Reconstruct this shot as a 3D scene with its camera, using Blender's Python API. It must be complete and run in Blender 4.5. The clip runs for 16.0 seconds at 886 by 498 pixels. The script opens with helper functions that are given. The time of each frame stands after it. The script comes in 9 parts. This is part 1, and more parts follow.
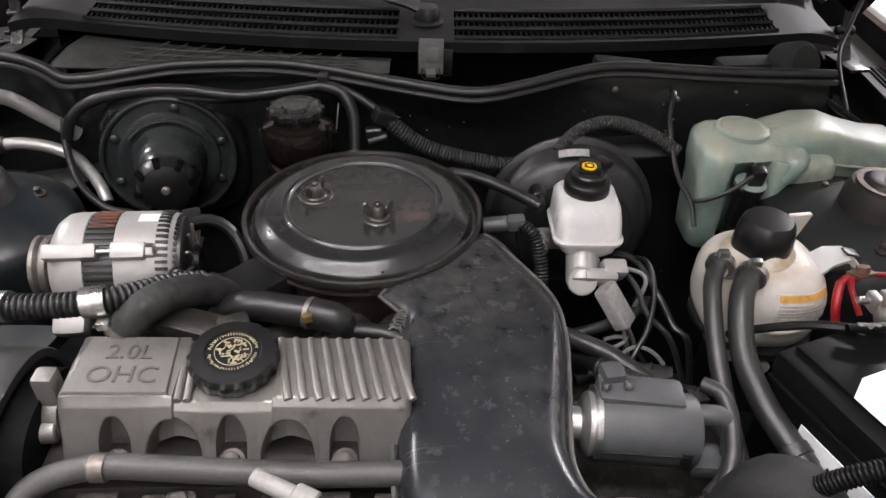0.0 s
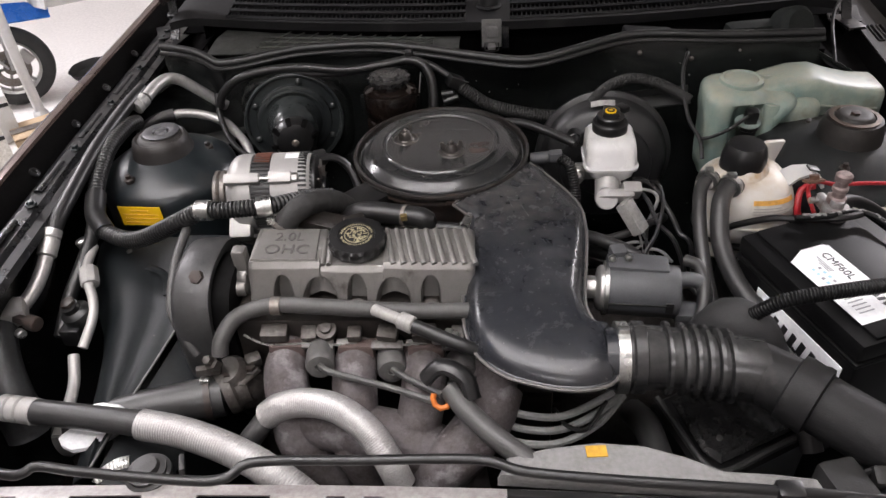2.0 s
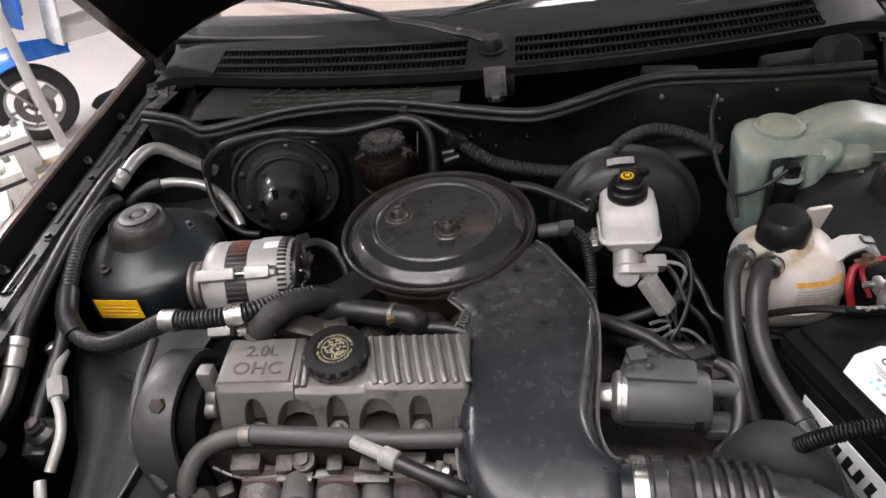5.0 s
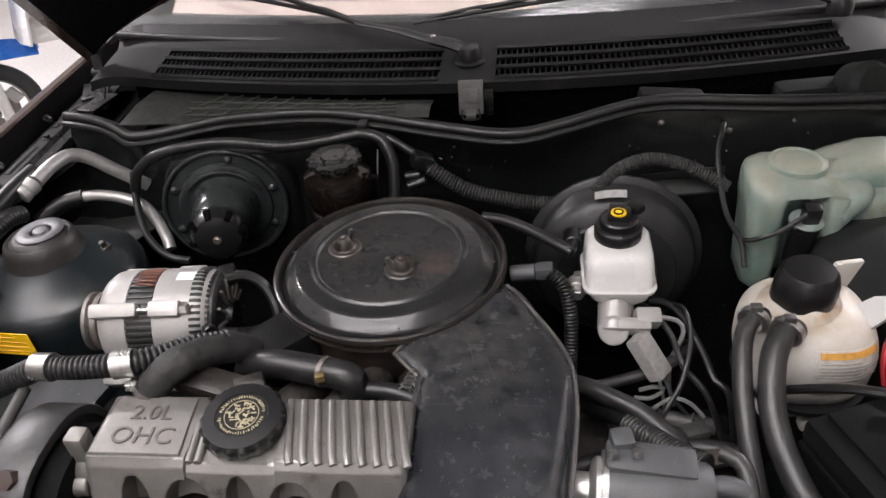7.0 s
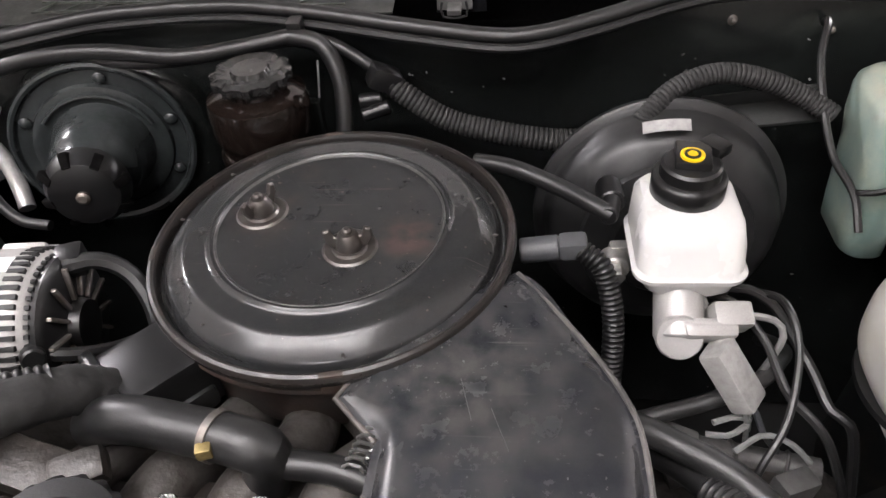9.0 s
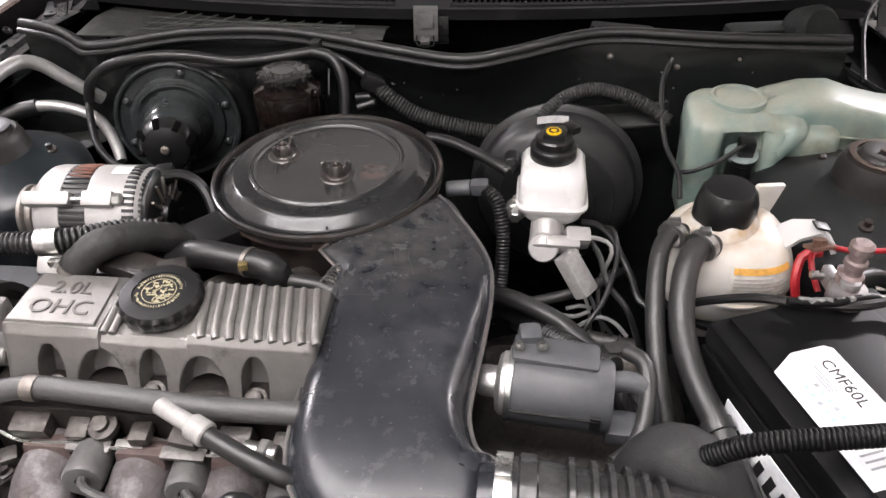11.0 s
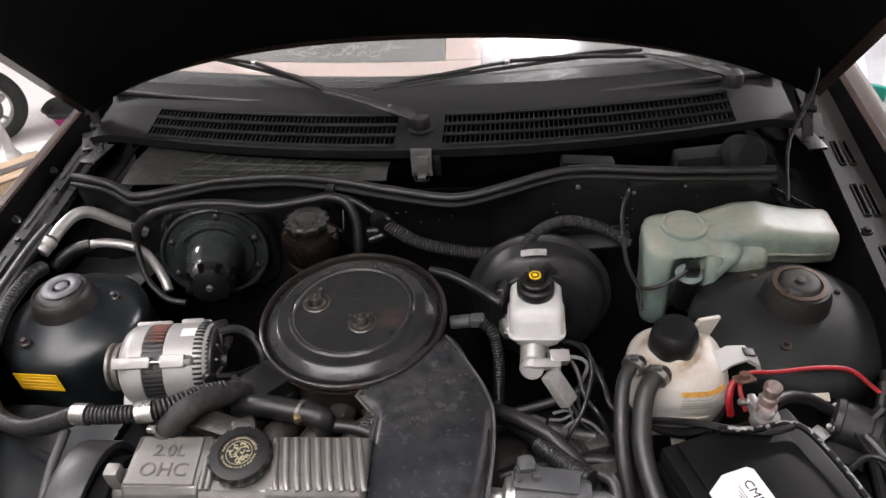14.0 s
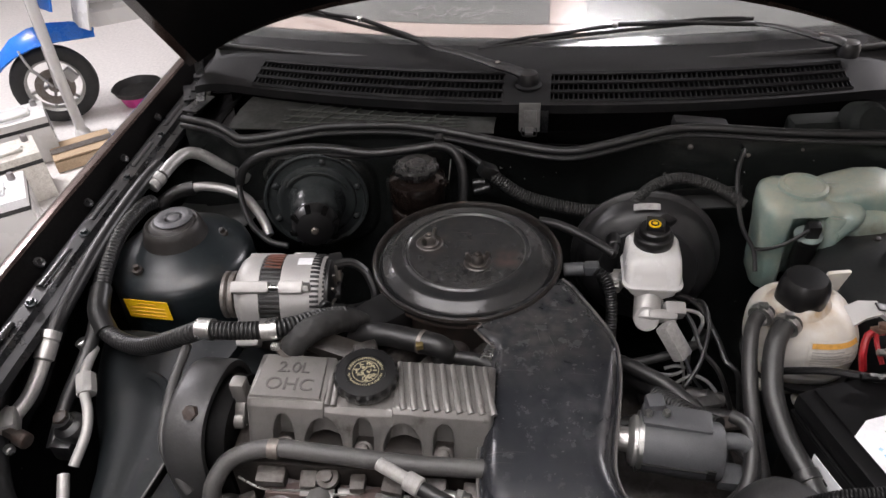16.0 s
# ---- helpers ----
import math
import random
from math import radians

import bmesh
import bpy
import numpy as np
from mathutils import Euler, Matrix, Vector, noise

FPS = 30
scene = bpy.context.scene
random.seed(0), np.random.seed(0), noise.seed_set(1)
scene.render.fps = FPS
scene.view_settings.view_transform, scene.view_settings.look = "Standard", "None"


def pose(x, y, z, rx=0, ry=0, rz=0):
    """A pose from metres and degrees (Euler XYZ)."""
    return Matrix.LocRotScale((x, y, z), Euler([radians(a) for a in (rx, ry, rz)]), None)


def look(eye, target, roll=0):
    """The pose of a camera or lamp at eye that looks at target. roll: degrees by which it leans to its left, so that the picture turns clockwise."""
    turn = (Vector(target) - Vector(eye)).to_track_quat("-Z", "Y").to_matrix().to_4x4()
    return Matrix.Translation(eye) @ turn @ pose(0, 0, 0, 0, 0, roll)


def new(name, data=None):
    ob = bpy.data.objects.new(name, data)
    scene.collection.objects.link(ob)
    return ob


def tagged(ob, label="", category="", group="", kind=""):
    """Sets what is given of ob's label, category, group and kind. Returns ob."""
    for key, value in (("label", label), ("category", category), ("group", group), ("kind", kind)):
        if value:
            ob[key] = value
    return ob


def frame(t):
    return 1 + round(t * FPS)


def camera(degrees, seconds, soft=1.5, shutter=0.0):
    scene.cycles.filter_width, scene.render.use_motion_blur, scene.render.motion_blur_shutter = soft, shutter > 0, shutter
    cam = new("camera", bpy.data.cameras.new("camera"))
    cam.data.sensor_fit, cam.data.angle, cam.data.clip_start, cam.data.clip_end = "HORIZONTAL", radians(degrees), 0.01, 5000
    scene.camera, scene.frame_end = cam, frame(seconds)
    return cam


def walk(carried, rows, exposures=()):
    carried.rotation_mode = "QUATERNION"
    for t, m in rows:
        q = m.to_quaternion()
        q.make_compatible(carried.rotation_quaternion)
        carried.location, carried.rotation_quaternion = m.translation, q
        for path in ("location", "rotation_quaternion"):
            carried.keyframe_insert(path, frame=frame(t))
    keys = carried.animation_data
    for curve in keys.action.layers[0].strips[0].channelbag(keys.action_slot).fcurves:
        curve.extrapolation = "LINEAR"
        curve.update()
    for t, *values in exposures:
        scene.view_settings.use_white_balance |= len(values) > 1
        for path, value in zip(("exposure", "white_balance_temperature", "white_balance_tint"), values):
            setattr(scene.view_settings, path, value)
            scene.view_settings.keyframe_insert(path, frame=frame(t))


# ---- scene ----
cam = camera(63.3, 16.0)
PATH = [
    (0, (0.002, -0.734, 1.4), (0.046, 0.86, 0.194), 1.7),
    (0.5, (0.086, -0.807, 1.441), (-0.079, 0.8, 0.262), -3.2),
    (1, (0.058, -0.898, 1.453), (-0.126, 0.708, 0.276), -2.8),
    (1.5, (0.018, -0.988, 1.467), (-0.221, 0.589, 0.261), -3.8),
    (2, (0.03, -1.021, 1.51), (-0.146, 0.537, 0.269), -4.2),
    (2.5, (0.065, -1.01, 1.54), (-0.109, 0.571, 0.328), -3.6),
    (3, (0.079, -0.947, 1.539), (-0.159, 0.628, 0.33), -4.7),
    (3.5, (0.094, -0.88, 1.542), (-0.205, 0.668, 0.311), -7.7),
    (4, (0.089, -0.847, 1.544), (-0.225, 0.68, 0.291), -9.6),
    (4.2, (0.086, -0.849, 1.545), (-0.228, 0.685, 0.3), -9.9),
    (6.3, (0.098, -0.773, 1.49), (-0.191, 0.754, 0.231), -7.6),
    (6.5, (0.103, -0.755, 1.477), (-0.207, 0.785, 0.239), -7.8),
    (7, (0.103, -0.697, 1.446), (-0.165, 0.883, 0.249), -5.9),
    (7.5, (0.1, -0.658, 1.418), (-0.131, 0.928, 0.222), -3.6),
    (8, (0.081, -0.594, 1.374), (-0.105, 0.976, 0.148), -2.8),
    (8.5, (0.073, -0.502, 1.327), (-0.098, 1.004, 0.023), -3.7),
    (9, (0.063, -0.441, 1.283), (-0.133, 1.024, -0.064), -5.2),
    (9.2, (0.068, -0.439, 1.292), (-0.163, 0.996, -0.082), -6.2),
    (11.3, (0.197, -0.768, 1.389), (-0.024, 0.796, 0.162), -1.7),
    (11.5, (0.218, -0.763, 1.396), (0.049, 0.808, 0.17), -1.8),
    (11.8, (0.285, -0.747, 1.474), (0.133, 0.653, 0.054), 1.7),
    (12, (0.353, -0.762, 1.504), (0.115, 0.652, 0.11), -4.0),
    (12.3, (0.377, -0.779, 1.55), (0.123, 0.697, 0.225), -2.9),
    (12.5, (0.357, -0.789, 1.56), (0.091, 0.687, 0.236), -0.9),
    (13, (0.332, -0.826, 1.583), (0.029, 0.605, 0.219), -6.9),
    (13.5, (0.25, -0.799, 1.638), (-0.042, 0.643, 0.284), -4.4),
    (14, (0.167, -0.772, 1.669), (-0.039, 0.751, 0.389), -5.3),
    (14.5, (0.117, -0.76, 1.664), (-0.084, 0.783, 0.408), -5.6),
    (15, (0.105, -0.78, 1.659), (-0.138, 0.765, 0.411), -5.2),
    (15.5, (0.081, -0.82, 1.638), (-0.214, 0.7, 0.371), -3.6),
    (16, (0.042, -0.848, 1.586), (-0.243, 0.699, 0.35), -4.1),
]
EXPOSURES = [(0.0, -0.15), (0.5, -0.02), (1.0, 0.0), (1.5, -0.02), (2.0, -0.27), (3.0, -0.42), (4.0, -0.3), (6.5, -0.3), (7.2, -0.1), (8.0, 0.12), (8.5, 0.28), (9.0, 0.48), (9.4, 0.48), (10.6, 0.35), (11.5, 0.35), (12.0, 0.08), (12.5, -0.28), (13.0, -0.47), (13.5, -0.46), (14.5, -0.02), (15.0, -0.05), (15.5, -0.36), (16.0, -0.47)]
walk(cam, [(t, look(eye, target, roll)) for t, eye, target, roll in PATH], EXPOSURES)

# ---- world, lamps, exposure ----
world = bpy.data.worlds.new("garage_world")
scene.world = world
world.use_nodes = True
world.node_tree.nodes["Background"].inputs[0].default_value = (0.9, 0.93, 1.0, 1)
world.node_tree.nodes["Background"].inputs[1].default_value = 0.08


def area_lamp(name, place, size_x, size_y, watts, colour=(0.995, 0.945, 1.0)):
    data = bpy.data.lights.new(name, "AREA")
    data.shape, data.size, data.size_y, data.energy, data.color = "RECTANGLE", size_x, size_y, watts, colour
    ob = new(name, data)
    ob.matrix_world = pose(*place)
    return ob


CEILING = 2.75
LAMPS = [(-0.65, -0.66, 2.2, 1.4, 34.0), (-0.3, -2.9, 1.25, 0.22, 18.0), (0.33, 0.66, 0.46, 0.10, 6.5), (-2.9, 1.6, 1.25, 0.12, 130.0), (3.3, 2.9, 1.25, 0.12, 260.0)]
for lx, ly, sx, sy, watts in LAMPS:
    area_lamp("tube_lamp", (lx, ly, CEILING - 0.1), sx, sy, watts)
scene.view_settings.exposure = 0.0


# ---- materials ----
def mat(name, base, rough=0.5, metal=0.0, second=None, blotch=6.0, mix=0.5, grain=180.0, bump=0.15, dust=0.0,
        dust_colour=(0.16, 0.15, 0.135), rough_var=0.15, sub=0.0, coat=0.0, stretch=(1, 1, 1), spec=0.5, stain=None, specks=None, fleck=0.35):
    m = bpy.data.materials.new(name)
    m.use_nodes = True
    nt = m.node_tree
    n, link = nt.nodes, nt.links.new
    b = n["Principled BSDF"]
    tc = n.new("ShaderNodeTexCoord")
    mp = n.new("ShaderNodeMapping")
    mp.inputs["Scale"].default_value = stretch
    link(tc.outputs["Object"], mp.inputs["Vector"])

    def noise_at(scale, detail, rough_in=0.6):
        t = n.new("ShaderNodeTexNoise")
        t.inputs["Scale"].default_value, t.inputs["Detail"].default_value, t.inputs["Roughness"].default_value = scale, detail, rough_in
        link(mp.outputs[0], t.inputs["Vector"])
        return t

    def ramp(src, lo, hi):
        r = n.new("ShaderNodeMapRange")
        r.inputs["From Min"].default_value, r.inputs["From Max"].default_value = lo, hi
        link(src, r.inputs["Value"])
        return r.outputs[0]

    def blend(f, a, c):
        x = n.new("ShaderNodeMix")
        x.data_type = "RGBA"
        if isinstance(f, float):
            x.inputs[0].default_value = f
        else:
            link(f, x.inputs[0])
        for k, v in ((6, a), (7, c)):
            if isinstance(v, tuple):
                x.inputs[k].default_value = (*v, 1)
            else:
                link(v, x.inputs[k])
        return x.outputs[2]

    big, fine = noise_at(blotch, 5), noise_at(grain, 3)
    second = second or tuple(c * 0.65 for c in base)
    col = blend(ramp(big.outputs[0], 0.35, 0.35 + 0.6 * (1.05 - mix)), base, second)
    col = blend(ramp(fine.outputs[0], 0.3, 1.0), col, tuple(min(1, c * (1 + fleck) + 0.012 * fleck) for c in base))
    if stain:
        st_noise = noise_at(stain[1], 7, 0.65)
        col = blend(ramp(st_noise.outputs[0], stain[2], stain[2] + 0.14), col, stain[0])
    if specks:
        sp_noise = noise_at(specks[1], 2, 0.5)
        col = blend(ramp(sp_noise.outputs[0], specks[2], specks[2] + 0.02), col, specks[0])
    if dust > 0:
        d = noise_at(blotch * 2.7, 6, 0.7)
        geo = n.new("ShaderNodeNewGeometry")
        sep = n.new("ShaderNodeSeparateXYZ")
        link(geo.outputs["Normal"], sep.inputs[0])
        up = ramp(sep.outputs[2], -0.2, 1.0)
        mul = n.new("ShaderNodeMath")
        mul.operation = "MULTIPLY"
        link(ramp(d.outputs[0], 0.22, 0.85), mul.inputs[0])
        link(up, mul.inputs[1])
        mul2 = n.new("ShaderNodeMath")
        mul2.operation = "MULTIPLY"
        mul2.inputs[1].default_value = dust
        link(mul.outputs[0], mul2.inputs[0])
        col = blend(mul2.outputs[0], col, dust_colour)
        rr = n.new("ShaderNodeMath")
        rr.operation = "MULTIPLY_ADD"
        rr.inputs[1].default_value, rr.inputs[2].default_value = 0.12, rough + 0.05
        link(mul2.outputs[0], rr.inputs[0])
        link(rr.outputs[0], b.inputs["Roughness"])
    else:
        r = n.new("ShaderNodeMapRange")
        r.inputs["To Min"].default_value, r.inputs["To Max"].default_value = max(0.03, rough - rough_var), min(1, rough + rough_var)
        link(big.outputs[0], r.inputs["Value"])
        link(r.outputs[0], b.inputs["Roughness"])
    link(col, b.inputs["Base Color"])
    b.inputs["Metallic"].default_value = metal
    b.inputs["Specular IOR Level"].default_value = spec
    if sub:
        b.inputs["Subsurface Weight"].default_value = sub
        b.inputs["Subsurface Radius"].default_value = (0.02, 0.02, 0.015)
        b.inputs["Subsurface Scale"].default_value = 0.5
    if coat:
        b.inputs["Coat Weight"].default_value, b.inputs["Coat Roughness"].default_value = coat, 0.08
    if bump:
        bp = n.new("ShaderNodeBump")
        bp.inputs["Strength"].default_value, bp.inputs["Distance"].default_value = bump, 0.002
        link(fine.outputs[0], bp.inputs["Height"])
        link(bp.outputs[0], b.inputs["Normal"])
    return m


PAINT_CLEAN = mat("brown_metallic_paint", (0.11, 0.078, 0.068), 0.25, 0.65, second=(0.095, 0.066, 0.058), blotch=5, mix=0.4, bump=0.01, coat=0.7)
BAY = mat("dusty_bay_paint", (0.0062, 0.0096, 0.0116), 0.22, blotch=9, dust=0.75, dust_colour=(0.027, 0.031, 0.033), bump=0.03, stain=((0.026, 0.022, 0.019), 14, 0.54), specks=((0.05, 0.045, 0.04), 140, 0.74))
RAIL = mat("dusty_rail_paint", (0.0085, 0.0088, 0.0098), 0.20, blotch=11, dust=0.7, dust_colour=(0.021, 0.021, 0.022), bump=0.05, stain=((0.034, 0.030, 0.027), 18, 0.55), specks=((0.08, 0.075, 0.07), 130, 0.73))
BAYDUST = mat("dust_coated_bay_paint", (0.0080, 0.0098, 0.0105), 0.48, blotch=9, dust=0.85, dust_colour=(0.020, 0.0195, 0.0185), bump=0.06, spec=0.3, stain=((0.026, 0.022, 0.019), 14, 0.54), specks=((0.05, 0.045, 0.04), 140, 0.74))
SLOTRAIL = mat("brown_dusted_rail", (0.0085, 0.0074, 0.0064), 0.5, blotch=12, dust=0.7, dust_colour=(0.0155, 0.0138, 0.0122), bump=0.08, spec=0.22, stain=((0.022, 0.0192, 0.0168), 17, 0.56))
FIREWALL = mat("firewall_paint", (0.0072, 0.0084, 0.0080), 0.21, blotch=9, dust=0.35, dust_colour=(0.021, 0.021, 0.020), bump=0.05, specks=((0.14, 0.135, 0.13), 110, 0.755))
DARK = mat("deep_dark_metal", (0.0053, 0.0053, 0.0053), 0.5, blotch=9, dust=0.3, dust_colour=(0.016, 0.0148, 0.0137))
PLASTIC = mat("black_plastic", (0.0062, 0.0062, 0.0064), 0.25, blotch=14, dust=0.45, dust_colour=(0.0198, 0.0192, 0.0192), grain=600, bump=0.05)
DUCT = mat("dusty_duct_plastic", (0.0125, 0.0136, 0.0168), 0.20, blotch=17, dust=0.34, dust_colour=(0.042, 0.0435, 0.048), grain=900, bump=0.004, stain=((0.0215, 0.0213, 0.0222), 15, 0.54), specks=((0.11, 0.108, 0.105), 260, 0.725))
RUBBER = mat("black_rubber", (0.0090, 0.0090, 0.0092), 0.31, blotch=22, dust=0.5, dust_colour=(0.030, 0.0292, 0.0284), grain=500, bump=0.06)
GREYRUBBER = mat("grey_dusty_rubber", (0.0215, 0.0215, 0.0215), 0.3, blotch=22, dust=0.65, dust_colour=(0.052, 0.051, 0.049), grain=500, bump=0.12)
LID = mat("worn_black_enamel", (0.0132, 0.0142, 0.0152), 0.14, second=(0.0188, 0.0182, 0.0178), blotch=20, mix=0.5, dust=0.34, dust_colour=(0.058, 0.0565, 0.0545), grain=700, bump=0.004, stain=((0.0270, 0.0225, 0.0205), 15, 0.58), specks=((0.085, 0.070, 0.062), 240, 0.725))
RUSTBLACK = mat("rust_speckled_black", (0.0150, 0.0140, 0.0132), 0.42, second=(0.052, 0.031, 0.023), blotch=55, mix=0.55, dust=0.5, dust_colour=(0.036, 0.031, 0.028), bump=0.1)
CAST = mat("cast_aluminium", (0.235, 0.226, 0.215), 0.42, 0.6, second=(0.165, 0.156, 0.146), blotch=22, grain=900, bump=0.14, fleck=0.2, stain=((0.10, 0.090, 0.081), 26, 0.60))
ALLOY = mat("bright_alloy", (0.62, 0.61, 0.59), 0.36, 0.85, second=(0.45, 0.44, 0.42), blotch=30, grain=700, bump=0.12)
ALTALLOY = mat("pale_die_cast", (0.41, 0.402, 0.39), 0.42, 0.3, second=(0.33, 0.32, 0.305), blotch=25, grain=700, bump=0.10, fleck=0.12, stain=((0.20, 0.17, 0.14), 30, 0.64))
DULLALLOY = mat("dull_grey_alloy", (0.036, 0.037, 0.038), 0.45, 0.3, second=(0.020, 0.020, 0.020), blotch=22, mix=0.6, bump=0.15)
STEEL = mat("zinc_steel", (0.5, 0.5, 0.48), 0.3, 0.95, blotch=40, grain=400)
PIPE = mat("aluminium_pipe", (0.48, 0.475, 0.462), 0.42, 0.65, second=(0.34, 0.33, 0.315), blotch=25, fleck=0.15)
DULLSTEEL = mat("dull_steel", (0.2, 0.19, 0.18), 0.5, 0.8, second=(0.13, 0.09, 0.06), blotch=35)
IRON = mat("heat_stained_iron", (0.088, 0.079, 0.081), 0.7, 0.05, second=(0.046, 0.034, 0.032), blotch=30, mix=0.6, grain=220, bump=0.4, stain=((0.225, 0.210, 0.216), 26, 0.54))
OILY = mat("oily_block", (0.016, 0.0145, 0.013), 0.38, 0.2, second=(0.034, 0.026, 0.022), blotch=40, mix=0.5, bump=0.3)
PALEEDGE = mat("machined_edge", (0.14, 0.136, 0.130), 0.45, 0.5, second=(0.07, 0.06, 0.055), blotch=60, mix=0.6, bump=0.2)
RUSTRED = mat("red_rusted_flange", (0.074, 0.051, 0.046), 0.7, second=(0.045, 0.030, 0.027), blotch=45, mix=0.6, bump=0.35, stain=((0.16, 0.13, 0.12), 40, 0.62))
HEAD = mat("dirty_engine_alloy", (0.075, 0.070, 0.065), 0.5, 0.45, second=(0.036, 0.029, 0.025), blotch=34, mix=0.7, bump=0.35, stain=((0.15, 0.142, 0.132), 30, 0.6))
FOIL = mat("foil_sleeve", (0.40, 0.395, 0.39), 0.45, 0.5, second=(0.30, 0.28, 0.265), blotch=26, grain=500, bump=0.15)
CREAM = mat("aged_white_plastic", (0.66, 0.65, 0.62), 0.33, second=(0.58, 0.54, 0.46), blotch=13, mix=0.4, grain=60, bump=0.01, sub=0.2, fleck=0.06, dust=0.6, dust_colour=(0.44, 0.32, 0.17), stain=((0.50, 0.40, 0.25), 10, 0.62))
FADED = mat("faded_label", (0.62, 0.60, 0.55), 0.5, second=(0.40, 0.37, 0.32), blotch=60, bump=0.0)
WHITE = mat("white_plastic", (0.62, 0.615, 0.60), 0.28, second=(0.59, 0.585, 0.57), blotch=9, bump=0.003, sub=0.15, fleck=0.02)
GREEN = mat("pale_green_plastic", (0.140, 0.222, 0.206), 0.32, second=(0.345, 0.370, 0.300), blotch=14, mix=0.5, grain=50, bump=0.02, sub=0.3, fleck=0.08, dust=1.0, dust_colour=(0.3580, 0.3232, 0.2486), stain=((0.150, 0.145, 0.110), 11, 0.55))
YELLOW = mat("yellow_sticker", (0.86, 0.53, 0.008), 0.4, second=(0.78, 0.46, 0.008), blotch=20, bump=0.02, fleck=0.05)
ORANGE = mat("orange_plastic", (0.55, 0.15, 0.02), 0.45, bump=0.05)
AMBER = mat("amber_print", (0.72, 0.38, 0.08), 0.5, blotch=60, bump=0.0)
RED = mat("red_insulation", (0.36, 0.014, 0.02), 0.4, blotch=30)
PINK = mat("magenta_plastic", (0.5, 0.02, 0.22), 0.4)
TAGYELLOW = mat("faded_yellow_tag", (0.5, 0.30, 0.02), 0.5, second=(0.4, 0.2, 0.03), blotch=60, bump=0.0)
BLUE = mat("blue_plastic", (0.02, 0.16, 0.62), 0.25, bump=0.02)
PAPER = mat("white_label", (0.82, 0.83, 0.85), 0.35, second=(0.75, 0.76, 0.78), blotch=30, bump=0.0)
INK = mat("black_ink", (0.015, 0.015, 0.016), 0.5, bump=0.0)
GREYINK = mat("grey_ink", (0.3, 0.31, 0.33), 0.5, bump=0.0)
BLUEINK = mat("pale_blue_ink", (0.35, 0.6, 0.85), 0.5, bump=0.0)
GOLD = mat("gilt_print", (0.48, 0.43, 0.28), 0.5, 0.2, blotch=60)
DULLRUBBER = mat("dull_dusty_rubber", (0.0100, 0.0100, 0.0104), 0.5, blotch=18, dust=0.6, dust_colour=(0.026, 0.0255, 0.0245), grain=500, bump=0.12, spec=0.25, stain=((0.045, 0.043, 0.040), 22, 0.60))
ELBOWRUBBER = mat("matte_elbow_rubber", (0.020, 0.020, 0.0205), 0.55, blotch=18, dust=0.6, dust_colour=(0.040, 0.039, 0.038), grain=400, bump=0.25, spec=0.25)
GLOSSBOX = mat("glossy_box_plastic", (0.020, 0.0202, 0.0205), 0.10, blotch=30, dust=0.3, dust_colour=(0.05, 0.049, 0.047), bump=0.06, coat=0.6)
PALERUBBER = mat("pale_dusty_rubber", (0.048, 0.047, 0.046), 0.42, blotch=26, dust=0.6, dust_colour=(0.088, 0.085, 0.081), grain=400, bump=0.15)
SHINYRUBBER = mat("shiny_rubber", (0.0165, 0.0165, 0.017), 0.17, blotch=26, dust=0.55, dust_colour=(0.084, 0.082, 0.079), grain=400, bump=0.05)
APRONEDGE = mat("pale_worn_edge", (0.13, 0.128, 0.122), 0.5, 0.3, blotch=60)
CASE_DARK = mat("near_black_part", (0.0025, 0.0024, 0.0024), 0.7, bump=0.05, spec=0.1)
WING = mat("dusty_wing_paint", (0.0040, 0.0056, 0.0066), 0.42, blotch=8, dust=0.7, dust_colour=(0.0088, 0.0108, 0.0120), bump=0.04, spec=0.22, stain=((0.0135, 0.0135, 0.0130), 9, 0.53), specks=((0.05, 0.048, 0.045), 90, 0.72))
BOOSTER = mat("satin_black_pressing", (0.0165, 0.0166, 0.0172), 0.33, blotch=10, dust=0.5, dust_colour=(0.046, 0.045, 0.044), bump=0.003, fleck=0.1)
DEBOSS = mat("dark_deboss", (0.105, 0.098, 0.092), 0.6, 0.3, bump=0.1)
COPPER = mat("copper_lug", (0.36, 0.20, 0.125), 0.45, 0.6, second=(0.42, 0.36, 0.31), blotch=70)
LEAD = mat("lead_clamp", (0.24, 0.215, 0.21), 0.42, 0.7, second=(0.45, 0.46, 0.46), blotch=60, bump=0.3)
BROWN = mat("brown_bottle_plastic", (0.0078, 0.0048, 0.0037), 0.10, second=(0.005, 0.0036, 0.003), blotch=20, bump=0.02, spec=0.5)
TAPED = mat("matte_taped_hose", (0.016, 0.0157, 0.0154), 0.6, blotch=40, dust=0.5, dust_colour=(0.036, 0.0345, 0.033), grain=260, bump=0.25)
DARKRUST = mat("dark_rusted_steel", (0.095, 0.091, 0.086), 0.36, 0.7, second=(0.050, 0.035, 0.028), blotch=90, mix=0.55, bump=0.2)
WIRE = mat("grey_wire", (0.22, 0.22, 0.215), 0.5, blotch=40)
SILVERWIRE = mat("braided_wire", (0.45, 0.45, 0.44), 0.4, 0.6, second=(0.08, 0.08, 0.08), blotch=160, mix=0.8)
COIL = mat("grey_can_plastic", (0.058, 0.060, 0.064), 0.40, blotch=20, dust=0.5, dust_colour=(0.105, 0.106, 0.110), grain=700, bump=0.1)
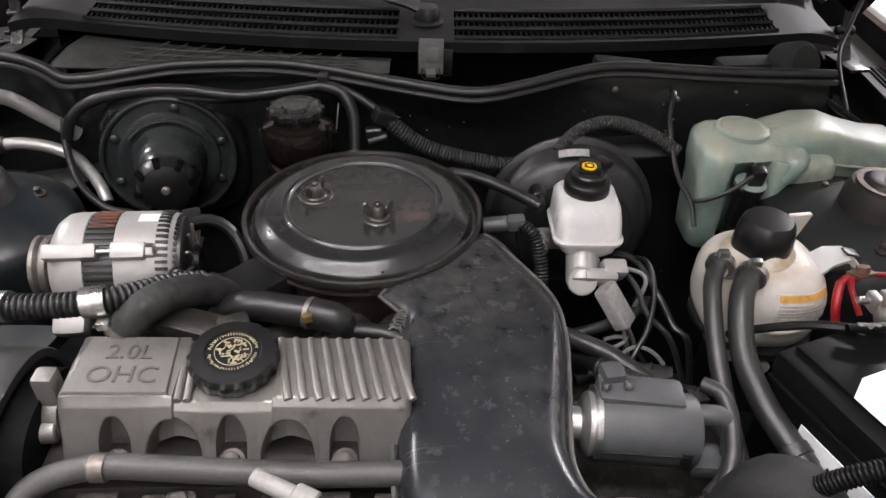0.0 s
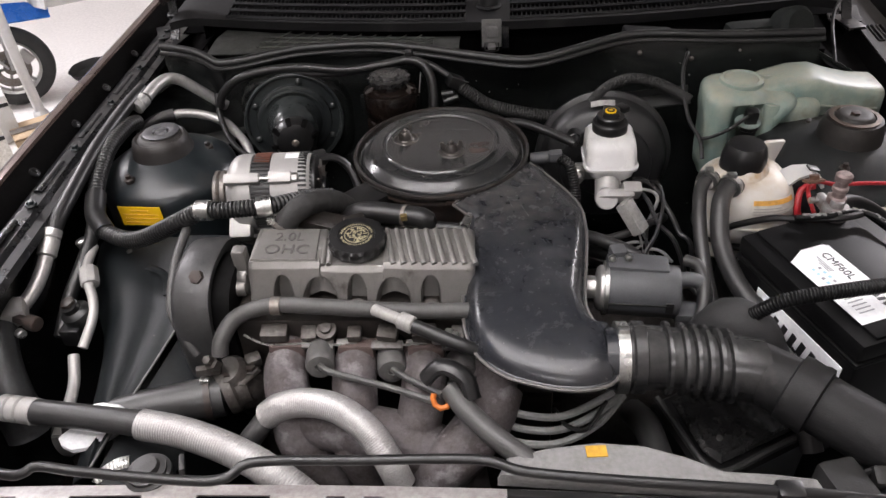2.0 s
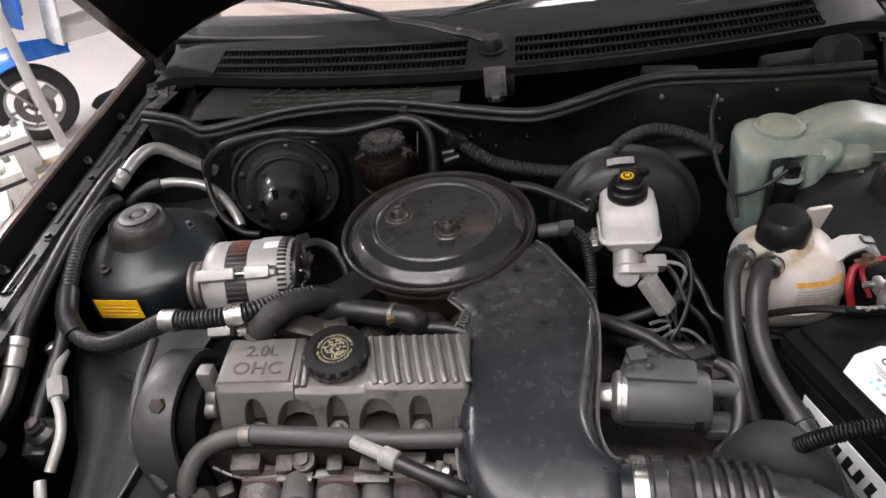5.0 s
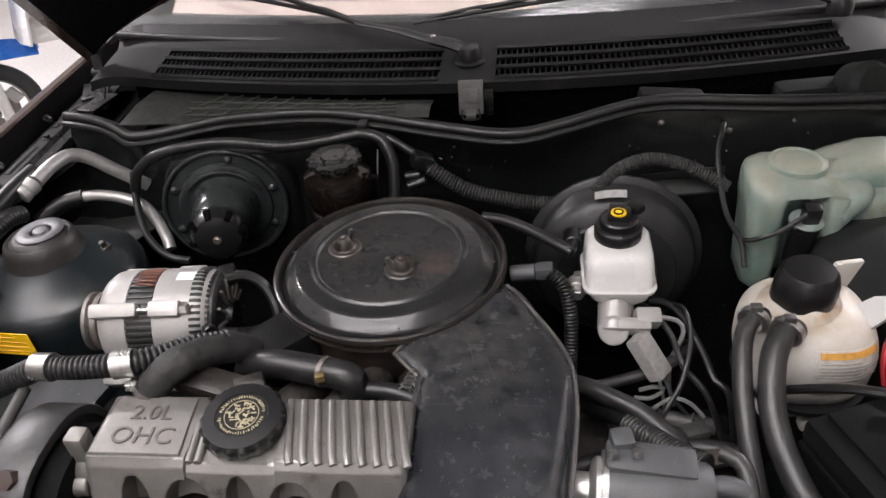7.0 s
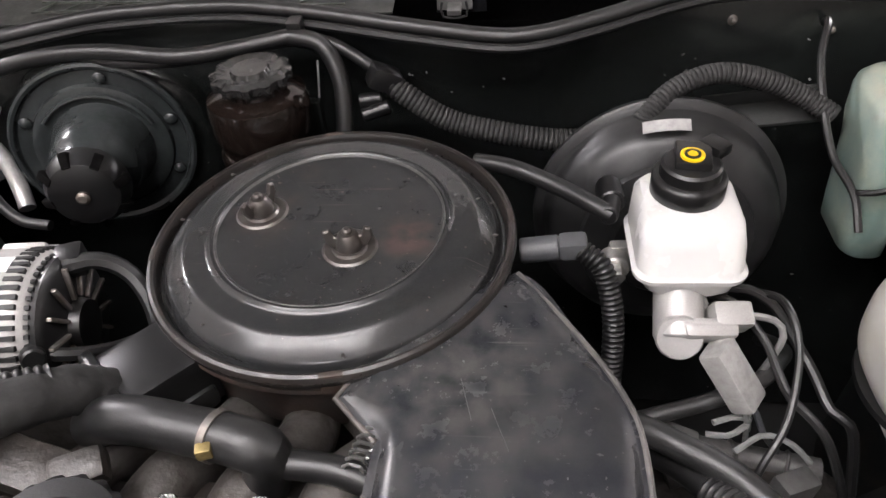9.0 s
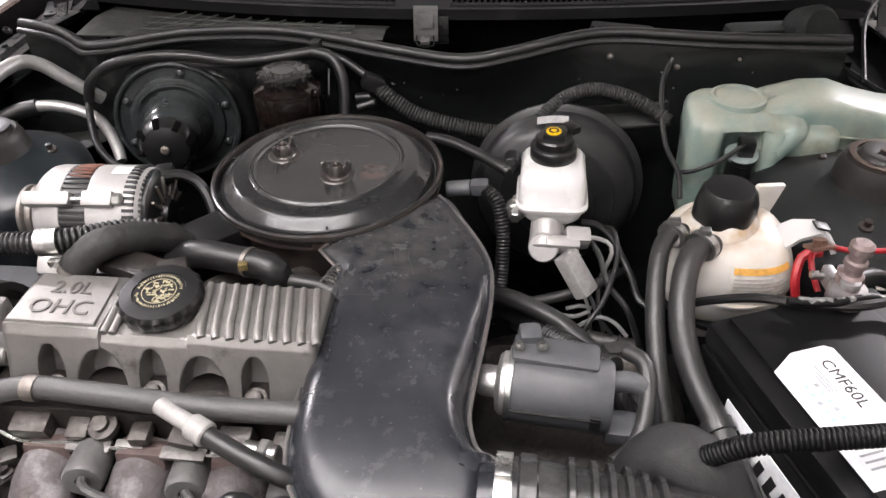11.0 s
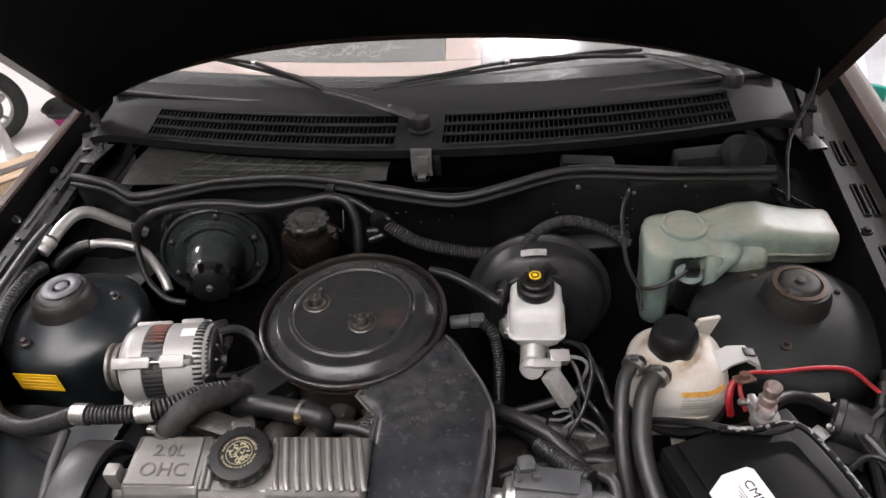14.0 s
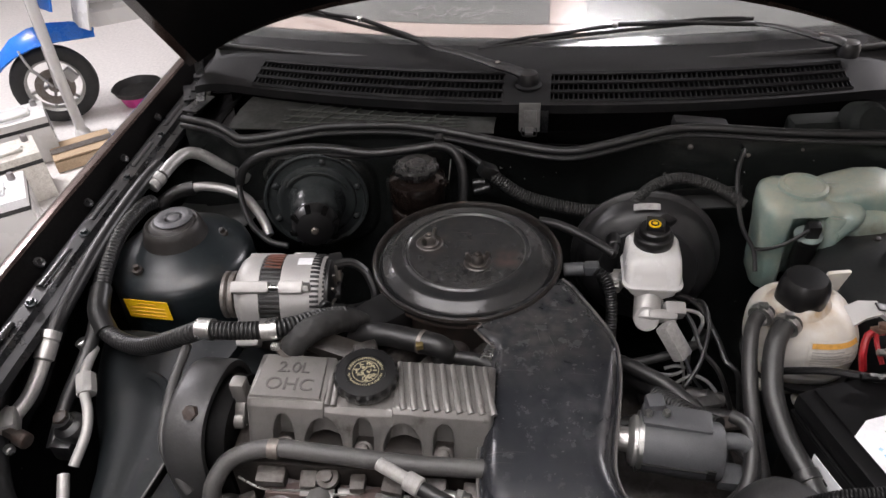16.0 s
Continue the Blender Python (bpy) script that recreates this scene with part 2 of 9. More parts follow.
FLOOR = mat("pale_floor", (0.62, 0.60, 0.58), 0.35, second=(0.54, 0.52, 0.5), blotch=1.5, grain=60, bump=0.03)
WALL = mat("white_wall_plaster", (0.52, 0.50, 0.48), 0.8, second=(0.46, 0.44, 0.42), blotch=1.2, grain=120, bump=0.1)
CEIL = mat("white_ceiling_paint", (0.78, 0.76, 0.75), 0.7, second=(0.72, 0.70, 0.69), blotch=1.0, grain=120, bump=0.05)
CARDBOARD = mat("cardboard", (0.42, 0.31, 0.2), 0.8, blotch=5)
BAG = mat("white_film", (0.8, 0.8, 0.82), 0.3, second=(0.7, 0.71, 0.74), blotch=9, bump=0.1)
TEAL = mat("teal_plastic", (0.02, 0.25, 0.2), 0.4)
# Near-black of the hood liner; also paints the shade into gaps and recesses.
LINER_SHADE_BLACK = mat("hood_liner_and_recess_shade", (0.0024, 0.0022, 0.0022), 0.9, blotch=4, bump=0.02, spec=0.03)
# Darker copy of the same body paint, with dimmer light put into its colour.
PAINT_SHADED = mat("brown_paint_shaded_copy", (0.040, 0.026, 0.021), 0.14, 0.0, second=(0.026, 0.017, 0.014), blotch=24, mix=0.6, grain=38, bump=0.16, spec=0.45, stretch=(1, 0.25, 1))
MOUNT = mat("old_mount_rubber", (0.0125, 0.0108, 0.0098), 0.45, blotch=40, dust=0.6, dust_colour=(0.028, 0.0225, 0.0190), bump=0.08)
MESHDUST = mat("dusty_mesh", (0.030, 0.0315, 0.028), 0.6, second=(0.010, 0.0105, 0.009), blotch=30, mix=0.8, stain=((0.075, 0.075, 0.066), 16, 0.58))
LATTICE = mat("pale_green_wire", (0.062, 0.066, 0.058), 0.6, second=(0.024, 0.025, 0.022), blotch=30, mix=0.6)
CASE = mat("battery_plastic", (0.0034, 0.0034, 0.0037), 0.36, blotch=16, dust=0.4, dust_colour=(0.0072, 0.0070, 0.0070), grain=600, bump=0.04, spec=0.2)
TYRE = mat("tyre_rubber", (0.02, 0.02, 0.02), 0.7, blotch=20)
TRIM = mat("cowl_plastic", (0.0042, 0.0042, 0.0046), 0.5, blotch=10, dust=0.6, dust_colour=(0.0092, 0.0092, 0.0096), grain=600, bump=0.05, spec=0.2, stain=((0.0145, 0.0142, 0.0138), 12, 0.58))


def worn_spot(m, centre, inner, outer, colour):
    """A hazy worn spot round a place on the thing, broken up by noise."""
    nt = m.node_tree
    n, link = nt.nodes, nt.links.new
    b = n["Principled BSDF"]
    old = b.inputs["Base Color"].links[0].from_socket
    tc = n.new("ShaderNodeTexCoord")
    d = n.new("ShaderNodeVectorMath")
    d.operation = "DISTANCE"
    d.inputs[1].default_value = centre
    link(tc.outputs["Object"], d.inputs[0])
    r = n.new("ShaderNodeMapRange")
    r.inputs["From Min"].default_value, r.inputs["From Max"].default_value = inner, outer
    r.inputs["To Min"].default_value, r.inputs["To Max"].default_value = 1.0, 0.0
    link(d.outputs["Value"], r.inputs["Value"])
    t = n.new("ShaderNodeTexNoise")
    t.inputs["Scale"].default_value, t.inputs["Detail"].default_value = 55.0, 7.0
    link(tc.outputs["Object"], t.inputs["Vector"])
    k = n.new("ShaderNodeMapRange")
    k.inputs["From Min"].default_value, k.inputs["From Max"].default_value = 0.35, 0.65
    link(t.outputs[0], k.inputs["Value"])
    mul = n.new("ShaderNodeMath")
    mul.operation = "MULTIPLY"
    link(r.outputs[0], mul.inputs[0])
    link(k.outputs[0], mul.inputs[1])
    x = n.new("ShaderNodeMix")
    x.data_type = "RGBA"
    link(mul.outputs[0], x.inputs[0])
    link(old, x.inputs[6])
    x.inputs[7].default_value = (*colour, 1)
    link(x.outputs[2], b.inputs["Base Color"])


def scratches(m, turn, colour, scale=9.0, level=0.66):
    """Fine pale scuffs that run one way, kept to patches."""
    nt = m.node_tree
    n, link = nt.nodes, nt.links.new
    b = n["Principled BSDF"]
    old = b.inputs["Base Color"].links[0].from_socket
    tc = n.new("ShaderNodeTexCoord")
    mp = n.new("ShaderNodeMapping")
    mp.inputs["Rotation"].default_value = (0, 0, radians(turn))
    mp.inputs["Scale"].default_value = (1.0, 42.0, 1.0)
    link(tc.outputs["Object"], mp.inputs["Vector"])
    t = n.new("ShaderNodeTexNoise")
    t.inputs["Scale"].default_value, t.inputs["Detail"].default_value = scale, 2.0
    link(mp.outputs[0], t.inputs["Vector"])
    k = n.new("ShaderNodeMapRange")
    k.inputs["From Min"].default_value, k.inputs["From Max"].default_value = level, level + 0.06
    link(t.outputs[0], k.inputs["Value"])
    q = n.new("ShaderNodeTexNoise")
    q.inputs["Scale"].default_value, q.inputs["Detail"].default_value = 24.0, 3.0
    link(tc.outputs["Object"], q.inputs["Vector"])
    g = n.new("ShaderNodeMapRange")
    g.inputs["From Min"].default_value, g.inputs["From Max"].default_value = 0.48, 0.62
    link(q.outputs[0], g.inputs["Value"])
    mul = n.new("ShaderNodeMath")
    mul.operation = "MULTIPLY"
    link(k.outputs[0], mul.inputs[0])
    link(g.outputs[0], mul.inputs[1])
    x = n.new("ShaderNodeMix")
    x.data_type = "RGBA"
    link(mul.outputs[0], x.inputs[0])
    link(old, x.inputs[6])
    x.inputs[7].default_value = (*colour, 1)
    link(x.outputs[2], b.inputs["Base Color"])


scratches(DUCT, 35, (0.07, 0.07, 0.07))
scratches(DUCT, -55, (0.06, 0.06, 0.062), 7.0, 0.68)
scratches(LID, 10, (0.06, 0.052, 0.05), 8.0, 0.67)
scratches(BAY, 70, (0.035, 0.036, 0.036), 5.0, 0.66)
worn_spot(LID, (0.062, -0.012, 0.142), 0.006, 0.028, (0.080, 0.053, 0.046))
worn_spot(LID, (-0.052, 0.014, 0.142), 0.012, 0.034, (0.050, 0.040, 0.036))
worn_spot(CREAM, (-0.012, -0.003, 0.076), 0.026, 0.052, (0.40, 0.25, 0.09))
worn_spot(DUCT, (-0.03, 0.12, 0.05), 0.02, 0.12, (0.062, 0.060, 0.058))
worn_spot(DUCT, (0.03, -0.02, 0.05), 0.02, 0.09, (0.042, 0.043, 0.046))


def glass_mat(name, tint, rough=0.0):
    m = bpy.data.materials.new(name)
    m.use_nodes = True
    b = m.node_tree.nodes["Principled BSDF"]
    b.inputs["Base Color"].default_value = (*tint, 1)
    b.inputs["Roughness"].default_value = rough
    b.inputs["Transmission Weight"].default_value = 1.0
    b.inputs["IOR"].default_value = 1.5
    return m


GLASS = glass_mat("windscreen_glass", (0.88, 0.9, 0.89), 0.12)


def glow_mat(name, colour, strength):
    m = bpy.data.materials.new(name)
    m.use_nodes = True
    b = m.node_tree.nodes["Principled BSDF"]
    b.inputs["Emission Color"].default_value = (*colour, 1)
    b.inputs["Emission Strength"].default_value = strength
    return m


GLOW = glow_mat("lit_tube", (1.0, 0.96, 0.95), 54.0)

# ---- mesh helpers ----
ORIGIN = {}


def thing(name, at, label, category, group="", kind=""):
    ob = new(name)
    ob.empty_display_size = 0.05
    ob.location = at
    ORIGIN[ob] = Vector(at)
    return tagged(ob, label, category, group, kind)


def part(name, bm, material, parent=None, label="", sharp=38):
    me = bpy.data.meshes.new(name)
    org = ORIGIN.get(parent, Vector((0, 0, 0)))
    bmesh.ops.recalc_face_normals(bm, faces=bm.faces)
    bm.transform(Matrix.Translation(-org))
    bm.to_mesh(me)
    bm.free()
    me.polygons.foreach_set("use_smooth", [True] * len(me.polygons))
    me.set_sharp_from_angle(angle=radians(sharp))
    me.materials.append(material)
    ob = new(name, me)
    if parent is not None:
        ob.parent = parent
    ORIGIN[ob] = org
    if label:
        ob["label"] = label
    return ob


def solo(name, bm, material, label, category, group="", kind="", sharp=38):
    return tagged(part(name, bm, material, None, "", sharp), label, category, group, kind)


def add(bm, other, m=None):
    if m is not None:
        other.transform(m)
    me = bpy.data.meshes.new("tmp")
    other.to_mesh(me)
    other.free()
    bm.from_mesh(me)
    bpy.data.meshes.remove(me)
    return bm


def box(sx, sy, sz, m=None, bevel=0.003, seg=2):
    bm = bmesh.new()
    bmesh.ops.create_cube(bm, size=1.0, matrix=Matrix.Diagonal((sx, sy, sz, 1)))
    bevel = min(bevel, 0.45 * min(sx, sy, sz))
    if bevel > 0:
        bmesh.ops.bevel(bm, geom=bm.edges[:], offset=bevel, segments=seg, profile=0.6, affect="EDGES")
    if m is not None:
        bm.transform(m)
    return bm


def lathe(profile, m=None, n=40, wobble=None, ring=False):
    """Profile of (radius, height), turned round z."""
    bm = bmesh.new()
    rings = []
    for r, z in profile:
        if r < 1e-5:
            rings.append([bm.verts.new((0, 0, z))])
        else:
            loop = []
            for i in range(n):
                a = 2 * math.pi * i / n
                k = r * (wobble(a, z) if wobble else 1.0)
                loop.append(bm.verts.new((k * math.cos(a), k * math.sin(a), z)))
            rings.append(loop)
    for a, b in zip(rings, rings[1:]):
        for i in range(n):
            j = (i + 1) % n
            if len(a) == 1 and len(b) == 1:
                continue
            if len(a) == 1:
                bm.faces.new((a[0], b[i], b[j]))
            elif len(b) == 1:
                bm.faces.new((a[i], a[j], b[0]))
            else:
                bm.faces.new((a[i], a[j], b[j], b[i]))
    if ring:
        for i in range(n):
            bm.faces.new((rings[-1][i], rings[-1][(i + 1) % n], rings[0][(i + 1) % n], rings[0][i]))
    else:
        for end in (rings[0], rings[-1]):
            if len(end) > 2:
                bm.faces.new(end)
    if m is not None:
        bm.transform(m)
    return bm


def spline(pts, step):
    pts = [Vector(p) for p in pts]
    if len(pts) == 2:
        ends = [pts[0], *pts, pts[1]]
    ends = [2 * pts[0] - pts[1], *pts, 2 * pts[-1] - pts[-2]]
    dense = []
    for i in range(1, len(ends) - 2):
        p0, p1, p2, p3 = ends[i - 1:i + 3]
        for k in range(24):
            t = k / 24
            dense.append(0.5 * (2 * p1 + (p2 - p0) * t + (2 * p0 - 5 * p1 + 4 * p2 - p3) * t * t + (3 * p1 - p0 - 3 * p2 + p3) * t ** 3))
    dense.append(pts[-1])
    out, carry = [dense[0]], 0.0
    for a, b in zip(dense, dense[1:]):
        d = (b - a).length
        while carry + d >= step:
            f = (step - carry) / d
            a = a.lerp(b, f)
            out.append(a.copy())
            d = (b - a).length
            carry = 0.0
        carry += d
    out.append(dense[-1])
    return out


def tube(pts, r, n=12, step=0.008, rib=None, flat=1.0, taper=None, straight=False):
    """A round tube along a smooth line; rib = (pitch, depth) makes it corrugated."""
    if rib:
        step = rib[0] / 4
    line = [Vector(p) for p in pts] if straight else spline(pts, step)
    bm = bmesh.new()
    tang = [(line[min(i + 1, len(line) - 1)] - line[max(i - 1, 0)]).normalized() for i in range(len(line))]
    ref = Vector((0, 0, 1)) if abs(tang[0].z) < 0.9 else Vector((1, 0, 0))
    u = tang[0].cross(ref).normalized()
    rings = []
    for i, (p, t) in enumerate(zip(line, tang)):
        u = (u - t * u.dot(t)).normalized()
        v = t.cross(u)
        k = r
        if taper:
            k = r * (taper[0] + (taper[1] - taper[0]) * i / max(1, len(line) - 1))
        if rib:
            k += rib[1] * (0, 0.8, 1, 0.8)[i % 4] - rib[1] * 0.5
        rings.append([bm.verts.new(p + k * (math.cos(2 * math.pi * j / n) * u + flat * math.sin(2 * math.pi * j / n) * v)) for j in range(n)])
    for a, b in zip(rings, rings[1:]):
        for j in range(n):
            bm.faces.new((a[j], a[(j + 1) % n], b[(j + 1) % n], b[j]))
    bm.faces.new(rings[0])
    bm.faces.new(rings[-1])
    return bm


def along(p, q):
    """Pose at p with its z axis towards q."""
    d = Vector(q) - Vector(p)
    return Matrix.Translation(p) @ d.to_track_quat("Z", "Y").to_matrix().to_4x4()


def rod(p, q, r, n=14, bevel=0.0015):
    h = (Vector(q) - Vector(p)).length
    b = min(bevel, r * 0.4, h * 0.4)
    return lathe([(0, 0), (r - b, 0), (r, b), (r, h - b), (r - b, h), (0, h)], along(p, q), n)


def offset(poly, d):
    """A closed outline moved inwards by d (counter-clockwise outline)."""
    out = []
    k = len(poly)
    for i in range(k):
        a, b, c = Vector(poly[i - 1][:2]), Vector(poly[i][:2]), Vector(poly[(i + 1) % k][:2])
        t = ((b - a).normalized() + (c - b).normalized())
        t = t.normalized() if t.length > 1e-6 else (c - b).normalized()
        nrm = Vector((-t.y, t.x))
        q = b + nrm * d
        out.append((q.x, q.y))
    return out


def rings_mesh(rings, cap_first=True, cap_last=True):
    bm = bmesh.new()
    vs = [[bm.verts.new(p) for p in ring] for ring in rings]
    n = len(vs[0])
    for a, b in zip(vs, vs[1:]):
        for i in range(n):
            bm.faces.new((a[i], a[(i + 1) % n], b[(i + 1) % n], b[i]))
    if cap_first:
        bm.faces.new(vs[0])
    if cap_last:
        bm.faces.new(vs[-1])
    return bm


def prism(poly, z0, z1, m=None, bevel=0.003):
    """An upright block over an outline (counter-clockwise) with eased edges."""
    b = min(bevel, (z1 - z0) * 0.4)
    ins = offset(poly, b)
    rings = [[(x, y, z0) for x, y in ins], [(x, y, z0 + b) for x, y in poly], [(x, y, z1 - b) for x, y in poly], [(x, y, z1) for x, y in ins]]
    bm = rings_mesh(rings)
    if m is not None:
        bm.transform(m)
    return bm


def sheet(rows, thick=0.0015, m=None):
    """A thin curved panel from rows of points."""
    bm = bmesh.new()
    vs = [[bm.verts.new(p) for p in row] for row in rows]
    for a, b in zip(vs, vs[1:]):
        for i in range(len(a) - 1):
            bm.faces.new((a[i], a[i + 1], b[i + 1], b[i]))
    bmesh.ops.recalc_face_normals(bm, faces=bm.faces)
    bmesh.ops.solidify(bm, geom=bm.faces[:], thickness=thick)
    if m is not None:
        bm.transform(m)
    return bm


def blob(cx, cy, cz, rx, ry, rz, e=2.6, n=40, k=20):
    """A rounded box-like ball."""
    def p(c, ex):
        return math.copysign(abs(c) ** (2 / ex), c)
    prof = []
    bm = bmesh.new()
    rings = []
    for i in range(1, k):
        b = -math.pi / 2 + math.pi * i / k
        rings.append([bm.verts.new((cx + rx * p(math.cos(b), e) * p(math.cos(a), e), cy + ry * p(math.cos(b), e) * p(math.sin(a), e), cz + rz * p(math.sin(b), e)))
                      for a in (2 * math.pi * j / n for j in range(n))])
    lo, hi = bm.verts.new((cx, cy, cz - rz)), bm.verts.new((cx, cy, cz + rz))
    for a, b in zip(rings, rings[1:]):
        for j in range(n):
            bm.faces.new((a[j], a[(j + 1) % n], b[(j + 1) % n], b[j]))
    for j in range(n):
        bm.faces.new((rings[0][(j + 1) % n], rings[0][j], lo))
        bm.faces.new((rings[-1][j], rings[-1][(j + 1) % n], hi))
    return bm


def letters(text, size, m, depth=0.0008, bold=0.0):
    cu = bpy.data.curves.new("text", "FONT")
    cu.body, cu.size, cu.extrude, cu.offset = text, size, depth, bold
    cu.align_x, cu.align_y = "CENTER", "CENTER"
    cu.resolution_u = 4
    ob = bpy.data.objects.new("text", cu)
    me = bpy.data.meshes.new_from_object(ob)
    bm = bmesh.new()
    bm.from_mesh(me)
    bpy.data.objects.remove(ob)
    bm.transform(m)
    return bm


def plate_frame(o, right, up):
    """Pose with origin o, x along right and y along up."""
    x = Vector(right).normalized()
    z = x.cross(Vector(up)).normalized()
    y = z.cross(x)
    return Matrix.Translation(o) @ Matrix((x, y, z)).transposed().to_4x4()


def hose(name, pts, r, material, label, category="hose", rib=None, group="", **kw):
    return solo(name, tube(pts, r, rib=rib, **kw), material, label, category, group)


def ring_clamp(p, q, r, parent, width=0.012, material=None, screw=True):
    p, q = Vector(p), Vector(q)
    d = (q - p).normalized() * width * 0.5
    band = lathe([(r - 0.002, 0), (r + 0.0012, 0), (r + 0.0012, width), (r - 0.002, width)], along(p - d, p + d), 28)
    ob = part("clamp", band, material or STEEL, parent, "steel hose clamp")
    if screw:
        side = along(p - d, p + d).to_3x3() @ Vector((0, 1, 0))
        s = p + side * (r + 0.003)
        part("screw", box(0.012, 0.008, 0.008, Matrix.Translation(s), 0.0015), STEEL, ob)
    return ob


# ---- garage ----
bmf = box(11.0, 11.0, 0.1, Matrix.Translation((-0.5, 0.5, -0.05)), 0)
solo("floor", bmf, FLOOR, "pale smooth garage floor", "floor", kind="structure")
for nm, sx, sy, px, py in (("wall_west", 0.15, 11.3, -6.08, 0.5), ("wall_east", 0.15, 11.3, 5.08, 0.5), ("wall_north", 11.0, 0.15, -0.5, 6.08), ("wall_south", 11.0, 0.15, -0.5, -5.08)):
    solo(nm, box(sx, sy, CEILING, Matrix.Translation((px, py, CEILING / 2 + 0.002)), 0), WALL, "white plastered garage wall", "wall", kind="structure")
solo("ceiling", box(11.3, 11.3, 0.12, Matrix.Translation((-0.5, 0.5, CEILING + 0.064)), 0), CEIL, "white plain garage ceiling", "ceiling", kind="structure")
for lx, ly, sx, sy, watts in LAMPS:
    lt = thing("ceiling_light", (lx, ly, CEILING), "white tube light on the ceiling, switched on", "lamp", "ceiling lights")
    rows_of = 3 if sy > 1 else 1
    for k in range(rows_of):
        yy = ly + (k - (rows_of - 1) / 2) * 0.5
        part("housing", box(sx + 0.06, 0.06, 0.03, Matrix.Translation((lx, yy, CEILING - 0.0155)), 0.008), CEIL, lt)
        part("tube", tube([(lx - sx / 2, yy, CEILING - 0.068), (lx, yy, CEILING - 0.068), (lx + sx / 2, yy, CEILING - 0.068)], 0.013), GLOW, lt, "glowing white tube")
        for e in (-1, 1):
            part("tube_holder", box(0.02, 0.03, 0.06, Matrix.Translation((lx + e * (sx / 2 + 0.01), yy, CEILING - 0.055)), 0.004), CEIL, lt)

# ---- car body ----
car = thing("car", (0, 0, 0), "dark car with its hood raised over a dusty engine bay", "car")


def splay(y):
    return 0.06 * y


YS = [-0.72 + 0.05 * i for i in range(31)]


def swept(profile, side, ys, thick=0.0015):
    return sheet([[(side * (x + splay(y)), y, z - 0.02 * max(0, -y)) for x, z in profile] for y in ys], thick)


fender_profile = [(0.7235, 0.9665), (0.727, 0.970), (0.737, 0.971), (0.746, 0.967), (0.752, 0.958), (0.760, 0.93), (0.775, 0.84), (0.79, 0.7), (0.80, 0.45), (0.78, 0.3)]
part("gutter", swept([(0.698, 0.90), (0.702, 0.935), (0.710, 0.953), (0.7245, 0.967)], -1, YS, 0.002), LINER_SHADE_BLACK, car, "deep black gutter beside the fender")
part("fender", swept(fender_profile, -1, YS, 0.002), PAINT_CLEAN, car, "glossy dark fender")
right_inner = [(0.752, 0.905), (0.756, 0.935), (0.762, 0.953), (0.7675, 0.9635)]
right_fender = [(0.7670, 0.9640), (0.776, 0.969), (0.795, 0.965), (0.83, 0.948), (0.855, 0.91), (0.87, 0.84), (0.875, 0.7), (0.87, 0.45), (0.84, 0.3)]
part("fender_flange", swept(right_inner, 1, YS, 0.002), LINER_SHADE_BLACK, car, "black inner flange of the fender")
# Same paint as the left fender, darkened here to imitate weaker light.
part("fender", swept(right_fender, 1, YS, 0.002), PAINT_SHADED, car, "glossy fender reflecting the room, body paint darkened for its shaded side")
left_rail_profile = [(0.70, 0.55), (0.69, 0.80), (0.668, 0.905), (0.646, 0.922), (0.650, 0.932), (0.664, 0.934), (0.670, 0.941), (0.688, 0.943), (0.693, 0.938), (0.700, 0.938), (0.702, 0.93), (0.704, 0.90)]
rail_l = part("inner_rail", swept(left_rail_profile, -1, YS), RAIL, car, "dusty dark bolted fender rail")
for y in (-0.36, -0.20, -0.04, 0.12, 0.27, 0.42):
    x = -(0.676 + splay(y))
    b = rod((x, y, 0.940), (x, y, 0.9435), 0.0085, 20)
    add(b, lathe([(0, 0), (0.0055, 0), (0.0055, 0.004), (0.0045, 0.005), (0, 0.005)], Matrix.Translation((x, y, 0.9435)), 6))
    part("bolt", b, BAY, rail_l)
    part("pressing", tube([(-(0.683 + splay(y + 0.035)), y + 0.035, 0.9405), (-(0.683 + splay(y + 0.07)), y + 0.07, 0.9405), (-(0.683 + splay(y + 0.12)), y + 0.12, 0.9405)], 0.0065, n=12, flat=0.5), RAIL, rail_l)
for y in (-0.28, -0.12, 0.035, 0.175, 0.33):
    x = -(0.7075 + splay(y))
    part("rubber_plug", lathe([(0, 0), (0.0085, 0), (0.0085, 0.003), (0.005, 0.004), (0.0035, 0.002), (0, 0.002)], pose(x, y, 0.946, 0, 40, 0), 16), PLASTIC, rail_l)
for y in (0.445,):
    x = -(0.672 + splay(y))
    part("hinge_foot", add(box(0.045, 0.075, 0.005, pose(x, y, 0.9445, 0, 0, 25), 0.002), rod((x, y, 0.945), (x, y, 0.953), 0.008, 6)), RAIL, rail_l, "dusty bolted hinge foot")


def rail_shift(y):
    """The pierced rail toes in a little more than the fender."""
    return -0.009 + 0.080 * y


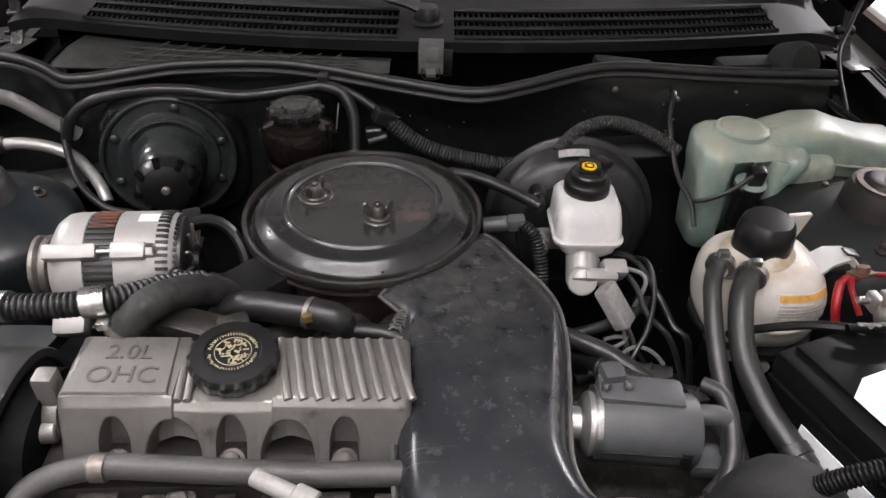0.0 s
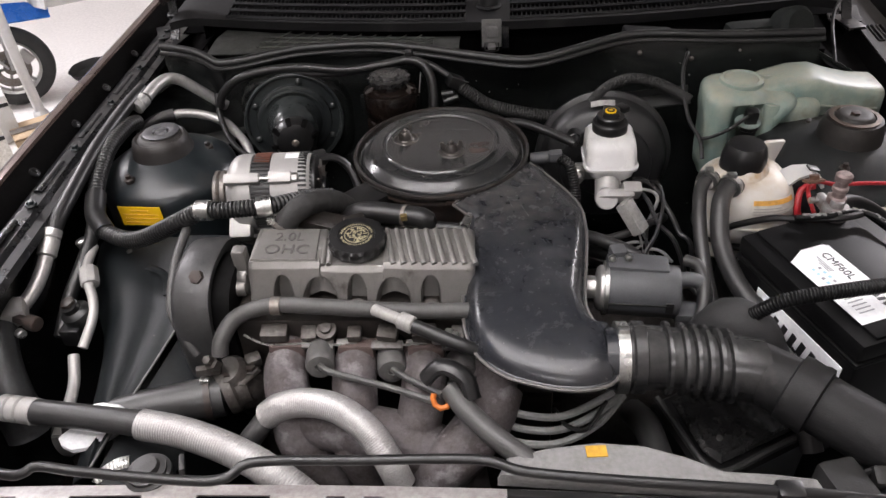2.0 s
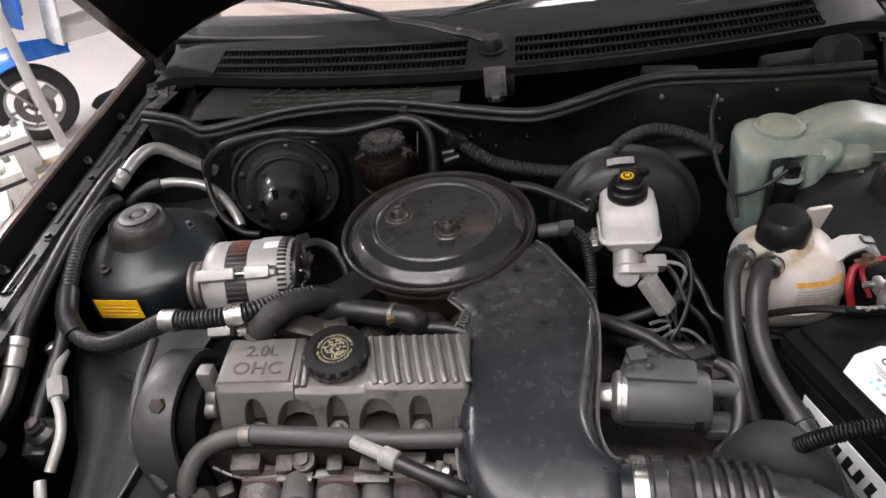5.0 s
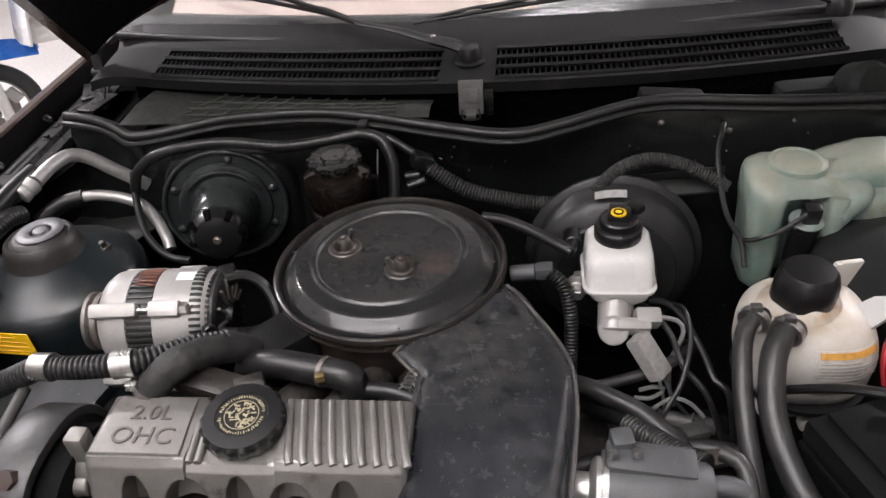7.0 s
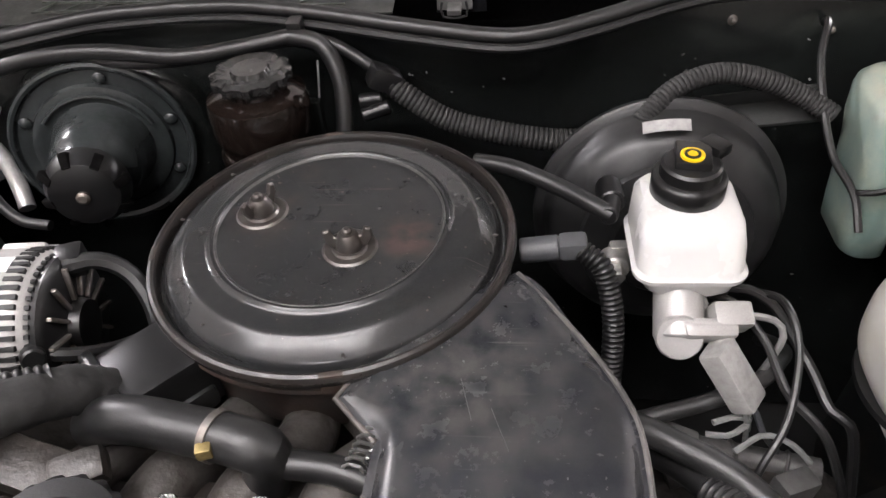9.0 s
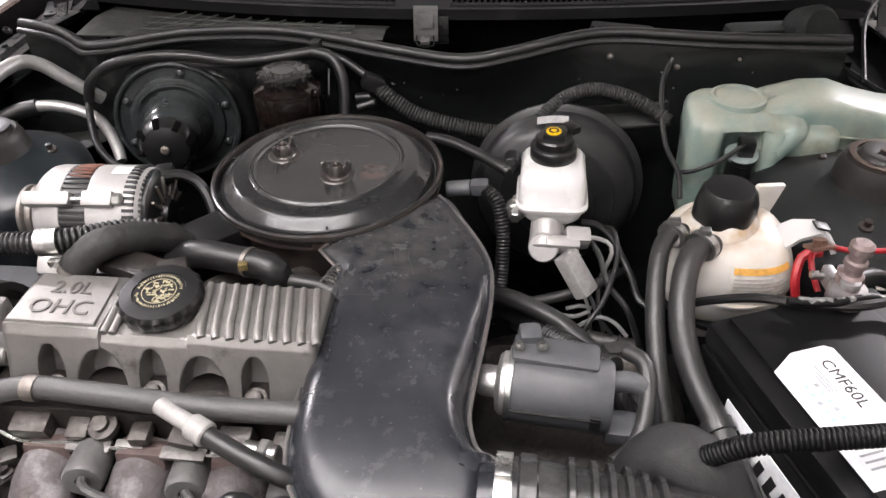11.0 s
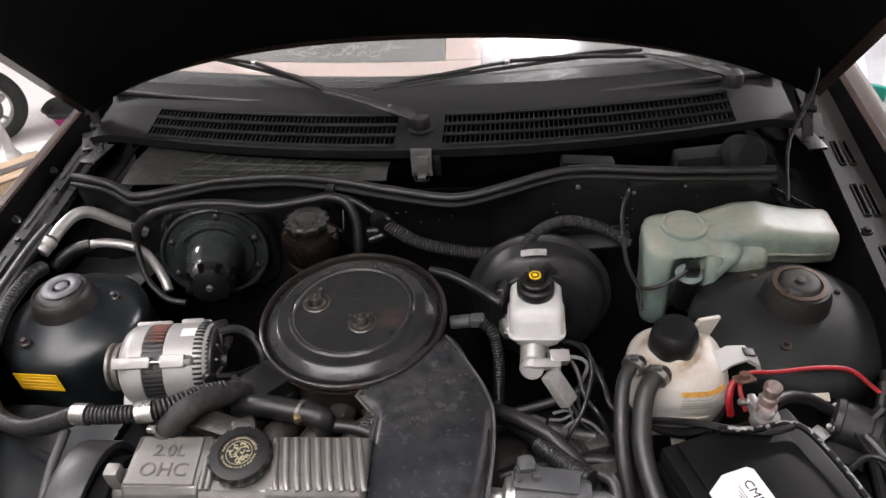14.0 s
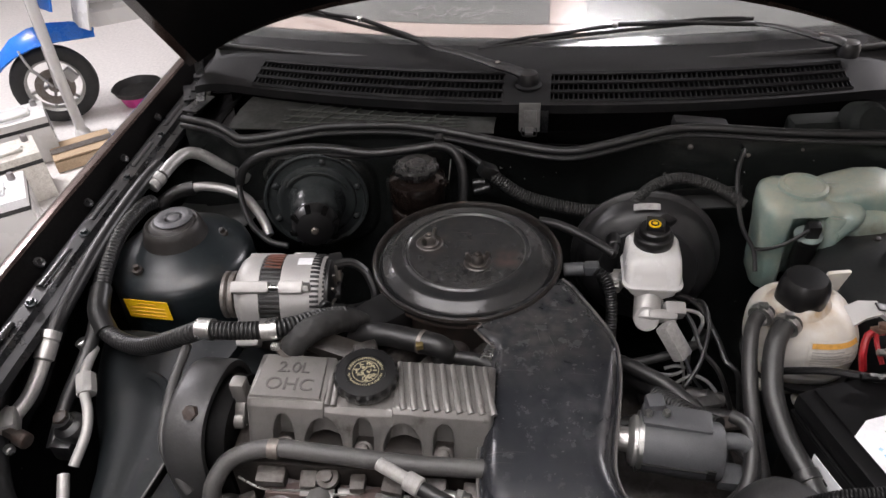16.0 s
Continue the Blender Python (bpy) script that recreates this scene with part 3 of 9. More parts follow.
def slotted_rail():
    bm = bmesh.new()
    xs = [0.690, 0.7105, 0.7190, 0.7275, 0.7360, 0.752]
    slots = [(-0.345, -0.235), (-0.135, -0.050), (0.022, 0.104), (0.180, 0.265), (0.325, 0.40)]
    ys = sorted({-0.70, 0.60, *[v for s in slots for v in s], *[-0.70 + 0.1 * i for i in range(14)]})
    grid = {}
    for j, y in enumerate(ys):
        for i, x in enumerate(xs):
            grid[i, j] = bm.verts.new((x + rail_shift(y), y, 0.932 + (0.003 if i in (0, 5) else 0.0) - 0.02 * max(0, -y)))
    for j in range(len(ys) - 1):
        mid = (ys[j] + ys[j + 1]) / 2
        holed = any(a < mid < b for a, b in slots)
        for i in range(5):
            if holed and i in (1, 3):
                continue
            bm.faces.new((grid[i, j], grid[i + 1, j], grid[i + 1, j + 1], grid[i, j + 1]))
    bmesh.ops.recalc_face_normals(bm, faces=bm.faces)
    bmesh.ops.solidify(bm, geom=bm.faces[:], thickness=0.003)
    return bm, slots


slot_bm, SLOTS = slotted_rail()
rail_r = part("inner_rail", slot_bm, SLOTRAIL, car, "brown-dusted dark rail pierced with paired slots")
part("rail_wall", sheet([[(x + rail_shift(y), y, z - 0.02 * max(0, -y)) for x, z in ((0.62, 0.50), (0.655, 0.80), (0.682, 0.900), (0.6895, 0.931))] for y in YS], 0.0015), LINER_SHADE_BLACK, rail_r, "dark inner wall below the rail")
part("rail_edge", sheet([[(x + rail_shift(y), y, z - 0.02 * max(0, -y)) for x, z in ((0.7525, 0.933), (0.757, 0.905), (0.752, 0.86))] for y in YS], 0.0015), LINER_SHADE_BLACK, rail_r)
for a, b in SLOTS:
    for x0, x1 in ((0.7105, 0.7190), (0.7275, 0.7360)):
        loop = [(x0, a), (x1, a), (x1, b), (x0, b), (x0, a)]
        part("slot_lip", tube([(x + rail_shift(y), y, 0.9335 - 0.02 * max(0, -y)) for x, y in loop], 0.0016, n=6, straight=True), SLOTRAIL, rail_r)
for y in (-0.19, 0.14, 0.44):
    part("bolt", lathe([(0, 0), (0.009, 0), (0.009, 0.003), (0.0055, 0.004), (0.0055, 0.008), (0, 0.009)], Matrix.Translation((0.702 + rail_shift(y), y, 0.932)), 16), SLOTRAIL, rail_r)
part("hinge_foot", add(box(0.06, 0.09, 0.005, pose(0.705, 0.455, 0.938, 0, 0, -14), 0.002), rod((0.70, 0.44, 0.940), (0.70, 0.44, 0.949), 0.009, 6)), SLOTRAIL, rail_r, "bolted hinge foot")
for y in (-0.115, 0.045, 0.20):
    part("clip", add(box(0.018, 0.012, 0.010, pose(0.758 + rail_shift(y), y, 0.938, 0, 20, 0), 0.002), box(0.012, 0.004, 0.006, pose(0.770 + rail_shift(y), y - 0.004, 0.939, 0, 20, 0), 0.001)), RAIL, rail_r)

# firewall, closing panels, plenum
SEAL = [(-0.61, 0.225, 1.002), (-0.575, 0.218, 1.0), (-0.532, 0.21, 0.993), (-0.507, 0.196, 0.982), (-0.468, 0.195, 0.982), (-0.40, 0.206, 0.990), (-0.34, 0.215, 0.996), (-0.224, 0.219, 0.999), (-0.136, 0.211, 0.994), (-0.032, 0.195, 0.983),
        (0.061, 0.184, 0.976), (0.125, 0.194, 0.982), (0.216, 0.216, 0.997), (0.28, 0.224, 1.001), (0.42, 0.218, 0.998), (0.575, 0.218, 0.997)]
seal_line = spline(SEAL, 0.02)
rows = [[(p.x, p.y + 0.003, p.z - 0.012) for p in seal_line], [(p.x, p.y * 0.5 + 0.108, p.z - 0.03) for p in seal_line], [(p.x, 0.225, 0.90) for p in seal_line], [(p.x, 0.20, 0.70) for p in seal_line], [(p.x, 0.16, 0.45) for p in seal_line]]
fw = part("firewall", sheet(rows, 0.002), FIREWALL, car, "black painted firewall with chipped specks")
part("firewall_edge", sheet([[(-0.72, 0.22, z) for z in (0.45, 0.90)], [(-0.6, 0.226, z) for z in (0.45, 0.94)]], 0.002), FIREWALL, car)
part("firewall_edge", sheet([[(0.57, 0.226, z) for z in (0.45, 0.965)], [(0.72, 0.22, z) for z in (0.45, 0.88)]], 0.002), FIREWALL, car)
seal = part("seal_strip", tube([(p.x, p.y, p.z) for p in spline(SEAL, 0.03)], 0.0075, n=10, flat=1.0), RUBBER, car, "rubber bulkhead seal in a wavy line")
part("lip", tube([(p.x, p.y - 0.011, p.z - 0.007) for p in spline(SEAL, 0.03)], 0.0045, n=8), RUBBER, seal)
random.seed(4)
for i in range(22):
    x = random.choice([random.gauss(0.03, 0.05), random.uniform(-0.05, 0.5)])
    z = random.uniform(0.90, 0.965)
    part("paint_chip", box(random.uniform(0.001, 0.004), 0.0008, random.uniform(0.0008, 0.0022), pose(x, 0.2155 + (0.0 if z < 0.94 else -0.003), z, 0, random.uniform(0, 90), 0), 0), WIRE, fw)
for x, z in ((0.268, 0.968), (0.44, 0.968), (0.36, 0.955)):
    part("stud", lathe([(0, 0), (0.006, 0), (0.0042, 0.003), (0.0024, 0.004), (0.0024, 0.008), (0, 0.009)], along((x, 0.222, z), (x, 0.1, z + 0.03)), 12), DULLSTEEL, fw)
# The hood's shade over the trough is put into its near-black colour.
part("plenum", sheet([[(x, 0.228, 0.962), (x, 0.25, 0.90), (x, 0.33, 0.87), (x, 0.42, 0.88), (x, 0.44, 1.005)] for x in [-0.61 + 0.04 * i for i in range(31)]], 0.002), LINER_SHADE_BLACK, car, "plenum trough with its deep shade painted near-black")
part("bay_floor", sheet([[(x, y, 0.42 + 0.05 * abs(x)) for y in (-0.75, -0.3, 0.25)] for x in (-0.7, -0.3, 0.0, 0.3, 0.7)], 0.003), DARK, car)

part("plenum_end", sheet([[(x, 0.45, 0.94), (x, 0.52, 0.96), (x, 0.60, 0.99)] for x in (-0.66, -0.3, 0.0, 0.3, 0.70)], 0.002), LINER_SHADE_BLACK, car)
# Closing panels and rail channel: shade of the gaps painted as near-black sheets.
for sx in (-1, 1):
    part("closing_panel", sheet([[(sx * 0.585, y, 0.948), (sx * 0.66, y, 0.905), (sx * (0.722 + splay(y)), y, 0.90)] for y in (0.20, 0.32, 0.45, 0.70)], 0.002), LINER_SHADE_BLACK, car)
part("rail_channel", sheet([[(0.690 + rail_shift(y), y, 0.900 - 0.02 * max(0, -y)), (0.800 + splay(y), y, 0.900 - 0.02 * max(0, -y))] for y in YS], 0.002), LINER_SHADE_BLACK, car)

# cowl panel with its grilles
def lip_y(x):
    return 0.274 + 0.25 * x * x


def back_y(x):
    return 0.400 + 0.22 * x * x


def cowl_z(x, f):
    return 1.012 + 0.012 * f - 0.02 * abs(x) ** 2 - 2.2 * max(0.0, abs(x) - 0.575) ** 2


xs_cowl = [-0.66 + 0.02 * i for i in range(67)]
GRILLES = ((-0.525, -0.045), (0.038, 0.545))


def cowl_panel():
    bm = bmesh.new()
    fr = [-0.10, 0.0, 0.10, 0.82, 1.0, 1.3]
    grid = {}
    xs = sorted({*[round(v, 4) for v in xs_cowl], *[v for g in GRILLES for v in g]})
    for i, x in enumerate(xs):
        for j, f in enumerate(fr):
            y = lip_y(x) + (back_y(x) - lip_y(x)) * f
            z = cowl_z(x, f) - (0.014 if j == 0 else 0.0) + (0.02 if j == 5 else 0)
            if j == 0:
                y = lip_y(x) - 0.001
            grid[i, j] = bm.verts.new((x, y, z))
    for i in range(len(xs) - 1):
        mid = (xs[i] + xs[i + 1]) / 2
        for j in range(5):
            if j == 2 and any(a < mid < b for a, b in GRILLES):
                continue
            bm.faces.new((grid[i, j], grid[i + 1, j], grid[i + 1, j + 1], grid[i, j + 1]))
    bmesh.ops.recalc_face_normals(bm, faces=bm.faces)
    bmesh.ops.solidify(bm, geom=bm.faces[:], thickness=0.003)
    return bm


cowl = part("cowl_panel", cowl_panel(), TRIM, car, "dusty black plastic cowl with two long grilles")
for a, b in GRILLES:
    n = int((b - a) / 0.02)
    px = [a + (b - a) * k / n for k in range(n + 1)]
    for f in (0.10, 0.34, 0.58, 0.82):
        pts = [(x, lip_y(x) + (back_y(x) - lip_y(x)) * f, cowl_z(x, f) + 0.001) for x in px]
        part("slat", sheet([[(p[0], p[1] - 0.0036, p[2]) for p in pts], [(p[0], p[1], p[2] + 0.0035) for p in pts], [(p[0], p[1] + 0.0036, p[2]) for p in pts]], 0.006), TRIM, cowl)
    ribs = bmesh.new()
    x = a + 0.005
    while x < b:
        y0, y1 = (lip_y(x) + (back_y(x) - lip_y(x)) * f for f in (0.09, 0.83))
        add(ribs, box(0.0021, y1 - y0, 0.010, pose(x, (y0 + y1) / 2, cowl_z(x, 0.5) - 0.0080, math.degrees(math.atan2(0.012 * 0.7, y1 - y0)), 0, 0), 0))
        x += 0.0086
    part("grille_ribs", ribs, TRIM, cowl)
tab = add(box(0.036, 0.004, 0.05, pose(0.004, 0.262, 0.995, -12, 0, 0), 0.0015), box(0.02, 0.007, 0.02, pose(0.006, 0.258, 1.0, -12, 0, 0), 0.002))
add(tab, box(0.014, 0.02, 0.006, pose(0.004, 0.252, 0.975, 10, 0, 0), 0.001))
part("support_bracket", tab, mat("pale_grey_steel", (0.115, 0.113, 0.110), 0.5, 0.2, second=(0.075, 0.072, 0.068), blotch=40), cowl, "pale grey folded steel bracket")
part("wire_clip", tube([(-0.008, 0.250, 0.982), (-0.008, 0.247, 0.968), (0.016, 0.247, 0.968), (0.016, 0.250, 0.982)], 0.0014, n=6), DARK, cowl)
part("bracket_back", box(0.052, 0.004, 0.040, pose(0.010, 0.272, 0.982, -6, 0, 0), 0.001), RAIL, cowl)
part("pivot_boss", lathe([(0, 0), (0.024, 0), (0.024, 0.006), (0.018, 0.01), (0, 0.011)], Matrix.Translation((-0.002, 0.338, 1.014)), 28), TRIM, cowl)

# filter mesh in the plenum
TRAY_XS = [-0.53 + 0.0475 * i for i in range(11)]
tray = part("filter_tray", sheet([[(x, 0.226, 0.984), (x, (0.226 + lip_y(x)) / 2 + 0.006, 0.988), (x, lip_y(x) + 0.012, 0.981)] for x in TRAY_XS], 0.002), MESHDUST, car, "dusty plastic intake tray with a wire lattice")
lattice = bmesh.new()
for i in range(15):
    x = -0.50 + i * 0.030
    reach = lip_y(x) - 0.232
    for turn in (-34,) if -0.43 < x < -0.11 else ():
        add(lattice, box(0.0016, reach * 1.02, 0.002, pose(x, 0.234 + reach / 2, 0.9895, 0, 0, turn), 0))
for f in (0.12, 0.38, 0.64):
    for x0, x1 in zip(TRAY_XS[2:-2], TRAY_XS[3:-1]):
        y0, y1 = (0.230 + (lip_y(v) - 0.230) * f for v in (x0, x1))
        add(lattice, box(x1 - x0, 0.0018, 0.0022, pose((x0 + x1) / 2, (y0 + y1) / 2, 0.990, 0, 0, math.degrees(math.atan2(y1 - y0, x1 - x0))), 0))
part("lattice", lattice, LATTICE, tray, "grey wire lattice")
wm = add(lathe([(0, 0), (0.03, 0), (0.034, 0.006), (0.034, 0.04), (0.026, 0.05), (0, 0.052)], pose(0.535, 0.30, 0.975, 65, 0, 20), 28), box(0.10, 0.04, 0.05, pose(0.48, 0.29, 0.965, 0, 0, 8), 0.012))
add(wm, rod((0.545, 0.3, 0.99), (0.545, 0.305, 1.005), 0.011))
part("wiper_motor", wm, mat("greenish_dusty_motor", (0.0105, 0.0125, 0.0115), 0.6, blotch=30, dust=0.5, dust_colour=(0.020, 0.022, 0.020), spec=0.2), car, "dull greenish wiper motor in the plenum")
lid2 = box(0.09, 0.03, 0.022, pose(0.285, 0.262, 0.985, 0, 6, 4), 0.007)
part("plenum_cover", lid2, TRIM, car)

# windscreen and dash
def screen_point(x, s):
    y0 = 0.425 + 0.2 * x * x
    return (x * (1 - 0.10 * s), y0 + 0.62 * s - 0.03 * s * s + 0.06 * x * x * s, 1.028 + 0.36 * s + 0.03 * s * s)


glass = part("windscreen", sheet([[screen_point(-0.66 + 1.32 * i / 30, j / 10) for i in range(31)] for j in range(11)], 0.005), GLASS, car, "curved glass windscreen reflecting the ceiling")
glass.visible_shadow = False
part("screen_seal", tube([screen_point(-0.66 + 1.32 * i / 20, -0.01) for i in range(21)], 0.007), RUBBER, car)
def shade_strip(name, xs, s0, s1, material, parent, label=""):
    rows_ = []
    for v in (0, 0.5, 1):
        row = []
        for x in xs:
            q = screen_point(x, (s0 + (s1 - s0) * v))
            row.append((q[0], q[1] + 0.035, q[2] - 0.020))
        rows_.append(row)
    return part(name, sheet(rows_, 0.003), material, parent, label)


def span(a, b, n):
    return [a + (b - a) * k / n for k in range(n + 1)]


SHADE = mat("grey_sunshade_foil", (0.13, 0.126, 0.123), 0.6, second=(0.10, 0.098, 0.095), blotch=7, bump=0.02)
PINKSHADE = mat("pale_pink_sunshade", (0.40, 0.315, 0.285), 0.6, second=(0.36, 0.285, 0.26), blotch=6, bump=0.02)
shade = shade_strip("sunshade", span(-0.60, 0.60, 24), 0.0, 0.072, mat("dark_dash_liner", (0.020, 0.020, 0.0205), 0.6, blotch=8, bump=0.05), car, "folding sunshade behind the windscreen, dark lower edge")
shade_strip("pink_band", span(-0.58, 0.10, 16), 0.074, 0.118, PINKSHADE, shade, "pale pink band")
shade_strip("upper_panel", span(-0.60, 0.028, 16), 0.120, 0.45, SHADE, shade, "grey upper panel")
shade_strip("pink_band", span(0.03, 0.10, 4), 0.120, 0.45, PINKSHADE, shade, "pale pink band")
shade_strip("pale_panel", span(0.102, 0.60, 12), 0.074, 0.45, mat("pale_grey_sunshade", (0.17, 0.166, 0.163), 0.6, second=(0.13, 0.128, 0.125), blotch=7, bump=0.02), shade, "pale grey panel")
SCRIBBLE = mat("pale_line_print", (0.42, 0.41, 0.39), 0.5, bump=0.0)
random.seed(5)
for k in range(9):
    x0, s0 = -0.30 + 0.026 * k, 0.136 + 0.010 * (k % 3)
    pts = []
    for j in range(7):
        q = screen_point(x0 + 0.007 * j + random.uniform(-0.006, 0.006), s0 + random.uniform(-0.006, 0.022) * (1 if j % 2 else 0.3))
        pts.append((q[0], q[1] + 0.0335, q[2] - 0.0180))
    part("drawn_line", tube(pts, 0.0009, n=5, step=0.004), SCRIBBLE, shade, "pale scribbled line")
part("screen_band", sheet([[tuple(Vector(screen_point(x, v)) + Vector((0, 0.010, -0.006))) for x in span(-0.66, 0.66, 24)] for v in (-0.02, 0.025, 0.055)], 0.002), TRIM, car, "black band along the foot of the glass")
part("dashboard", sheet([[(x, 0.50 + 0.2 * x * x, 1.0), (x, 0.62 + 0.1 * x * x, 1.03), (x, 0.85, 1.06), (x, 1.05, 1.05), (x, 1.1, 0.9)] for x in [-0.66 + 0.11 * i for i in range(13)]], 0.004), TRIM, car, "dark dashboard top")
part("cabin_wall", sheet([[(x, 1.5, z) for z in (0.4, 1.0, 1.38)] for x in (-0.66, 0, 0.66)], 0.01), DARK, car)
for sx in (-1, 1):
    part("pillar", sheet([[(sx * v[0], v[1], v[2]), (sx * (v[0] + 0.05), v[1] + 0.03, v[2] - 0.03)] for v in (screen_point(0.655, k / 8) for k in range(9))], 0.01), PAINT_CLEAN, car)
part("roof", sheet([[(x, y, 1.385 + 0.03 * (1 - (x / 0.6) ** 2) - 0.02 * abs(y - 1.4)) for y in (1.02, 1.3, 1.6, 2.0)] for x in [-0.6 + 0.1 * i for i in range(13)]], 0.004), PAINT_CLEAN, car)

# raised hood
HOOD_T = radians(52)


def hood_point(x, d, lift=0.0):
    c, s = math.cos(HOOD_T), math.sin(HOOD_T)
    return (x, 0.445 - c * d - s * lift * 0.0, 1.012 + s * d + c * lift)


def hood_edge(x):
    return 0.237 * (1 - (abs(x - 0.01) / 0.70) ** 2.3)


def hood_surface(inset, lift, thick):
    rows = []
    for j in range(12):
        f = j / 11
        row = []
        for i in range(41):
            u = -1 + 2 * i / 40
            w = 0.70 - inset + 0.03 * f
            x = 0.01 + u * w
            d = max(0, hood_edge(0.01 + u * 0.70)) + inset
            p = hood_point(x, d + (1.08 - d) * f, lift - 0.02 * abs(u) ** 4)
            row.append(p)
        rows.append(row)
    return sheet(rows, thick)


hood = part("hood", hood_surface(0, 0.012, 0.006), PAINT_SHADED, car, "raised dark hood seen from below")
part("hood_liner", hood_surface(0.03, 0.0, 0.006), LINER_SHADE_BLACK, hood, "near-black hood underside")
for sx, hx in ((-1, -0.665), (1, 0.69)):
    hinge = sheet([[(hx + a, 0.40, 0.945), (hx + a, 0.425, 0.975), (hx + a, 0.44, 1.03), (hx + a, 0.40, 1.09)] for a in (-0.009, 0.009)], 0.004)
    add(hinge, box(0.035, 0.07, 0.006, pose(hx, 0.39, 0.945, 0, 0, 10 * sx), 0.002))
    add(hinge, rod((hx - 0.015, 0.43, 0.985), (hx + 0.015, 0.43, 0.985), 0.008))
    part("hinge", hinge, RAIL, car, "dusty steel hood hinge")
part("washer_tube", tube([(0.60, 0.20, 0.95), (0.62, 0.30, 0.99), (0.655, 0.36, 1.02), (0.665, 0.37, 1.08), (0.63, 0.33, 1.16)], 0.003, n=8), RUBBER, car)

# strut towers
TOWER = [(0, 0.948), (0.010, 0.948), (0.011, 0.944), (0.030, 0.946), (0.036, 0.943), (0.038, 0.936), (0.046, 0.937), (0.049, 0.930), (0.050, 0.917), (0.060, 0.914), (0.078, 0.907), (0.098, 0.898), (0.114, 0.888), (0.1225, 0.880), (0.1258, 0.868), (0.127, 0.845), (0.132, 0.70), (0.14, 0.5)]


def tower(cx, cy, ring, k=1.0, down=0.0, bell=None, paint=BAY):
    body = lathe([(r * k, z - down) for r, z in TOWER[8:]], Matrix.Translation((cx, cy, 0)), 56)
    t = part("strut_tower", body, paint, car, "domed strut tower, satin dark paint")
    cap = lathe(bell or [(0, 0.895), (0.058, 0.895), (0.055, 0.905), (0.0495, 0.918), (0.0465, 0.932), (0.0435, 0.940), (0.040, 0.943), (0.036, 0.941)] + ring, Matrix.Translation((cx, cy, 0)), 44)
    c = part("top_mount", cap, MOUNT, t, "rust-brown rubber top mount")
    return t, c


tl, cl = tower(-0.546, -0.003, [(0.034, 0.943), (0.029, 0.946), (0.027, 0.946), (0, 0.946)], 0.90)
part("cap", lathe([(0, 0), (0.029, 0), (0.030, 0.002), (0.024, 0.004), (0.014, 0.002), (0.012, -0.001), (0.009, 0.003), (0, 0.004)], Matrix.Translation((-0.543, 0.002, 0.946)), 36), mat("grey_worn_cap", (0.085, 0.085, 0.089), 0.4, 0.4, blotch=40), cl, "grey steel cap")
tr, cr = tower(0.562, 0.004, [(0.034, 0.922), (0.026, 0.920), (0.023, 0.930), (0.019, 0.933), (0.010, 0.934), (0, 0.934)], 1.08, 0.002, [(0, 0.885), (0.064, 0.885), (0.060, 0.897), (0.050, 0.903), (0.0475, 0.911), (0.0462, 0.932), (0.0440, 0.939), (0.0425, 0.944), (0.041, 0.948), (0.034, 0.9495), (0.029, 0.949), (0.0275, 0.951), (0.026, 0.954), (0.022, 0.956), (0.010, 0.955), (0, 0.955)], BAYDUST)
part("stud", lathe([(0, 0), (0.007, 0), (0.007, 0.003), (0, 0.004)], Matrix.Translation((0.562, 0.004, 0.955)), 6), RUSTBLACK, cr)
part("washer", lathe([(0.030, 0.949), (0.0365, 0.949), (0.0370, 0.951), (0.030, 0.9515)], Matrix.Translation((0.562, 0.004, 0)), 36, None, True), mat("rusty_washer", (0.075, 0.050, 0.034), 0.42, 0.5, blotch=50), cr, "rusty brown washer")
for cx, cy, tw in ((-0.546, -0.003, tl), (0.562, 0.004, tr)):
    for a in (-112, 20, 125):
        r = 0.082 if a == -112 else 0.072
        px, py = cx + r * math.cos(radians(a)), cy + r * math.sin(radians(a))
        part("stud", lathe([(0, 0), (0.008, 0), (0.008, 0.006), (0.004, 0.007), (0.004, 0.014), (0, 0.015)], pose(px, py, 0.902 if cx < 0 else 0.901, 10, 0, 0), 10), RUSTBLACK, tw)
st = part("sticker", box(0.072, 0.001, 0.036, pose(-0.5555, -0.1180, 0.8605, 0, 0, -3), 0.0), YELLOW, car, "yellow warning sticker with faded print")
for r in range(4):
    part("print_bar", box(0.058 if r < 3 else 0.03, 0.0008, 0.0011, pose(-0.5555, -0.1188, 0.8490 + 0.0075 * r, 0, 0, -3), 0.0), AMBER, st)

# left inner wing and closing aprons
WING_Y = (-0.150, -0.200, -0.255, -0.310, -0.345, -0.400, -0.465, -0.560)
WING_L = (-0.600, -0.578, -0.550, -0.516, -0.503, -0.490, -0.478, -0.462)
WING_R = (-0.392, -0.398, -0.404, -0.411, -0.419, -0.430, -0.443, -0.460)
WING_Z = (0.846, 0.850, 0.848, 0.841, 0.836, 0.829, 0.821, 0.806)


def wing_rows(cols):
    """One row of the pressing: how far across from the outer to the inner edge, and how high above the top."""
    return [[(xl + (xr - xl) * f + dx, y, z + dz + crease) for y, xl, xr, z in zip(WING_Y, WING_L, WING_R, WING_Z)] for f, dx, dz, crease in cols]


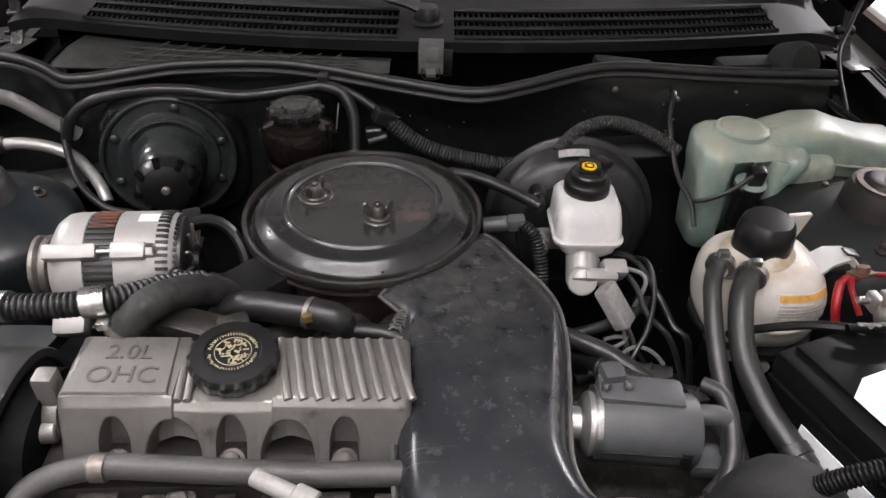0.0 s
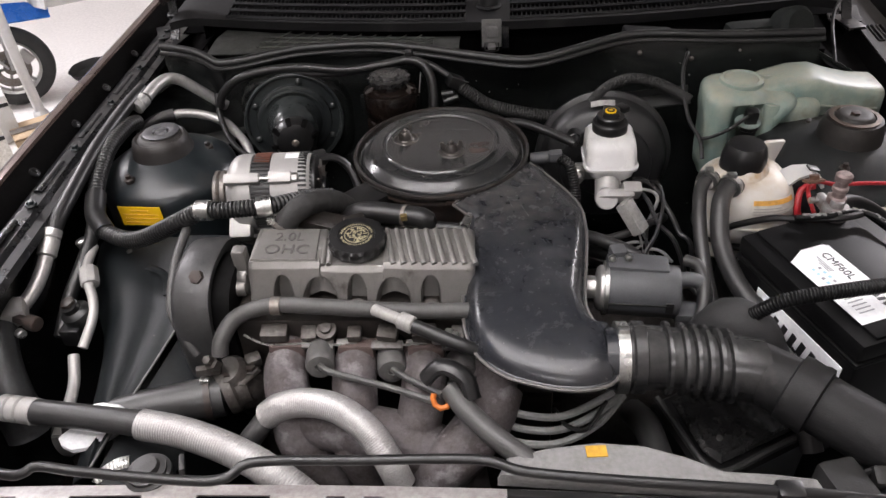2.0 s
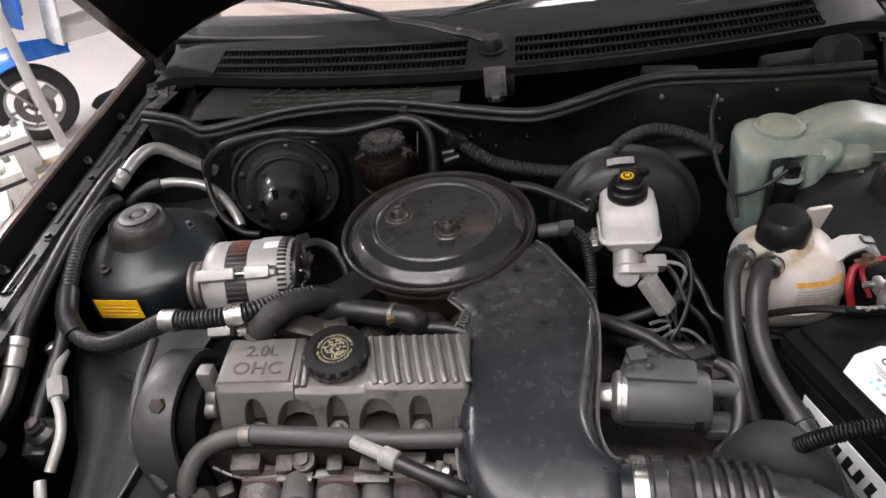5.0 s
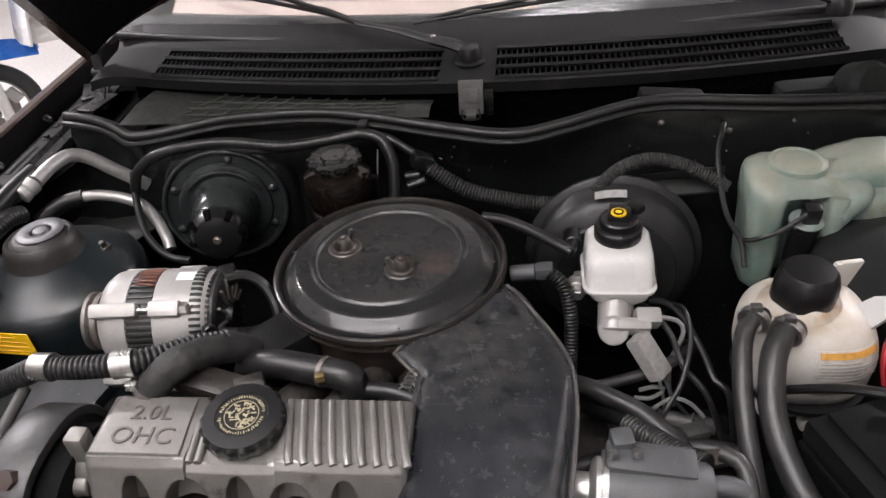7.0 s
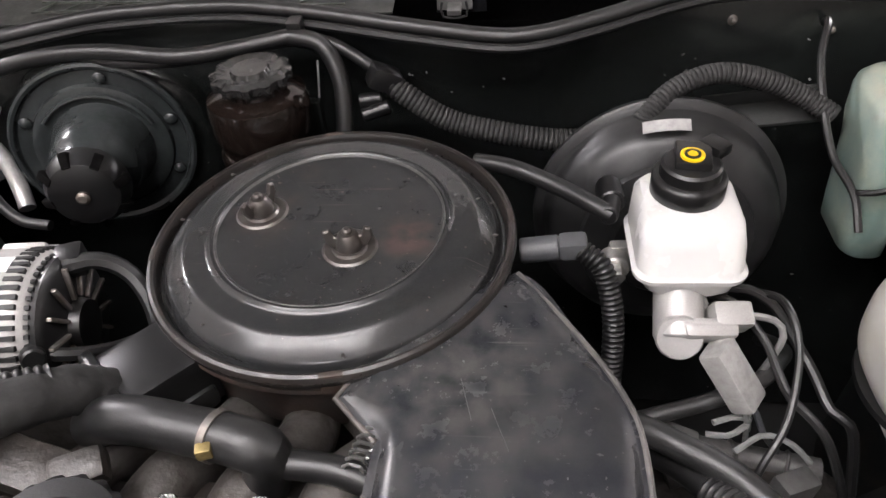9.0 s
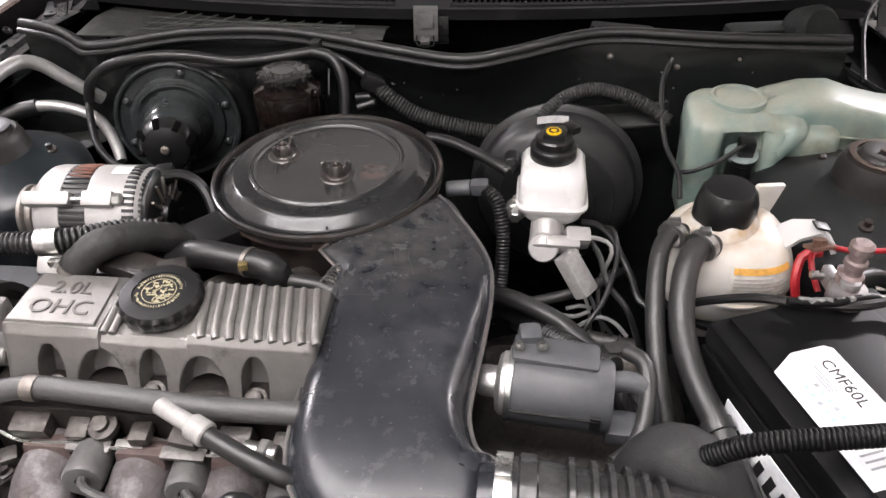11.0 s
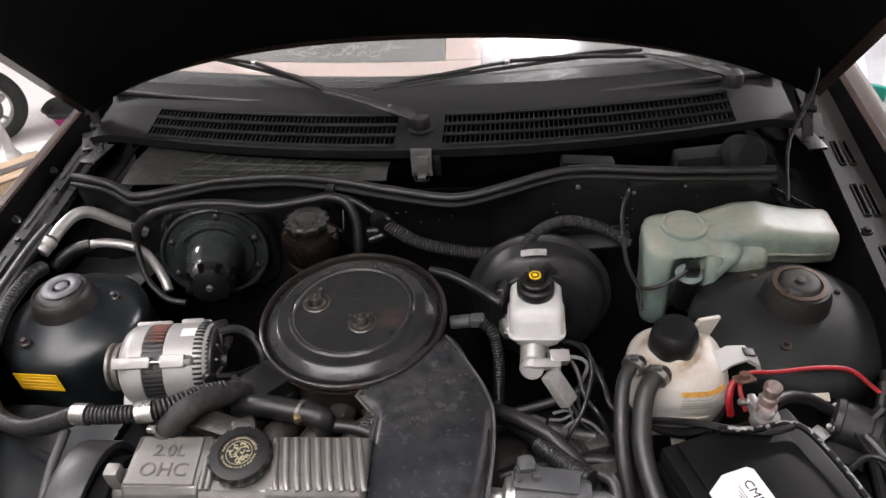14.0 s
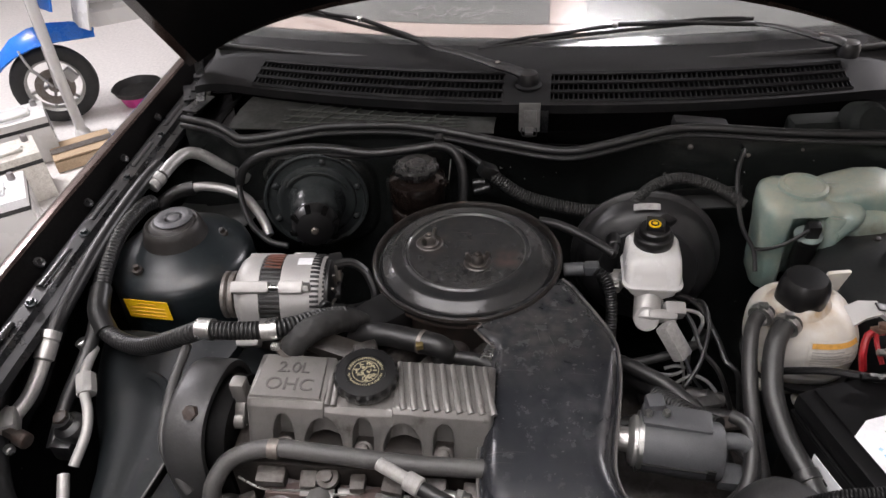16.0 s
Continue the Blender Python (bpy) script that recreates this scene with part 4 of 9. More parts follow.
wing = part("inner_wing", sheet(wing_rows([(0, -0.060, -0.150, 0), (0, -0.045, -0.060, 0), (0, -0.022, -0.018, 0), (0, -0.006, -0.004, 0), (0.08, 0, 0, 0), (0.22, 0, 0.001, 0), (0.34, 0, -0.001, 0), (0.42, 0, -0.0035, 0), (0.52, 0, -0.004, 0), (0.62, 0, -0.001, 0), (0.80, 0, 0.0, 0), (0.94, 0, -0.001, 0), (1.0, 0, 0.002, 0)]), 0.002), WING, car, "dusty dark pressed sheet-metal inner wing")
part("edge", tube(wing_rows([(1.0, 0.001, 0.0025, 0)])[0][1:], 0.0016, n=6), APRONEDGE, wing, "thin pale worn edge")
part("lower_panel", sheet(wing_rows([(1.0, 0.002, -0.012, 0), (1.0, 0.020, -0.020, 0), (1.0, 0.055, -0.030, 0), (1.0, 0.075, -0.050, 0), (1.0, 0.085, -0.150, 0)]), 0.002), WING, wing)
part("bead", tube([(-0.503, -0.233, 0.8495), (-0.480, -0.243, 0.8500), (-0.462, -0.262, 0.8490), (-0.452, -0.290, 0.8455)], 0.006, n=10, flat=0.35), WING, wing)
part("clip", lathe([(0, 0), (0.005, 0), (0.004, 0.002), (0, 0.003)], Matrix.Translation((-0.545, -0.198, 0.8515)), 12), APRONEDGE, wing)
part("inner_wing", sheet([[(0.64, y, 0.80), (0.58, y, 0.74), (0.50, y, 0.70), (0.38, y, 0.55)] for y in (-0.6, -0.4, -0.2, -0.05)], 0.002), BAY, car)

APRON = mat("grey_dusty_apron", (0.018, 0.019, 0.0185), 0.45, blotch=16, dust=0.7, dust_colour=(0.055, 0.056, 0.053), bump=0.08, stain=((0.070, 0.068, 0.062), 20, 0.58))
part("apron", sheet([[(x, y, 0.852 + 0.010 * math.sin(19 * x + 4) - 0.30 * max(0.0, y - 0.16) + 0.012 * math.sin(26 * y)) for y in (0.03, 0.06, 0.09, 0.12, 0.14, 0.16, 0.18, 0.20, 0.222)] for x in span(-0.66, -0.475, 10)], 0.002), APRON, car, "dusty grey sheet-metal apron behind the strut tower")
# front crossmember
CROSS = mat("grey_primer_steel", (0.36, 0.345, 0.34), 0.42, 0.2, second=(0.24, 0.21, 0.20), blotch=18)
cm = bmesh.new()
FY = -0.635
segs = [(-0.60, -0.50), (-0.44, -0.36), (-0.30, -0.22), (-0.16, -0.14), (-0.12, -0.10), (-0.05, 0.02), (0.09, 0.12), (0.15, 0.25), (0.31, 0.36), (0.44, 0.60)]
xs = sorted({-0.66, 0.64, *[v for s in segs for v in s]})
grid = {}
for i, x in enumerate(xs):
    bow = -0.05 * x * x
    for j, (dy, z) in enumerate(((0.055, 0.84), (0.05, 0.868), (0.035, 0.872), (0.015, 0.872), (-0.03, 0.870), (-0.06, 0.85), (-0.065, 0.70))):
        grid[i, j] = cm.verts.new((x, FY + dy + bow, z - 0.028))
for i in range(len(xs) - 1):
    mid = (xs[i] + xs[i + 1]) / 2
    for j in range(6):
        if j == 2 and any(a < mid < b for a, b in segs):
            continue
        cm.faces.new((grid[i, j], grid[i + 1, j], grid[i + 1, j + 1], grid[i, j + 1]))
bmesh.ops.recalc_face_normals(cm, faces=cm.faces)
bmesh.ops.solidify(cm, geom=cm.faces[:], thickness=0.002)
part("crossmember", cm, CROSS, car, "bare grey slotted front crossmember")
for sx in (-1, 1):
    wh = lathe([(0, -0.09), (0.19, -0.09), (0.20, -0.085), (0.285, -0.085), (0.30, -0.06), (0.30, 0.06), (0.285, 0.085), (0.20, 0.085), (0.19, 0.06), (0, 0.05)], pose(sx * 0.70, 0.0, 0.30, 0, 90 * sx, 0), 40)
    part("wheel", wh, TYRE, car, "black front wheel")
part("front_panel", sheet([[(x, -0.70, z) for z in (0.35, 0.6, 0.86)] for x in (-0.8, -0.4, 0, 0.4, 0.8)], 0.003), PAINT_CLEAN, car)


# the rest of the car, behind the open hood
for sx in (-1, 1):
    part("door", sheet([[(sx * (0.80 - 0.02 * abs(y - 1.4)), y, 0.30), (sx * 0.83, y, 0.55), (sx * 0.83, y, 0.80), (sx * 0.80, y, 0.95)] for y in (0.80, 1.2, 1.6, 2.0)], 0.004), PAINT_SHADED, car, "dark brown car door")
    part("rear_quarter", sheet([[(sx * 0.80, y, 0.36 + (0.28 if 2.3 < y < 2.7 else 0.0)), (sx * 0.82, y, 0.70), (sx * 0.80, y, 0.93), (sx * 0.62, y, 0.99)] for y in (2.0, 2.29, 2.31, 2.69, 2.71, 3.05, 3.2)], 0.004), PAINT_SHADED, car)
    part("side_window", sheet([[(sx * 0.79, y, 0.955), (sx * (0.70 - 0.03 * abs(y - 1.6)), y, 1.18), (sx * 0.60, y, 1.385)] for y in (1.05, 1.5, 2.0)], 0.004), DARK, car)
    wh = lathe([(0, -0.09), (0.19, -0.09), (0.20, -0.085), (0.285, -0.085), (0.30, -0.06), (0.30, 0.06), (0.285, 0.085), (0.20, 0.085), (0.19, 0.06), (0, 0.05)], pose(sx * 0.70, 2.5, 0.30, 0, 90 * sx, 0), 40)
    part("wheel", wh, TYRE, car, "black rear wheel")
part("rear_window", sheet([[(x, 2.0, 1.385), (x, 2.2, 1.2), (x, 2.45, 0.99)] for x in (-0.6, 0.0, 0.6)], 0.004), DARK, car)
part("boot_lid", sheet([[(x, 2.45, 0.99), (x, 2.9, 0.985), (x, 3.15, 0.95), (x, 3.22, 0.7), (x, 3.2, 0.36)] for x in (-0.64, 0.0, 0.64)], 0.004), PAINT_SHADED, car)

def wiper(name_label, pivot, elbow, tip0, tip1):
    w = thing("wiper", pivot, name_label, "wiper", "windscreen wipers")
    p, e = Vector(pivot), Vector(elbow)
    up = Vector((0, 0, 1))
    part("pivot_cap", lathe([(0, -0.012), (0.019, -0.012), (0.019, 0.004), (0.015, 0.012), (0.006, 0.015), (0, 0.015)], Matrix.Translation(p), 24), WIPER, w)
    knee = p.lerp(e, 0.30) + up * 0.006
    part("arm_head", tube([p + up * 0.004, p.lerp(knee, 0.5) + up * 0.005, knee], 0.0125, n=12, flat=0.6, taper=(1.1, 0.9)), WIPER, w)
    part("arm", tube([knee - (e - p).normalized() * 0.01, p.lerp(e, 0.65) + up * 0.006, e], 0.0110, n=10, flat=0.45, taper=(1.05, 0.55)), WIPER, w)
    part("rivet", rod(knee - up * 0.004, knee + up * 0.009, 0.0045, 10), DULLSTEEL, w)
    t0, t1 = Vector(tip0), Vector(tip1)
    m = t0.lerp(t1, 0.5) + up * 0.016
    part("link", tube([e - (e - p).normalized() * 0.01, e.lerp(m, 0.5) + up * 0.002, m], 0.0042, n=8), WIPER, w)
    blade = part("blade", tube([t0, t0.lerp(t1, 0.3) + up * 0.003, t0.lerp(t1, 0.7) + up * 0.003, t1], 0.0038, n=8), RUBBER, w)
    part("bridge", tube([t0.lerp(t1, 0.22) + up * 0.008, m - up * 0.002, t0.lerp(t1, 0.78) + up * 0.008], 0.0036, n=8), WIPER, blade)
    for a, b in ((0.03, 0.40), (0.60, 0.97)):
        c = (a + b) / 2
        part("claw_bar", tube([t0.lerp(t1, a) + up * 0.003, t0.lerp(t1, c) + up * 0.010, t0.lerp(t1, b) + up * 0.003], 0.0028, n=8), WIPER, blade)
    part("joint", rod(m - up * 0.006, m + up * 0.004, 0.006, 12), STEEL, blade, "bright steel joint")


WIPER = mat("worn_black_wiper_paint", (0.0055, 0.0055, 0.0058), 0.3, blotch=30, dust=0.3, dust_colour=(0.020, 0.020, 0.020), bump=0.02)
wiper("black windscreen wiper parked across the cowl", (-0.002, 0.338, 1.030), (-0.188, 0.414, 1.058), (-0.472, 0.536, 1.081), (-0.195, 0.428, 1.058))
wiper("black windscreen wiper lying along the glass", (0.555, 0.45, 1.04), (0.40, 0.505, 1.065), (-0.10, 0.437, 1.046), (0.40, 0.515, 1.070))
# ---- engine ----
from mathutils import geometry, noise

engine = thing("engine", (-0.15, -0.30, 0.55), "grey cast four-cylinder engine with a ribbed valve cover", "engine")
VM = pose(-0.160, -0.303, 0.944, 0, 2.4, 2.6)   # axes of the valve cover: x along the crank, z up


def cover_bottom(x):
    """Lower edge of the front skirt, dipping at the bolts."""
    best = min(abs(x - b) for b in (-0.094, 0.0, 0.094))
    if abs(x) > 0.112:
        return -0.062
    return -0.062 + 0.015 * max(0.0, min(1.0, (best - 0.022) / 0.022)) ** 0.7


def valve_cover():
    bm = bmesh.new()
    nx, nz = 260, 40
    x0, x1 = -0.138, 0.150
    top_front, top_back = -0.033, 0.036
    cols = []
    for i in range(nx + 1):
        x = x0 + (x1 - x0) * i / nx
        mid = -0.046 < x < 0.034
        ztop = -0.006 if mid else 0.0
        if x > 0.034:
            ztop += 0.0
        col = []
        end = min(1.0, min(x - x0, x1 - x) / 0.008)
        ease = math.sqrt(max(0.0, 1 - (1 - end) ** 2))
        for j in range(nz + 1):
            f = j / nz
            z = ztop + (cover_bottom(x) - ztop) * f
            y = top_front - 0.004 * min(1, f * 8) - 0.020 * f ** 1.2
            # bolt pockets with an arched top
            for b in (-0.094, 0.0, 0.094):
                u = (x - b) / 0.0128
                v = max(0.0, (z + 0.046) / 0.031)
                d = max(0.0, min(1.0, 2.6 * (1 - u * u - v * v)))
                y += 0.022 * d * d * (3 - 2 * d)
            # taller arches between the bolts
            for b in (-0.047, 0.047):
                u = (x - b) / (0.0215 + 0.10 * max(0.0, -0.030 - z))
                v = max(0.0, (z + 0.050) / 0.034)
                d = max(0.0, min(1.0, 1.9 * (1 - u * u - v * v)))
                y += 0.022 * d * d * (3 - 2 * d)
            col.append((x, y + (1 - ease) * 0.006, z))
        back = [(x, top_back + 0.012, ztop - 0.03), (x, top_back + 0.004, ztop - 0.004), (x, top_back, ztop), (x, 0.0, ztop + 0.001), (x, top_front + 0.003, ztop)]
        cols.append([(p[0], p[1], p[2] - (1 - ease) * 0.006) for p in back] + [(p[0], p[1], p[2] - (1 - ease) * 0.006 * (1 - p[2] / -0.062)) for p in col])
    vs = [[bm.verts.new(p) for p in c] for c in cols]
    for a, b in zip(vs, vs[1:]):
        for k in range(len(a) - 1):
            bm.faces.new((a[k], a[k + 1], b[k + 1], b[k]))
    bm.faces.new(vs[0])
    bm.faces.new(vs[-1])
    bm.transform(VM)
    return bm


cover = part("valve_cover", valve_cover(), CAST, engine, "sand-cast grey aluminium valve cover", 50)
panel = prism([(-0.134, -0.031), (-0.050, -0.031), (-0.054, 0.034), (-0.130, 0.034)], -0.002, 0.0025, None, 0.002)
panel.transform(VM)
part("name_panel", panel, CAST, cover)
for i in range(9):
    x = 0.038 + 0.0128 * i
    r = tube([(x + 0.010, -0.035, -0.001), (x + 0.008, -0.030, 0.001), (x + 0.003, -0.003, 0.0015), (x - 0.004, 0.034, 0.001)], 0.0036, n=12, flat=0.85, taper=(1.1, 0.9))
    r.transform(VM)
    part("rib", r, CAST, cover)
for x in (-0.0445, -0.0365):
    r = tube([(x + 0.002, -0.034, -0.004), (x, 0.0, -0.002), (x - 0.002, 0.034, -0.003)], 0.0036, n=10, flat=0.8)
    r.transform(VM)
    part("rib", r, CAST, cover)
lt = letters("2.0L", 0.023, VM @ pose(-0.091, 0.014, 0.0031), 0.0004, 0.0)
part("lettering", lt, DEBOSS, cover, "engraved letters 2.0L")
lt = letters("OHC", 0.026, VM @ pose(-0.091, -0.012, 0.0031), 0.0004, 0.0)
part("lettering", lt, DEBOSS, cover, "engraved letters OHC")
for b in (-0.094, 0.0, 0.094):
    bb = lathe([(0, 0), (0.011, 0), (0.011, 0.002), (0.0075, 0.003), (0.0075, 0.010), (0.006, 0.011), (0, 0.011)], VM @ pose(b, -0.054, -0.057, 30, 0, 0), 14)
    part("cover_bolt", bb, HEAD, engine)
    part("tab", add(box(0.017, 0.014, 0.0025, VM @ pose(b, -0.062, -0.060, 22, 0, 0), 0.001), box(0.007, 0.004, 0.010, VM @ pose(b - 0.003, -0.068, -0.066, 0, 0, 0), 0.001)), STEEL if b == 0.0 else HEAD, engine)

# oil filler cap
cap = thing("oil_filler_cap", VM @ Vector((-0.004, 0.004, 0.0)), "black knurled oil filler cap with a gilt printed emblem", "cap")
CM = VM @ pose(-0.002, 0.006, -0.004, 4, 0, 0)
part("cap_body", lathe([(0, 0), (0.034, 0), (0.0365, 0.004), (0.0375, 0.015), (0.035, 0.0185), (0.024, 0.0195), (0.0235, 0.0185), (0, 0.0185)], CM, 96, lambda a, z: 1 + (0.028 * max(-1, min(1, 3 * math.sin(18 * a))) if 0.002 < z < 0.016 else 0)), PLASTIC, cap)
gl = bmesh.new()
random.seed(8)
for i in range(54):
    a, r = random.uniform(0, 2 * math.pi), 0.0132 * math.sqrt(random.random())
    add(gl, box(random.uniform(0.0022, 0.0055), random.uniform(0.0008, 0.0016), 0.0006, pose(r * math.cos(a), r * math.sin(a), 0.0190, 0, 0, random.choice((8, 8, 95, 50, -40))), 0))
for k in range(52):
    a = 2 * math.pi * k / 52
    if k % 26 in (0, 1):
        continue
    add(gl, box(random.uniform(0.0012, 0.0032), random.uniform(0.0006, 0.0013), 0.0006, pose((0.0196 + random.uniform(-0.0006, 0.0006)) * math.cos(a), 0.0196 * math.sin(a), 0.0190, 0, 0, math.degrees(a) + random.choice((0, 0, 25, -25))), 0))
add(gl, lathe([(0.0150, 0.0187), (0.0156, 0.0187), (0.0156, 0.0192), (0.0150, 0.0192)], None, 48, None, True))
gl.transform(CM)
part("emblem", gl, GOLD, cap, "gilt printed emblem")

# head, manifold side
head = add(box(0.40, 0.16, 0.10, pose(-0.12, -0.30, 0.835, 0, 2, 2.6), 0.006), box(0.42, 0.18, 0.35, pose(-0.12, -0.29, 0.62, 0, 0, 2.6), 0.01))
part("cylinder_head", head, OILY, engine, "oily black-brown cylinder head")
random.seed(5)
for x, w, d in ((-0.262, 0.034, 0.020), (-0.218, 0.020, 0.012), (-0.160, 0.018, 0.012), (-0.118, 0.026, 0.016), (-0.072, 0.030, 0.020), (-0.030, 0.018, 0.012)):
    part("lug", box(w, 0.020, d, pose(x, -0.392 + 0.01 * (x + 0.12), 0.874, 12 + random.uniform(-6, 6), random.uniform(-4, 4), random.uniform(-6, 6)), 0.003), HEAD, engine)
for x in (-0.206, -0.118, -0.030):
    part("rail", box(0.040, 0.012, 0.005, pose(x, -0.404, 0.866, 10, 2, 2), 0.0015), PALEEDGE, engine, "pale machined edge")
    part("rail", box(0.026, 0.008, 0.004, pose(x + 0.036, -0.399, 0.866, 10, 2, 2), 0.0015), PALEEDGE, engine, "pale machined edge")
for k, x in enumerate((-0.248, -0.16, -0.072, 0.016)):
    run = tube([(x, -0.385, 0.838), (x, -0.425, 0.832), (x + 0.008 * (1.5 - k), -0.462, 0.806), (x + 0.022 * (1.2 - k), -0.486, 0.765), (-0.10 + (x + 0.12) * 0.6, -0.49, 0.68)], 0.0282, n=22)
    man = part("exhaust_runner", run, IRON, engine, "mottled grey cast exhaust runner")
    part("flange", add(box(0.046, 0.020, 0.026, pose(x + 0.002, -0.402, 0.853, -10, 0, 2), 0.005), box(0.056, 0.012, 0.050, pose(x, -0.394, 0.836, -10, 0, 2), 0.006)), RUSTRED, man, "red-rusted flange")
    part("nut", lathe([(0, 0), (0.0085, 0), (0.0085, 0.008), (0.005, 0.009), (0.004, 0.016), (0, 0.016)], along((x + 0.007, -0.412, 0.840), (x + 0.007, -0.44, 0.852)), 6), RUSTRED, man)
lg = tube([(-0.262, -0.450, 0.797), (-0.22, -0.464, 0.794), (-0.16, -0.474, 0.790), (-0.10, -0.484, 0.784), (-0.05, -0.492, 0.765)], 0.033, n=26, taper=(0.9, 1.1))
part("manifold_log", lg, IRON, engine, "mottled cast manifold log")
co = tube([(0.018, -0.432, 0.822), (0.008, -0.462, 0.808), (-0.016, -0.492, 0.792), (-0.044, -0.514, 0.772), (-0.058, -0.520, 0.735)], 0.0325, n=28)
part("collector", co, IRON, engine, "mottled cast exhaust collector")
wl = tube([(-0.30, -0.40, 0.878), (-0.27, -0.405, 0.866), (-0.22, -0.404, 0.868), (-0.15, -0.404, 0.864), (-0.10, -0.403, 0.866), (-0.04, -0.402, 0.862)], 0.0016, n=6)
part("wire_clip", wl, STEEL, engine)
mid_lug = lathe([(0, 0), (0.013, 0), (0.013, 0.008), (0.007, 0.009), (0.007, 0.014), (0, 0.014)], pose(-0.196, -0.388, 0.872, 20, 0, 0), 16)
part("lifting_eye", mid_lug, HEAD, engine)

# spark plug boots and leads
BOOT = mat("pale_grey_rubber", (0.085, 0.083, 0.081), 0.5, blotch=30, dust=0.6, dust_colour=(0.11, 0.106, 0.102))
for k, (x, y, z) in enumerate(((-0.202, -0.420, 0.853), (-0.114, -0.416, 0.842), (-0.027, -0.414, 0.833))):
    bt = thing("spark_plug_lead", (x, y, z), "grey rubber spark plug boot with its lead", "spark plug lead", "spark plug leads")
    m = along((x - 0.004, y + 0.026, z + 0.001), (x + 0.004, y - 0.016, z + 0.006))
    part("boot", lathe([(0, 0), (0.016, 0), (0.0172, 0.006), (0.0182, 0.034), (0.0180, 0.040), (0.0165, 0.0425), (0.006, 0.043), (0.005, 0.041), (0, 0.041)], m, 26), BOOT, bt)
    part("boot_collar", lathe([(0.012, -0.010), (0.0225, -0.008), (0.0235, 0.002), (0.0215, 0.008), (0.012, 0.008)], m, 26), CASE_DARK, bt)
    end = [(-0.053, -0.488, 0.862), (-0.043, -0.484, 0.868), (-0.036, -0.470, 0.868)][k]
    part("lead", tube([(x + 0.005, y - 0.015, z + 0.010), (x + 0.020, y - 0.028, z + 0.012), Vector((x, y, z)).lerp(Vector(end), 0.6) + Vector((0, 0, -0.004)), end], 0.0042, n=8), PALERUBBER, bt)
clip = thing("lead_clip", (-0.04, -0.485, 0.868), "black lead holder with an orange insert", "clip")
part("holder", tube([(-0.065, -0.468, 0.876), (-0.045, -0.462, 0.893), (-0.018, -0.472, 0.885), (-0.008, -0.490, 0.868)], 0.011, n=10, flat=0.7), PLASTIC, clip)
part("insert", tube([Vector((-0.044, -0.487, 0.866)) + Vector((0.0105 * math.cos(a), -0.0075 * math.sin(a) , -0.0085 * math.sin(a))) for a in [math.pi * (-0.15 + 0.13 * j) for j in range(11)]], 0.0034, n=10), ORANGE, clip, "orange plastic insert")
hose("lead_sleeve", [(-0.036, -0.475, 0.868), (-0.013, -0.503, 0.862), (0.019, -0.534, 0.858), (0.056, -0.560, 0.850)], 0.0125, PALERUBBER, "grey rubber lead sleeve running to the radiator", "sleeve")

# timing cover
def tc_ring(x, k, drop=0.0):
    pts = []
    for i in range(40):
        a = 2 * math.pi * i / 40
        cx, cz = -0.326, 0.862
        w = 0.080 * k
        h = (0.088 if math.sin(a) > 0 else 0.20) * k
        pts.append((x, cx + w * math.copysign(abs(math.cos(a)) ** 0.8, math.cos(a)), cz + h * math.copysign(abs(math.sin(a)) ** 0.8, math.sin(a))))
    return pts
timing = rings_mesh([tc_ring(-0.392, 0.84), tc_ring(-0.387, 0.96), tc_ring(-0.380, 1.0), tc_ring(-0.339, 1.0), tc_ring(-0.3375, 0.99), tc_ring(-0.3375, 0.90), tc_ring(-0.343, 0.89)])
tcv = part("timing_cover", timing, mat("grey_cover_plastic", (0.030, 0.030, 0.030), 0.35, blotch=16, dust=0.4, dust_colour=(0.06, 0.059, 0.058)), engine, "grey dusty plastic timing belt cover")
part("cover_bolt", lathe([(0, 0), (0.014, 0), (0.014, 0.004), (0.009, 0.006), (0.009, 0.016), (0, 0.017)], along((-0.354, -0.358, 0.936), (-0.356, -0.378, 0.958)), 6), RUSTBLACK, tcv)
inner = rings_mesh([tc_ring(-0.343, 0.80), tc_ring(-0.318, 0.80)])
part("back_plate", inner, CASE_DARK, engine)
cam_end = add(lathe([(0, 0), (0.022, 0), (0.024, 0.004), (0.024, 0.02), (0, 0.02)], along((-0.326, -0.318, 0.905), (-0.29, -0.318, 0.905)), 24), box(0.018, 0.018, 0.06, pose(-0.312, -0.322, 0.925, 0, 0, 0), 0.004))
add(cam_end, rod((-0.345, -0.345, 0.905), (-0.308, -0.338, 0.903), 0.011))
part("end_boss", cam_end, CAST, engine)
hose("timing_wire", [(-0.407, -0.259, 0.940), (-0.402, -0.325, 0.930), (-0.396, -0.379, 0.900), (-0.377, -0.400, 0.870), (-0.365, -0.408, 0.850)], 0.006, PALERUBBER, "grey sleeved wire along the timing cover", "wire")

